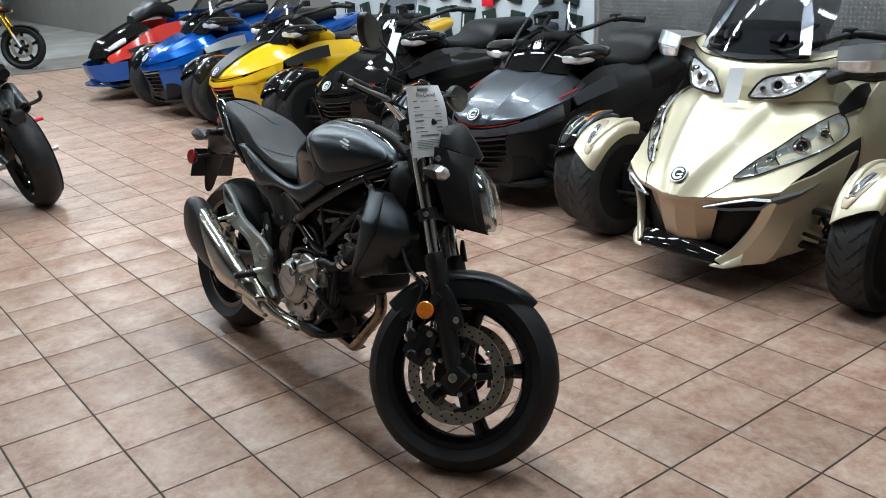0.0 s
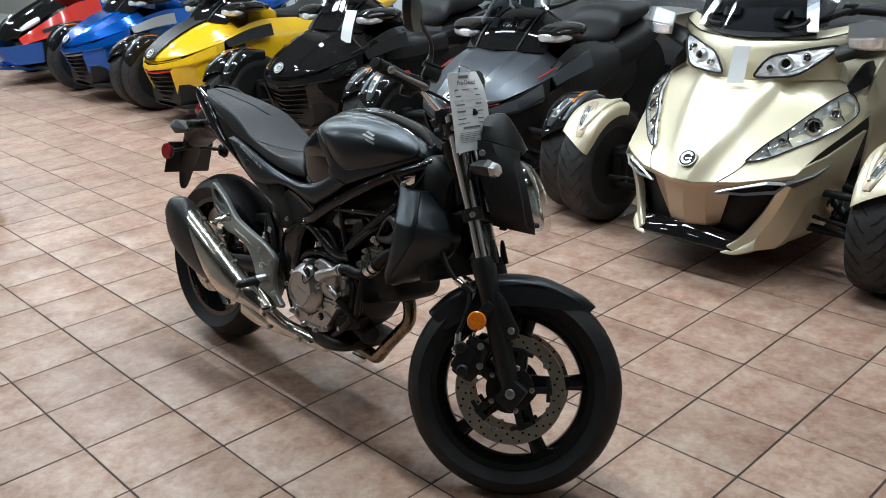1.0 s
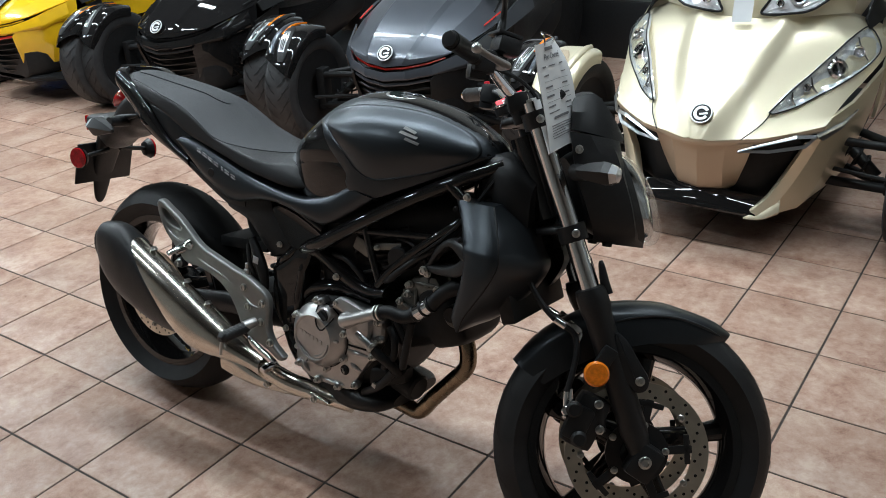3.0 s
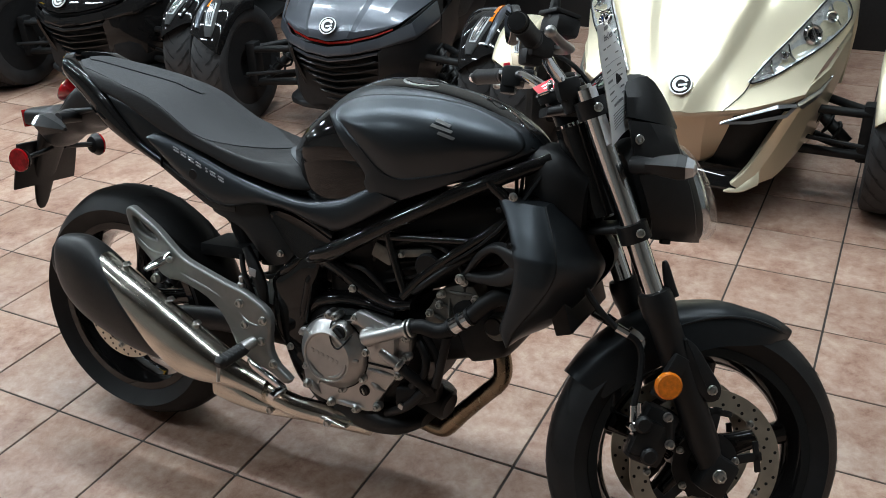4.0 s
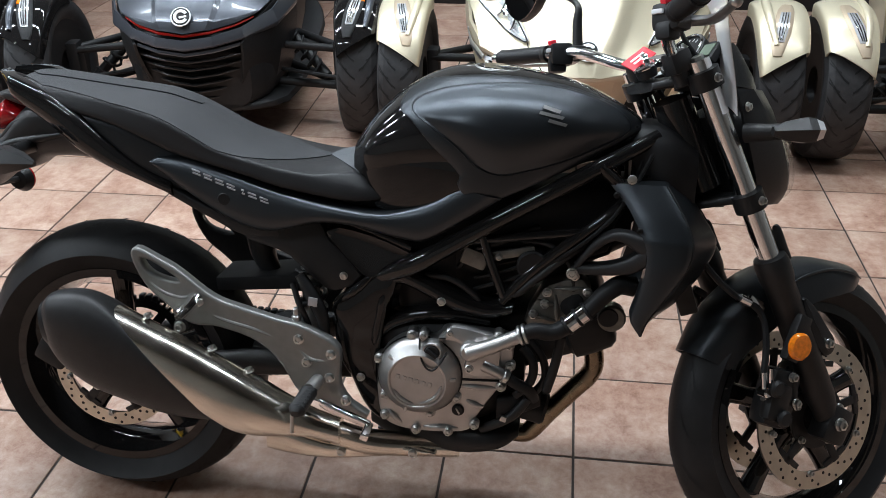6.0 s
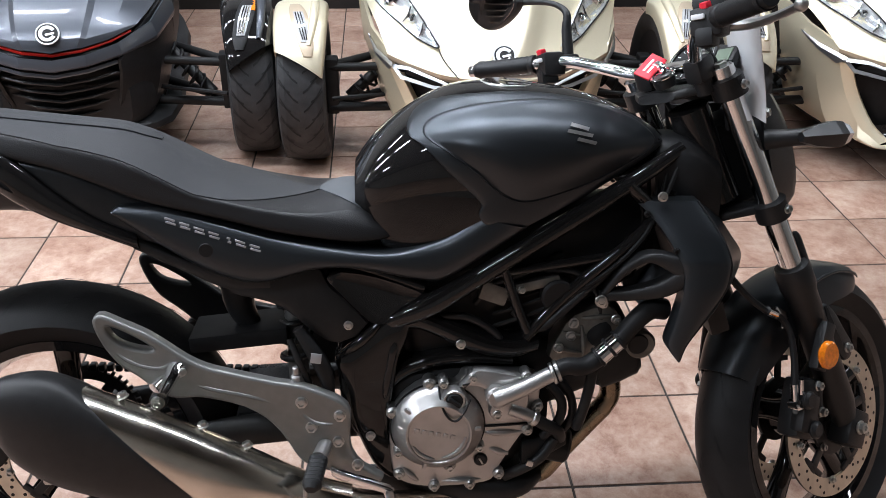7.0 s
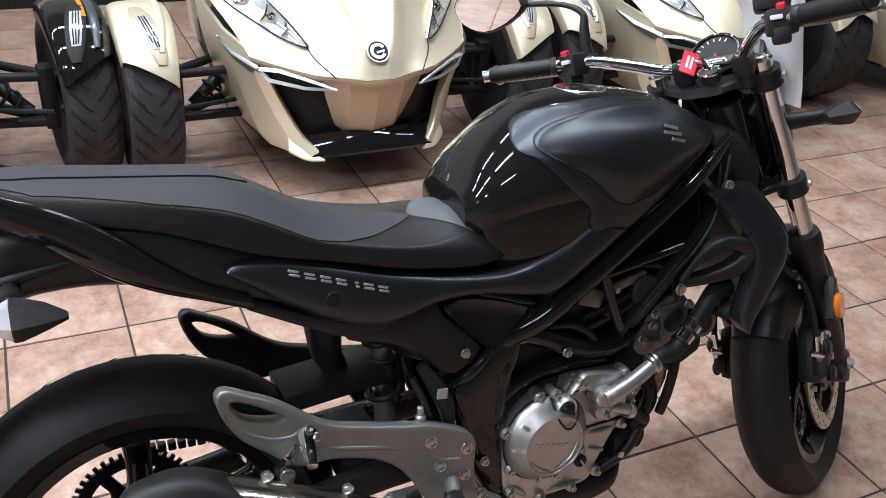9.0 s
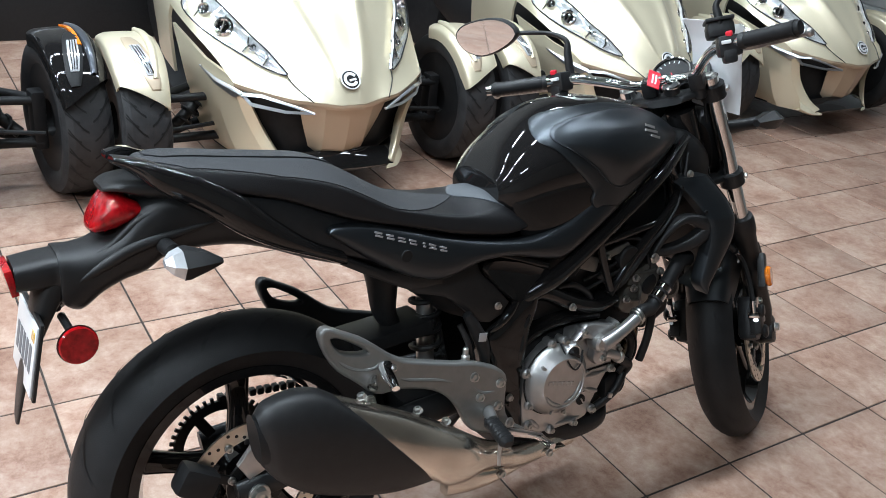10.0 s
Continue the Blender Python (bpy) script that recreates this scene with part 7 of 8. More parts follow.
def soft_ridge(rows):
    """Rows of a hood with the edge of its raised centre rolled over."""
    out = []
    for i, r in enumerate(rows):
        f = i / (len(rows) - 1)
        a, b, c = (Vector(p) for p in r[:3])
        out.append([r[0], tuple(a.lerp(b, 0.62) + Vector((0, 0, -0.009 * f))), tuple(b + Vector((0, 0, 0.003 * f))), tuple(c + Vector((0, 0.012, -0.010 * f))), tuple(c.lerp(Vector(r[3]), 0.4) + Vector((0, 0, -0.012 * f)))] + list(r[3:]))
    return out


def touring_trike(root):
    """Champagne touring roadster; x ahead, origin on the floor under the front axle."""
    hood = [[(0.535, 0, 0.440), (0.533, 0.026, 0.441), (0.529, 0.040, 0.438), (0.475, 0.22, 0.455), (0.40, 0.325, 0.472), (0.335, 0.395, 0.485)],
            [(0.49, 0, 0.508), (0.487, 0.048, 0.511), (0.482, 0.064, 0.504), (0.410, 0.215, 0.507), (0.335, 0.33, 0.515), (0.285, 0.405, 0.510)],
            [(0.40, 0, 0.600), (0.395, 0.086, 0.606), (0.388, 0.104, 0.597), (0.310, 0.225, 0.590), (0.225, 0.370, 0.585), (0.205, 0.430, 0.556)],
            [(0.27, 0, 0.705), (0.262, 0.126, 0.713), (0.254, 0.146, 0.703), (0.190, 0.25, 0.686), (0.10, 0.425, 0.655), (0.09, 0.465, 0.606)],
            [(0.14, 0, 0.785), (0.130, 0.156, 0.794), (0.122, 0.176, 0.785), (0.065, 0.28, 0.766), (0.0, 0.455, 0.715), (-0.01, 0.49, 0.648)],
            [(0.02, 0, 0.832), (0.010, 0.172, 0.839), (0.002, 0.194, 0.829), (-0.06, 0.30, 0.810), (-0.14, 0.46, 0.745), (-0.15, 0.49, 0.67)]]
    h = part("hood", patch(soft_ridge(hood), 3, 0.010, mirror=True), CHAMP, root, "pearl champagne painted hood with raised centre")
    # front edge and its underside, in the darker champagne
    edge = [[(x + 0.002, y, z - 0.002) for x, y, z in hood[0]], [(x - 0.004, y * 0.985, z - 0.024) for x, y, z in hood[0]], [(x - 0.05, y * 0.95, z - 0.034) for x, y, z in hood[0]]]
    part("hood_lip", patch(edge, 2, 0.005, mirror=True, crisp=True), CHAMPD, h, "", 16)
    badge(root, (0.487, 0, 0.520), pose(0, 0, 0, 0, 48, 0) @ pose(0, 0, 0, 0, 0, 90))
    chin = [[(0.510, 0, 0.418), (0.500, 0.10, 0.420), (0.450, 0.185, 0.430)], [(0.500, 0, 0.33), (0.480, 0.09, 0.335), (0.430, 0.160, 0.345)], [(0.470, 0, 0.235), (0.450, 0.085, 0.24), (0.405, 0.125, 0.25)], [(0.43, 0, 0.205), (0.415, 0.08, 0.21), (0.38, 0.11, 0.22)]]
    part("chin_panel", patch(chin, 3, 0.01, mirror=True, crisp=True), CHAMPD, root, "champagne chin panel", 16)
    part("intake", loft([(0.405, 0.26, 0.08, 0.10, 0.09, 4), (0.385, 0.28, 0.19, 0.13, 0.12, 4), (0.345, 0.32, 0.26, 0.13, 0.16, 4), (0.30, 0.34, 0.33, 0.14, 0.16, 4), (0.10, 0.36, 0.36, 0.16, 0.18, 4)], 3, 28), DARK, root, "black air intake")
    lip = patch([[(0.455, 0, 0.235), (0.44, 0.11, 0.230), (0.41, 0.24, 0.21)], [(0.490, 0, 0.198), (0.484, 0.11, 0.194), (0.462, 0.225, 0.182)], [(0.497, 0, 0.160), (0.491, 0.11, 0.157), (0.470, 0.225, 0.150)], [(0.40, 0, 0.145), (0.39, 0.11, 0.14), (0.37, 0.24, 0.140)]], 3, 0.012, mirror=True, crisp=True)
    part("splitter", lip, GLOSS, root, "gloss black splitter")
    for s in (-1, 1):
        side = [[(0.465, 0.235, 0.150), (0.30, 0.325, 0.145), (0.0, 0.385, 0.165)], [(0.405, 0.275, 0.20), (0.28, 0.365, 0.205), (0.0, 0.42, 0.23)], [(0.355, 0.335, 0.32), (0.24, 0.405, 0.335), (0.0, 0.455, 0.36)], [(0.345, 0.375, 0.44), (0.23, 0.43, 0.455), (0.0, 0.485, 0.49)],
                [(0.30, 0.405, 0.505), (0.18, 0.45, 0.535), (-0.08, 0.49, 0.60)]]
        bm = patch(side, 4, 0.012, crisp=True)
        if s < 0:
            flip(bm)
        part("side_fairing", bm, CHAMP, root, "champagne side fairing", 18)
        fang = patch([[(0.345, 0.388, 0.44), (0.350, 0.340, 0.32), (0.405, 0.286, 0.210), (0.466, 0.240, 0.152)], [(0.372, 0.350, 0.43), (0.380, 0.300, 0.32), (0.436, 0.250, 0.222), (0.486, 0.206, 0.178)], [(0.345, 0.335, 0.42), (0.352, 0.286, 0.32), (0.410, 0.240, 0.225), (0.462, 0.200, 0.182)]], 3, 0.008)
        part("fang_edge", _side(fang, s), CHAMP, root, "", 30)
        # silver winglet with a black heart
        p0, p1, p2, p3 = (0.512, 0.150, 0.412), (0.415, 0.318, 0.462), (0.365, 0.372, 0.456), (0.392, 0.345, 0.424)
        p4, p5 = (0.150, 0.462, 0.502), (0.335, 0.392, 0.428)
        wing = part("winglet", _side(patch([[p0, (0.470, 0.225, 0.436), p1, p2], [(0.516, 0.150, 0.404), (0.478, 0.228, 0.428), (0.424, 0.322, 0.452), (0.372, 0.378, 0.446)], [(0.500, 0.150, 0.402), (0.462, 0.224, 0.424), (0.410, 0.314, 0.446), (0.360, 0.368, 0.442)]], 2, 0.004, crisp=True), s), SILVER, root, "brushed silver winglet round a dark opening", 20)
        part("winglet_arm", _side(patch([[p0, (0.465, 0.245, 0.412), p3, p2], [(0.514, 0.152, 0.404), (0.468, 0.248, 0.402), (0.396, 0.350, 0.413), (0.368, 0.378, 0.446)]], 2, 0.012, crisp=True), s), SILVER, wing, "", 20)
        part("winglet_heart", _side(patch([[p0, (0.455, 0.225, 0.430), (0.405, 0.312, 0.452)], [p0, (0.450, 0.230, 0.410), (0.385, 0.335, 0.426)]], 2, 0.004, crisp=True), s), DARK, wing)
        part("winglet_blade", _side(patch([[(0.372, 0.376, 0.462), (0.26, 0.432, 0.482), p4], [(0.374, 0.382, 0.450), (0.262, 0.440, 0.472), p4], [p5, (0.26, 0.436, 0.458), (0.155, 0.460, 0.494)]], 2, 0.006, crisp=True), s), SILVER, wing, "", 20)
        part("nose_lip", _side(patch([[(0.395, 0.285, 0.215), (0.448, 0.240, 0.182), (0.494, 0.185, 0.154)], [(0.425, 0.292, 0.168), (0.474, 0.244, 0.150), (0.497, 0.186, 0.149)], [(0.40, 0.285, 0.150), (0.450, 0.236, 0.138), (0.490, 0.184, 0.145)]], 4, 0.008), s), CHAMP, root, "champagne lower lip")
        # headlight
        top = [(0.405, 0.212, 0.526), (0.322, 0.262, 0.592), (0.245, 0.300, 0.632), (0.154, 0.352, 0.694), (0.03, 0.395, 0.742), (-0.035, 0.425, 0.752)]
        low = [(0.398, 0.226, 0.520), (0.338, 0.285, 0.536), (0.267, 0.340, 0.566), (0.174, 0.406, 0.602), (0.07, 0.458, 0.645), (0.0, 0.476, 0.690)]
        out_ = Vector((0.55, 0.55, 0.63)).normalized()
        bed = [[Vector(p).lerp(Vector(q), v) + out_ * (0.004 - 0.016 * math.sin(math.pi * v) * math.sin(math.pi * k / 5)) for v in (0, 0.3, 0.65, 1)] for k, (p, q) in enumerate(zip(top, low))]
        hl_ = part("headlight", _side(facet(patch([[tuple(p) for p in r] for r in bed], 5, 0.008), 0.0022), s), LAMPIN, root, "clear swept-back headlight", 20)
        part("headlight_glass", _side(patch([[tuple(Vector(p).lerp(Vector(q), v) + out_ * (0.009 + 0.010 * math.sin(math.pi * v))) for v in (0, 0.5, 1)] for p, q in zip(top, low)], 4, 0.002), s), CLEAR, hl_, "clear lens")
        rim_line = [tuple(Vector(p) + out_ * 0.008) for p in top + low[::-1] + top[:1]]
        part("headlight_gasket", _side(tube(rim_line, 0.0028, 8, 3), s), DARK, hl_)
        for (cx, cy, cz), rr in (((0.168, 0.372, 0.644), 0.030), ((0.275, 0.298, 0.592), 0.015), ((0.335, 0.258, 0.556), 0.012), ((0.082, 0.418, 0.690), 0.020)):
            m = Matrix.Translation((cx, s * cy, cz)) @ Vector((0.75, s * 0.5, 0.45)).to_track_quat("Z", "Y").to_matrix().to_4x4()
            part("lamp_ring", lathe([(rr * 0.72, 0.010), (rr * 0.9, 0.013), (rr * 1.22, 0.006), (rr * 1.35, -0.012), (rr * 0.72, -0.012)], m, 28, closed=True), CHROME, hl_)
            if rr > 0.025:
                part("projector", lathe([(0, -0.004), (rr * 0.74, -0.004), (rr * 0.70, 0.004), (rr * 0.4, 0.010), (0, 0.012)], m, 28), GLOSS, hl_)
            else:
                part("lamp_bowl", lathe([(0, -0.008), (rr * 0.4, -0.005), (rr * 0.74, 0.006)], m, 20), BOWL, hl_)
        for k in range(4):
            p, q = Vector(top[k + 1]), Vector(low[k + 1])
            part("lamp_fin", _side(tube([tuple(p.lerp(q, 0.12) + out_ * 0.004), tuple(p.lerp(q, 0.5) - out_ * 0.002 + Vector((0.012, 0, 0))), tuple(p.lerp(q, 0.88) + out_ * 0.004)], [0.003, 0.005, 0.003], 8, 3), s), CHROME, hl_)
        part("hood_seam", _side(tube([(0.515, 0.155, 0.452), (0.44, 0.205, 0.498), (0.375, 0.222, 0.540)], 0.0022, 6, 4), s), DARK, root)
        # small cowl light
        ctop = [(0.108, 0.068, 0.815), (0.088, 0.120, 0.888), (0.040, 0.205, 0.912), (-0.045, 0.325, 0.935)]
        clow = [(0.112, 0.080, 0.806), (0.108, 0.160, 0.812), (0.078, 0.250, 0.832), (-0.035, 0.335, 0.915)]
        fwd = Vector((0.88, 0.38, 0.28)).normalized()
        cl = part("cowl_light", _side(facet(patch([[tuple(Vector(p).lerp(Vector(q), v) + fwd * 0.013) for v in (0, 0.35, 0.7, 1)] for p, q in zip(ctop, clow)], 5, 0.008), 0.002), s), LAMPIN, root, "clear upper headlight", 20)
        part("cowl_lamp_rim", _side(tube([tuple(Vector(p) + fwd * 0.014) for p in ctop + clow[::-1] + ctop[:1]], 0.005, 8, 3), s), DARK, cl)
        for (cx, cy, cz), rr in (((0.082, 0.190, 0.868), 0.024), ((0.098, 0.130, 0.846), 0.013), ((0.040, 0.258, 0.892), 0.015)):
            m = Matrix.Translation(Vector((cx, s * cy, cz)) + Vector((0.014, s * 0.006, 0.004))) @ Vector((0.88, s * 0.38, 0.2)).to_track_quat("Z", "Y").to_matrix().to_4x4()
            part("lamp_ring", lathe([(rr * 0.74, 0.008), (rr * 0.95, 0.012), (rr * 1.25, 0.004), (rr * 1.3, -0.012), (rr * 0.74, -0.012)], m, 24, closed=True), CHROME if rr < 0.02 else SILVER, cl)
            part("cowl_projector", lathe([(0, -0.004), (rr * 0.76, -0.004), (rr * 0.5, 0.006), (0, 0.009)], m, 24), GLOSS if rr > 0.02 else BOWL, cl)
        mr = part("mirror", _side(patch([[(0.0, 0.395, 1.035), (0.015, 0.40, 0.985), (0.01, 0.41, 0.94)], [(-0.03, 0.50, 1.05), (-0.005, 0.505, 0.99), (-0.015, 0.50, 0.935)], [(-0.10, 0.585, 1.045), (-0.085, 0.595, 0.99), (-0.09, 0.585, 0.945)], [(-0.20, 0.57, 1.035), (-0.20, 0.58, 0.99), (-0.20, 0.57, 0.95)], [(-0.20, 0.42, 1.03), (-0.20, 0.42, 0.985), (-0.20, 0.42, 0.945)]], 3, 0.010, crisp=True), s), SILVER, root, "angular silver side mirror", 24)
        part("mirror_lamp", _side(patch([[(0.022, 0.408, 0.978), (0.018, 0.415, 0.946)], [(0.004, 0.50, 0.982), (-0.006, 0.498, 0.942)], [(-0.06, 0.56, 0.984), (-0.07, 0.555, 0.95)]], 3, 0.010, crisp=True), s), LAMPIN, mr, "clear mirror lamp")
        part("mirror_cap", _side(patch([[(0.0, 0.39, 1.032), (-0.20, 0.40, 1.028)], [(-0.03, 0.50, 1.052), (-0.20, 0.50, 1.036)], [(-0.10, 0.585, 1.046), (-0.20, 0.572, 1.036)]], 2, 0.006), s), SILVER, mr)
        part("side_panel", _side(patch([[(-0.08, 0.47, 0.73), (-0.10, 0.50, 0.62), (-0.10, 0.48, 0.40)], [(-0.30, 0.44, 0.86), (-0.32, 0.48, 0.70), (-0.32, 0.47, 0.42)], [(-0.55, 0.40, 0.80), (-0.55, 0.44, 0.66), (-0.55, 0.42, 0.45)]], 3, 0.012), s), CHAMP, root)
        suspension(root, s, 0.705, 0.09)
        car_tyre(root, s * 0.705, 0.09)
        fender(root, s * 0.705, s, CHAMP, None, 0.09)
    cowl_rows = [[(0.13, 0, 0.775), (0.11, 0.12, 0.785), (0.03, 0.26, 0.80), (-0.06, 0.36, 0.80)], [(0.10, 0, 0.87), (0.085, 0.12, 0.88), (0.02, 0.25, 0.885), (-0.08, 0.37, 0.90)], [(0.065, 0, 0.945), (0.05, 0.12, 0.95), (-0.01, 0.26, 0.955), (-0.12, 0.40, 0.99)], [(-0.02, 0, 0.975), (-0.03, 0.12, 0.98), (-0.10, 0.26, 0.99), (-0.20, 0.42, 1.03)]]
    part("cowl", patch(cowl_rows, 4, 0.012, mirror=True, crisp=True), CHAMP, root, "champagne front cowl", 18)
    ci = part("cowl_insert", patch([[(0.07, 0, 0.965), (0.05, 0.13, 0.970), (-0.02, 0.26, 0.982)], [(0.035, 0, 1.010), (0.015, 0.12, 1.015), (-0.05, 0.24, 1.02)], [(-0.04, 0, 1.075), (-0.06, 0.11, 1.08), (-0.11, 0.21, 1.08)], [(-0.16, 0, 1.11), (-0.17, 0.10, 1.11), (-0.20, 0.19, 1.10)]], 3, 0.01, mirror=True, crisp=True), MATTE, root, "black screen mount", 20)
    for s in (-1, 1):
        part("mount_vent", _side(box((0.05, 0.075, 0.035), (-0.01, 0.115, 1.05), (0, 50, -14), 0.010), s), DARK, ci)
    part("windscreen", patch([[(0.075, 0, 0.99), (0.05, 0.14, 0.99), (-0.04, 0.29, 1.01)], [(-0.03, 0, 1.17), (-0.06, 0.15, 1.17), (-0.15, 0.30, 1.17)], [(-0.17, 0, 1.38), (-0.20, 0.13, 1.38), (-0.27, 0.25, 1.36)]], 4, 0.004, mirror=True), SMOKE, root, "smoked windscreen")
    for s in (-1, 1):
        part("screen_arm", _side(patch([[(0.02, 0.235, 0.995), (0.0, 0.275, 0.995)], [(-0.06, 0.185, 1.12), (-0.085, 0.225, 1.13)], [(-0.13, 0.150, 1.24), (-0.14, 0.165, 1.25)]], 3, 0.008, crisp=True), s), SILVER, root)
    part("price_tag", patch([[(0.135, -0.02, 0.93), (0.125, 0.05, 0.935)], [(0.155, -0.02, 0.86), (0.145, 0.05, 0.86)], [(0.185, -0.015, 0.785), (0.175, 0.055, 0.79)]], 2, 0.001), PAPER, root, "white price tag")
    for s in (-1, 1):
        part("quarter_window", _side(patch([[(-0.02, 0.415, 0.79), (-0.02, 0.435, 0.755)], [(-0.14, 0.425, 0.86), (-0.14, 0.455, 0.775)], [(-0.24, 0.42, 0.86), (-0.24, 0.45, 0.79)]], 3, 0.010), s), DARK, root, "dark side window")
        part("mirror_arm", tube([(-0.06, s * 0.34, 0.90), (-0.08, s * 0.42, 0.93), (-0.11, s * 0.50, 0.95)], [0.035, 0.035, 0.03], 12, 4, flat=1.6), MATTE, root, "black mirror arm")
        part("screen_vent", _side(tube([(0.02, 0.10, 1.005), (0.03, 0.20, 1.012), (-0.02, 0.22, 1.04), (-0.03, 0.12, 1.035), (0.02, 0.10, 1.005)], 0.008, 8, 4), s), DARK, root)
        part("cowl_line", _side(tube([(0.045, 0.10, 0.955), (-0.02, 0.27, 0.963), (-0.12, 0.40, 0.997)], 0.003, 6, 4), s), DARK, root)
    bars(root, -0.05, 1.02, 0.42)
    rear_end(root, SEAT, CHAMP, True)


def _side(bm, s):
    return flip(bm) if s < 0 else bm


def sport_trike(root, body, accent, stripe=None, insert=SLATE, lower=None, tail=None, mouth=None, dx=0.09):
    """Low sport roadster in one body colour."""
    lower, tail = lower or body, tail or body
    hood = [[(0.462, 0, 0.506), (0.447, 0.085, 0.516), (0.441, 0.100, 0.514), (0.40, 0.19, 0.530), (0.33, 0.265, 0.550)],
            [(0.43, 0, 0.562), (0.420, 0.105, 0.564), (0.413, 0.122, 0.556), (0.37, 0.205, 0.562), (0.30, 0.285, 0.563)],
            [(0.30, 0, 0.645), (0.288, 0.125, 0.650), (0.280, 0.145, 0.638), (0.24, 0.235, 0.630), (0.18, 0.325, 0.592)],
            [(0.12, 0, 0.722), (0.108, 0.135, 0.730), (0.100, 0.158, 0.715), (0.05, 0.27, 0.700), (0.0, 0.365, 0.635)],
            [(-0.06, 0, 0.772), (-0.07, 0.140, 0.780), (-0.078, 0.165, 0.764), (-0.12, 0.26, 0.752), (-0.17, 0.33, 0.68)]]
    h = part("hood", patch(hood, 4, 0.010, mirror=True, crisp=True), body, root, "painted hood with a raised centre", 14)
    if stripe:
        part("hood_stripe", patch([[(x + 0.012, y * 0.86, z + 0.012) for x, y, z in r[:2]] for r in hood], 4, 0.003, mirror=True, crisp=True), stripe, h, "black hood stripe")
    badge(root, (0.440, 0, 0.566), pose(0, 0, 0, 0, 50, 0) @ pose(0, 0, 0, 0, 0, 90))
    part("nose_core", loft([(0.435, 0.478, 0.10, 0.020, 0.020, 4), (0.40, 0.482, 0.18, 0.024, 0.030, 4), (0.30, 0.49, 0.25, 0.03, 0.04, 4)], 3, 24), DARK, root)
    part("accent_strip", patch([[(0.453, 0, 0.498), (0.440, 0.10, 0.507), (0.392, 0.19, 0.522), (0.335, 0.255, 0.540)], [(0.450, 0, 0.488), (0.437, 0.10, 0.498), (0.390, 0.19, 0.514), (0.333, 0.255, 0.534)]], 3, 0.006, mirror=True, crisp=True), accent, root, "thin coloured accent strip")
    part("nose_band", patch([[(0.474, 0, 0.484), (0.456, 0.11, 0.494), (0.395, 0.215, 0.514), (0.27, 0.318, 0.552), (0.10, 0.375, 0.612)], [(0.482, 0, 0.446), (0.464, 0.11, 0.458), (0.402, 0.225, 0.476), (0.27, 0.334, 0.500), (0.10, 0.388, 0.545)], [(0.452, 0, 0.436), (0.436, 0.11, 0.446), (0.38, 0.22, 0.462), (0.26, 0.325, 0.478), (0.10, 0.380, 0.520)]], 3, 0.008, mirror=True, crisp=True), body, root, "painted chevron nose band", 16)
    part("grille_bar", patch([[(0.466, 0, 0.430), (0.448, 0.11, 0.441), (0.392, 0.212, 0.455)], [(0.468, 0, 0.416), (0.450, 0.11, 0.427), (0.394, 0.212, 0.442)], [(0.44, 0, 0.412), (0.42, 0.11, 0.423), (0.37, 0.212, 0.438)]], 3, 0.005, mirror=True, crisp=True), (mouth or insert), root, "bright bar over the grille", 16)
    part("grille_backing", loft([(0.36, 0.30, 0.22, 0.12, 0.14, 4), (0.25, 0.31, 0.29, 0.15, 0.16, 4), (0.0, 0.34, 0.33, 0.17, 0.18, 4)], 3, 24), DARK, root, "black grille opening")
    for i in range(6):
        z = 0.392 - i * 0.036
        w = 0.218 - 0.010 * i
        x = 0.448 - i * 0.015
        slat = patch([[(x, 0, z), (x - 0.018, w * 0.52, z + 0.010), (x - 0.072, w, z + 0.022)], [(x + 0.004, 0, z - 0.009), (x - 0.014, w * 0.52, z + 0.001), (x - 0.068, w, z + 0.013)], [(x - 0.05, 0, z - 0.014), (x - 0.06, w * 0.52, z - 0.004), (x - 0.10, w, z + 0.008)]], 2, 0.003, mirror=True, crisp=True)
        part("grille_slat", slat, MATTE if body is SLATE else GLOSS, root)
    for s in (-1, 1):
        cheek = [[(0.412, 0.215, 0.452), (0.325, 0.272, 0.535), (0.19, 0.332, 0.582), (0.02, 0.372, 0.628)], [(0.402, 0.212, 0.40), (0.32, 0.275, 0.42), (0.21, 0.335, 0.43), (0.04, 0.372, 0.46)], [(0.372, 0.190, 0.30), (0.30, 0.245, 0.29), (0.22, 0.305, 0.29), (0.05, 0.35, 0.34)], [(0.335, 0.155, 0.20), (0.275, 0.215, 0.19), (0.21, 0.265, 0.19), (0.05, 0.32, 0.24)], [(0.31, 0.13, 0.145), (0.25, 0.185, 0.14), (0.19, 0.235, 0.14), (0.05, 0.28, 0.16)]]
        part("cheek", _side(patch(cheek, 4, 0.012, crisp=True), s), lower, root, "painted nose cheek", 18)
        part("side_vent", _side(patch([[(0.05, 0.375, 0.54), (-0.15, 0.39, 0.60)], [(0.05, 0.36, 0.38), (-0.15, 0.37, 0.42)], [(0.05, 0.30, 0.18), (-0.15, 0.30, 0.2)]], 3, 0.012), s), DARK, root)
        part("flank", _side(patch([[(-0.05, 0.33, 0.68), (-0.05, 0.36, 0.60), (-0.08, 0.36, 0.48)], [(-0.35, 0.27, 0.74), (-0.35, 0.33, 0.62), (-0.36, 0.34, 0.44)], [(-0.65, 0.20, 0.73), (-0.65, 0.28, 0.60), (-0.65, 0.29, 0.44)], [(-1.0, 0.17, 0.70), (-1.0, 0.24, 0.62), (-1.0, 0.25, 0.50)]], 4, 0.012), s), tail, root, "painted side flank")
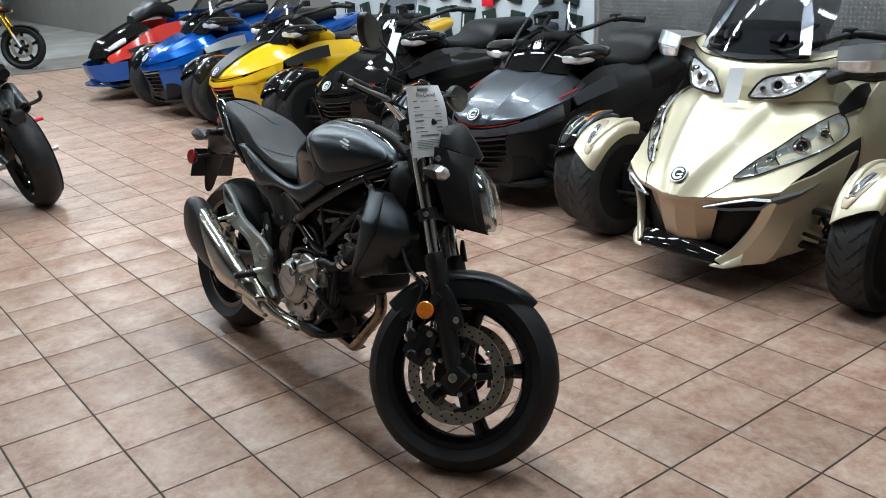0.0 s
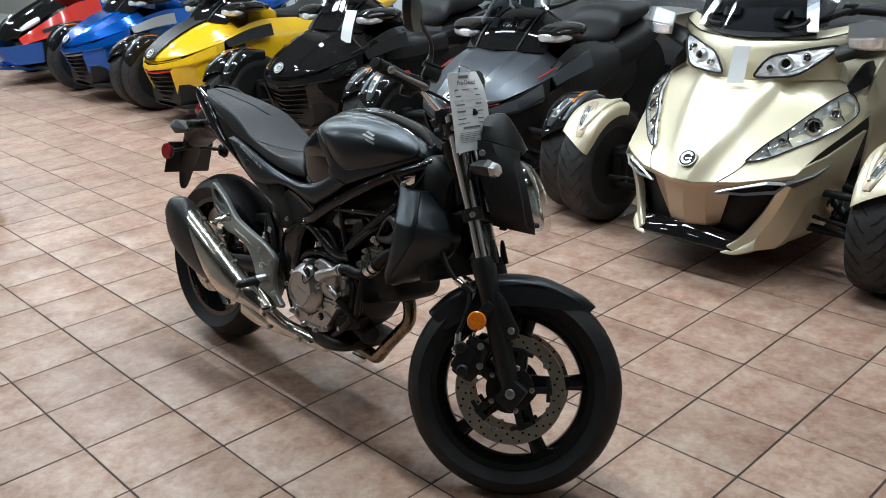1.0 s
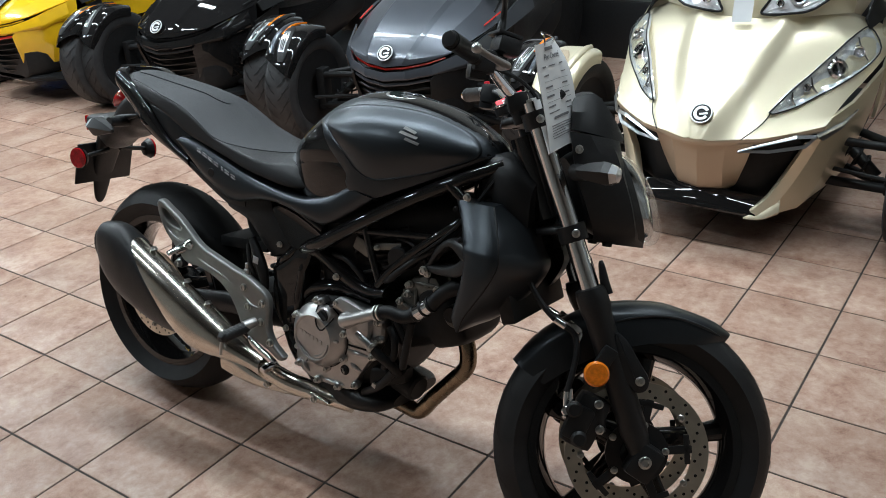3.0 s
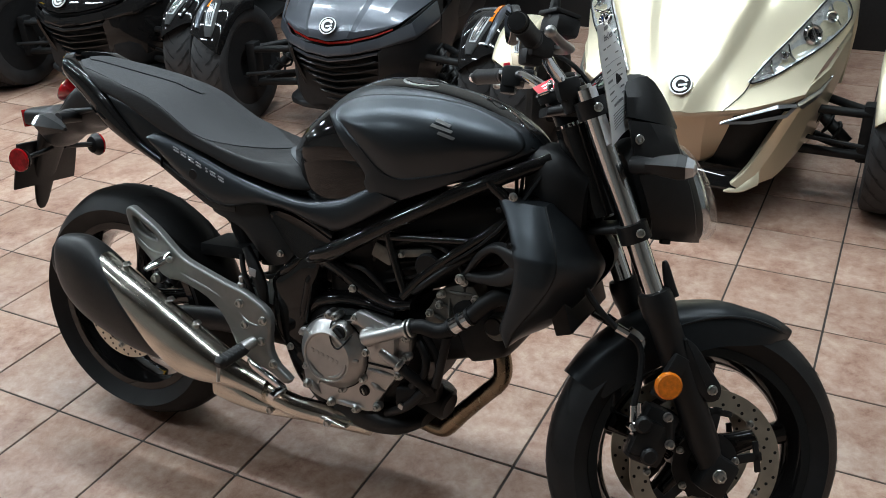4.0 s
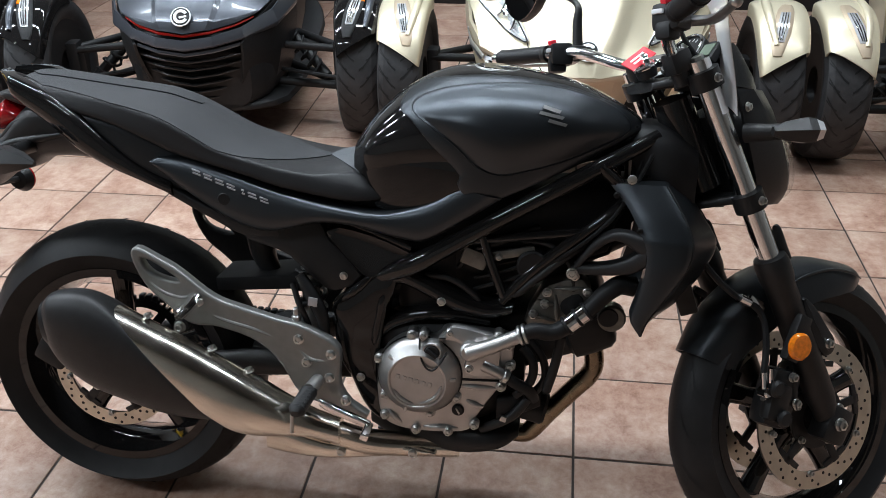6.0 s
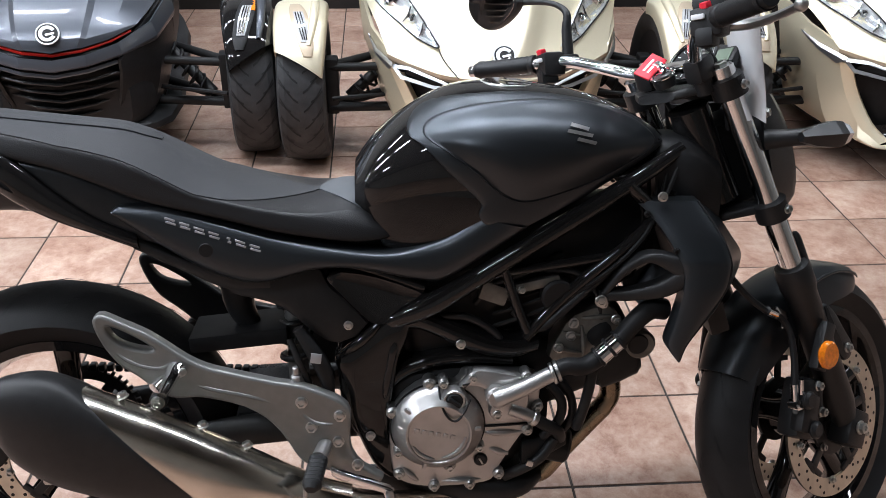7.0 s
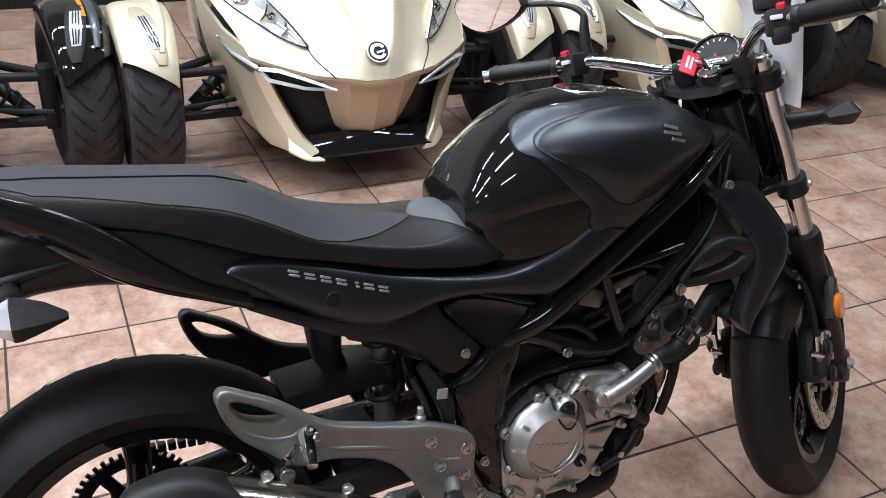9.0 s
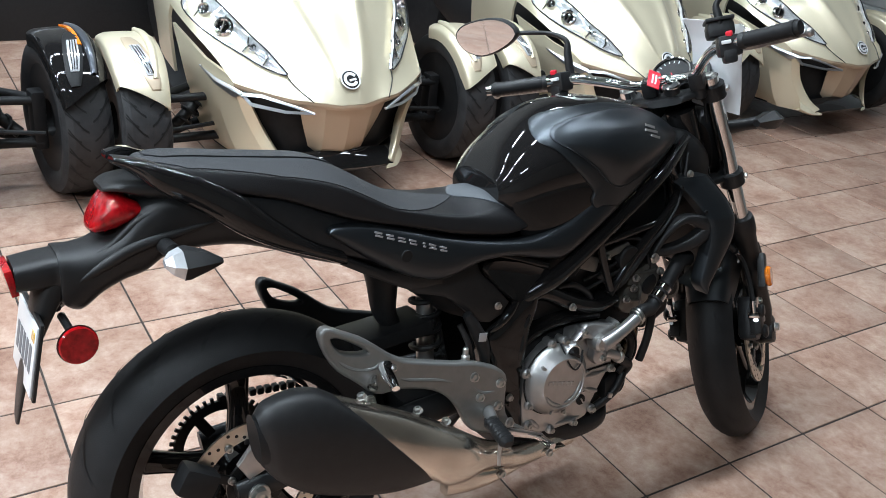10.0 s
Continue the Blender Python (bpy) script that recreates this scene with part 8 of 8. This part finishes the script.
        part("flank_insert", _side(patch([[(0.02, 0.385, 0.64), (0.0, 0.40, 0.59)], [(-0.2, 0.385, 0.70), (-0.2, 0.41, 0.62)], [(-0.42, 0.36, 0.72), (-0.42, 0.385, 0.63)]], 3, 0.014), s), insert, root)
        part("accent_line", _side(tube([(0.10, 0.345, 0.640), (-0.05, 0.362, 0.675)], 0.004, 6), s), accent, root)
        part("headlight", loft([(-0.06, 0.83, 0.03, 0.015, 0.02, 2.6, s * 0.27), (-0.10, 0.835, 0.085, 0.03, 0.035, 2.6, s * 0.30), (-0.16, 0.835, 0.09, 0.028, 0.03, 2.6, s * 0.31)], 3, 20), LAMPIN, root, "slim clear headlight")
        part("headlight_hood", loft([(-0.07, 0.855, 0.07, 0.012, 0.012, 2.6, s * 0.29), (-0.18, 0.865, 0.12, 0.035, 0.05, 2.6, s * 0.31), (-0.34, 0.86, 0.10, 0.03, 0.05, 2.6, s * 0.28), (-0.46, 0.84, 0.05, 0.02, 0.03, 2.6, s * 0.24)], 4, 20), GLOSS, root, "black headlight pod")
        suspension(root, s, 0.66, dx)
        car_tyre(root, s * 0.66, dx)
        fender(root, s * 0.66, s, GLOSS, SLATE if body is SLATE else GLOSS, dx)
    dc = part("dash_cowl", patch([[(0.03, 0, 0.765), (0.005, 0.14, 0.762), (-0.07, 0.27, 0.745)], [(-0.06, 0, 0.845), (-0.08, 0.15, 0.840), (-0.15, 0.28, 0.81)], [(-0.18, 0, 0.915), (-0.20, 0.14, 0.908), (-0.26, 0.25, 0.87)], [(-0.32, 0, 0.955), (-0.33, 0.13, 0.945), (-0.36, 0.21, 0.89)], [(-0.46, 0, 0.90), (-0.46, 0.11, 0.89), (-0.46, 0.16, 0.84)]], 3, 0.012, mirror=True, crisp=True), GLOSS, root, "gloss black dash cowl", 16)
    for s in (-1, 1):
        part("dash_vent", _side(box((0.09, 0.05, 0.02), (-0.13, 0.10, 0.885), (0, 30, -10), 0.008), s), DARK, dc)
        part("dash_edge", _side(tube([(0.01, 0.14, 0.766), (-0.075, 0.15, 0.846), (-0.195, 0.14, 0.914), (-0.325, 0.13, 0.951)], 0.006, 8, 3), s), MATTE, dc)
    part("windscreen", patch([[(-0.04, 0, 0.885), (-0.06, 0.13, 0.885), (-0.14, 0.215, 0.90)], [(-0.15, 0, 1.02), (-0.17, 0.12, 1.015), (-0.24, 0.20, 1.0)], [(-0.27, 0, 1.15), (-0.28, 0.09, 1.14), (-0.32, 0.15, 1.11)]], 4, 0.004, mirror=True), SMOKE, root, "short smoked windscreen")
    part("tank_cover", loft([(-0.36, 0.80, 0.14, 0.06, 0.12, 2.6), (-0.48, 0.81, 0.17, 0.05, 0.14, 2.6), (-0.60, 0.77, 0.15, 0.04, 0.12, 2.6), (-0.68, 0.72, 0.10, 0.03, 0.1, 2.6)], 4, 28), tail, root, "painted tank cover")
    bars(root, -0.30, 0.99, 0.40)
    rear_end(root, SEAT, tail, False)


def old_trike(root):
    """Older sport roadster, red over blue with a black beak."""
    part("hood", patch([[(0.50, 0, 0.44), (0.48, 0.12, 0.45), (0.40, 0.22, 0.46)], [(0.42, 0, 0.56), (0.40, 0.13, 0.57), (0.33, 0.25, 0.54)], [(0.22, 0, 0.68), (0.20, 0.15, 0.69), (0.14, 0.29, 0.64)], [(0.0, 0, 0.78), (-0.02, 0.15, 0.79), (-0.08, 0.30, 0.74)]], 4, 0.012, mirror=True), GLOSS, root, "gloss black hood")
    part("bumper", patch([[(0.58, 0, 0.38), (0.55, 0.14, 0.385), (0.42, 0.27, 0.40), (0.22, 0.35, 0.42)], [(0.56, 0, 0.30), (0.53, 0.14, 0.30), (0.41, 0.26, 0.31), (0.22, 0.34, 0.32)], [(0.52, 0, 0.21), (0.49, 0.14, 0.21), (0.40, 0.25, 0.21), (0.22, 0.32, 0.22)]], 4, 0.012, mirror=True), BLUE, root, "blue front bumper")
    part("splitter", patch([[(0.58, 0, 0.185), (0.55, 0.14, 0.185), (0.44, 0.29, 0.185)], [(0.42, 0, 0.165), (0.40, 0.14, 0.165), (0.32, 0.27, 0.165)]], 4, 0.015, mirror=True), BLUE, root, "blue splitter")
    part("core", loft([(0.42, 0.33, 0.20, 0.10, 0.12, 3.5), (0.15, 0.36, 0.30, 0.2, 0.16, 3.5), (-0.2, 0.45, 0.3, 0.25, 0.2, 3.5)], 3, 24), DARK, root)
    for s in (-1, 1):
        part("flank", _side(patch([[(0.40, 0.235, 0.46), (0.38, 0.28, 0.40)], [(0.15, 0.31, 0.60), (0.12, 0.36, 0.46)], [(-0.15, 0.33, 0.74), (-0.18, 0.39, 0.52)], [(-0.5, 0.26, 0.78), (-0.5, 0.33, 0.60)]], 4, 0.012), s), REDP, root, "red side flank")
        part("rear_flank", _side(patch([[(-0.45, 0.25, 0.84), (-0.45, 0.33, 0.62)], [(-0.8, 0.22, 0.84), (-0.8, 0.28, 0.66)], [(-1.2, 0.16, 0.86), (-1.2, 0.2, 0.72)]], 4, 0.012), s), BLUE, root, "blue rear flank")
        part("headlight", loft([(0.36, 0.535, 0.04, 0.02, 0.02, 2.4, s * 0.2), (0.28, 0.575, 0.06, 0.03, 0.03, 2.4, s * 0.22), (0.18, 0.62, 0.05, 0.03, 0.03, 2.4, s * 0.235)], 3, 18), LAMPIN, root, "clear headlight")
        part("side_vent", _side(patch([[(0.20, 0.33, 0.53), (0.18, 0.345, 0.50)], [(0.0, 0.37, 0.58), (-0.02, 0.38, 0.53)]], 3, 0.012), s), DARK, root)
        suspension(root, s, 0.66)
        car_tyre(root, s * 0.66)
        fender(root, s * 0.66, s, GLOSS, MATTE)
    part("dash_cowl", loft([(0.0, 0.80, 0.12, 0.05, 0.05, 2.8), (-0.12, 0.88, 0.18, 0.06, 0.09, 2.8), (-0.28, 0.94, 0.16, 0.06, 0.12, 2.8), (-0.45, 0.88, 0.14, 0.04, 0.1, 2.8)], 4, 24), MATTE, root, "black dash cowl")
    bars(root, -0.28, 0.99, 0.38)
    rear_end(root, SEAT, BLUE, False)


def place(label, build, x, y, yaw, *args):
    root = thing("three_wheeled_roadster", label, "three-wheeler", pose(x, y, 0, 0, 0, 180 + yaw), "roadsters in the parked row")
    build(root, *args)
    return root


AXLE_X = 1.655
rt = place("champagne touring three-wheeler with a tall smoked windscreen", touring_trike, AXLE_X, 0.60, 0)
for xx, yy in ((1.665, -1.05), (1.675, -2.55)):
    copy_thing(rt, pose(xx, yy, 0, 0, 0, 180))
place("slate grey and black sport three-wheeler with a red accent", sport_trike, AXLE_X + 0.09, 2.19, 6.5, SLATE, REDP, None, SLATE, MATTE, MATTE, None, 0.17)
blk = place("gloss black sport three-wheeler with a slatted grille", sport_trike, AXLE_X + 0.09, 3.78, 5, GLOSS, DARK, None, MATTE, GLOSS, GLOSS, None, 0.17)
part("price_tag", patch([[(-0.02, 0.30, 0.90), (-0.02, 0.20, 0.90)], [(0.03, 0.30, 0.80), (0.03, 0.20, 0.80)], [(0.06, 0.30, 0.70), (0.06, 0.20, 0.70)]], 2, 0.001), PAPER, blk, "white and yellow price tag")
place("yellow sport three-wheeler with a black hood stripe", sport_trike, AXLE_X - 0.1, 5.15, 0, YELLOW, YELLOW, MATTE, MATTE, None, None, REDP)
place("blue sport three-wheeler with silver trim", sport_trike, AXLE_X - 0.12, 6.65, 0, BLUE, BLUE, None, SILVER)
place("older red, blue and black three-wheeler at the end of the row", old_trike, AXLE_X - 0.1, 8.20, 0)


# ---- other motorcycles, partly in view ----
def sport_bike(root, fork, peg):
    """Dark sport motorcycle; x ahead, origin on the floor midway between the wheels."""
    for name, x, R, w, rim in (("front_wheel", 0.71, 0.30, 0.12, 0.222), ("rear_wheel", -0.71, 0.322, 0.19, 0.222)):
        M = pose(x, 0, R, 90, 0, 0)
        rm = rim_mesh(rim, w * 0.72)
        rm.transform(M)
        r = part(name, rm, GLOSS, root, "black cast wheel")
        for nm, bm, mt in (("tyre", tyre_mesh(R, w, rim), RUBBER), ("tread_groove", groove_cuts(R, w, 14), DARK), ("hub", lathe([(0, -0.06), (0.05, -0.06), (0.055, 0), (0.05, 0.06), (0, 0.06)], None, 28), GLOSS), ("brake_disc", disc_plate(0.10, 0.145, 0.005, 0.07), DISCM)):
            bm.transform(M)
            part(nm, bm, mt, r, "", 0 if nm == "tread_groove" else 40)
        for i in range(5):
            sp = spoke_mesh(0.045, rim - 0.026, w)
            sp.transform(M @ pose(0, 0, 0, 0, 0, 72 * i + 90))
            part("spoke", sp, GLOSS, r)
    for s in (-1, 1):
        part("fork_leg", tube([(0.71, s * 0.1, 0.30), (0.62, s * 0.1, 0.47)], 0.028, 14), ALU, root, "silver fork lower leg")
        part("fork_tube", tube([(0.63, s * 0.1, 0.45), (0.42, s * 0.1, 0.88)], 0.026, 14), fork, root, "gold fork tube")
        part("swingarm", tube([(-0.15, s * 0.1, 0.40), (-0.45, s * 0.12, 0.38), (-0.73, s * 0.12, 0.322)], [0.035, 0.035, 0.025], 12, 4), MATTE, root, "black swingarm")
        part("footpeg", tube([(-0.30, s * 0.17, 0.44), (-0.31, s * 0.27, 0.44)], 0.013, 12), peg, root, "footpeg")
        part("axle_slider", tube([(-0.71, s * 0.12, 0.322), (-0.71, s * 0.19, 0.322)], 0.015, 12), ALU, root)
        part("exhaust_tip", lathe([(0.030, 0.0), (0.042, 0.0), (0.046, 0.03), (0.046, 0.22), (0.030, 0.22)], pose(-0.80, s * 0.05, 0.70, 0, 62, 0) @ pose(0, 0, -0.10), 24, closed=True), MATTE, root, "short black exhaust tip")
        part("indicator_arm", tube([(-0.86, s * 0.02, 0.66), (-0.86, s * 0.16, 0.67), (-0.87, s * 0.17, 0.72)], 0.012, 10, 3), MATTE, root)
        part("handlebar", tube([(0.36, s * 0.03, 1.0), (0.34, s * 0.2, 1.03), (0.24, s * 0.38, 1.02)], 0.013, 10, 4), MATTE, root)
        part("front_indicator", loft([(0.50, 0.82, 0.02, 0.016, 0.016, 2.4, s * 0.20), (0.54, 0.82, 0.035, 0.022, 0.022, 2.4, s * 0.21), (0.57, 0.82, 0.02, 0.012, 0.012, 2.4, s * 0.21)], 3, 16), AMBER, root, "orange indicator")
    part("front_fender", patch([[(0.71 + 0.32 * math.cos(radians(a)), y, 0.30 + (0.32 - abs(y) * 0.3) * math.sin(radians(a))) for y in (-0.07, -0.03, 0, 0.03, 0.07)] for a in (150, 120, 90, 60, 40)], 3, 0.005), MATTE, root)
    part("fuel_tank", loft([(-0.15, 0.80, 0.10, 0.05, 0.1, 2.4), (0.0, 0.84, 0.15, 0.12, 0.12, 2.4), (0.18, 0.86, 0.14, 0.10, 0.1, 2.4), (0.32, 0.86, 0.07, 0.04, 0.05, 2.4)], 4, 28), GLOSS, root, "black fuel tank")
    part("seat", loft([(-0.80, 0.90, 0.06, 0.03, 0.03, 2.6), (-0.55, 0.88, 0.11, 0.05, 0.05, 2.8), (-0.30, 0.80, 0.13, 0.05, 0.05, 2.8), (-0.12, 0.79, 0.11, 0.05, 0.05, 2.6)], 4, 24), SEAT, root, "black seat")
    part("tail", loft([(-0.45, 0.78, 0.10, 0.06, 0.06, 2.8), (-0.70, 0.84, 0.09, 0.06, 0.05, 2.8), (-0.90, 0.88, 0.05, 0.03, 0.03, 2.6)], 4, 24), GLOSS, root)
    part("plate_bracket", loft([(-0.80, 0.72, 0.05, 0.06, 0.10, 3), (-0.86, 0.66, 0.05, 0.05, 0.10, 3), (-0.90, 0.62, 0.04, 0.03, 0.05, 3)], 3, 20), MATTE, root)
    part("engine", loft([(-0.22, 0.42, 0.13, 0.10, 0.12, 3.5), (0.0, 0.42, 0.18, 0.2, 0.16, 3.5), (0.22, 0.45, 0.16, 0.15, 0.14, 3.5), (0.34, 0.5, 0.1, 0.1, 0.1, 3.5)], 4, 28), DARK, root, "dark engine")
    part("frame", tube([(0.40, 0.04, 0.86), (0.15, 0.15, 0.72), (-0.2, 0.14, 0.55)], 0.03, 12, 4), MATTE, root)
    part("frame", tube([(0.40, -0.04, 0.86), (0.15, -0.15, 0.72), (-0.2, -0.14, 0.55)], 0.03, 12, 4), MATTE, root)
    part("headlight", loft([(0.42, 0.86, 0.08, 0.08, 0.08, 2.6), (0.52, 0.86, 0.10, 0.09, 0.10, 2.6), (0.60, 0.84, 0.06, 0.05, 0.06, 2.4)], 4, 24), MATTE, root, "black headlight cowl")
    part("side_stand", tube([(-0.05, 0.10, 0.28), (-0.10, 0.22, 0.055)], 0.012, 10), MATTE, root)


near_bike = thing("motorcycle", "dark sport motorcycle with twin stub exhausts, leaning on its stand", "motorcycle", pose(-0.575, 4.93, 0, 0, 0, 92) @ pose(0, 0, 0, -11, 0, 0))
sport_bike(near_bike, GOLD, REDTAG)
far_bike = thing("motorcycle", "dark motorcycle with gold fork tubes on the mat", "motorcycle", pose(0.62, 12.1, 0.010, 0, 0, -30) @ pose(0, 0, 0, -9, 0, 0))
sport_bike(far_bike, GOLD, DARK)


# ---- floor tiles, each a slab of its own ----
def tiles():
    bm = box((S - GAP, S - GAP, 0.012), (0, 0, -0.006), bevel=0.0025, seg=2)
    slab = mesh_from(bm, "tile", TILE, 30)
    far_v, far_f = [], []
    shape_v = [tuple(v.co) for v in slab.vertices]
    shape_f = [tuple(p.vertices) for p in slab.polygons]
    for i in range(GX0, GX1):
        for j in range(GY0, GY1):
            x, y = (i + 0.5) * S, (j + 0.5) * S
            dz = random.uniform(-0.0006, 0.0006)
            if -2.2 < x < 2.0 and -1.3 < y < 3.2 and (x < 1.3 or y < 1.4):
                ob = new("tile", slab)
                ob.parent = floor
                ob.matrix_basis = pose(x, y, dz, random.uniform(-0.1, 0.1), random.uniform(-0.1, 0.1), random.choice((0, 90, 180, 270)))
            else:
                n = len(far_v)
                far_v += [(x + a, y + b, dz + c) for a, b, c in shape_v]
                far_f += [tuple(n + q for q in face) for face in shape_f]
    me = bpy.data.meshes.new("far_tiles")
    me.from_pydata(far_v, [], far_f)
    me.materials.append(TILE)
    ob = new("far_tiles", me)
    ob.parent = floor
    tagged(ob, kind="stuff")


tiles()
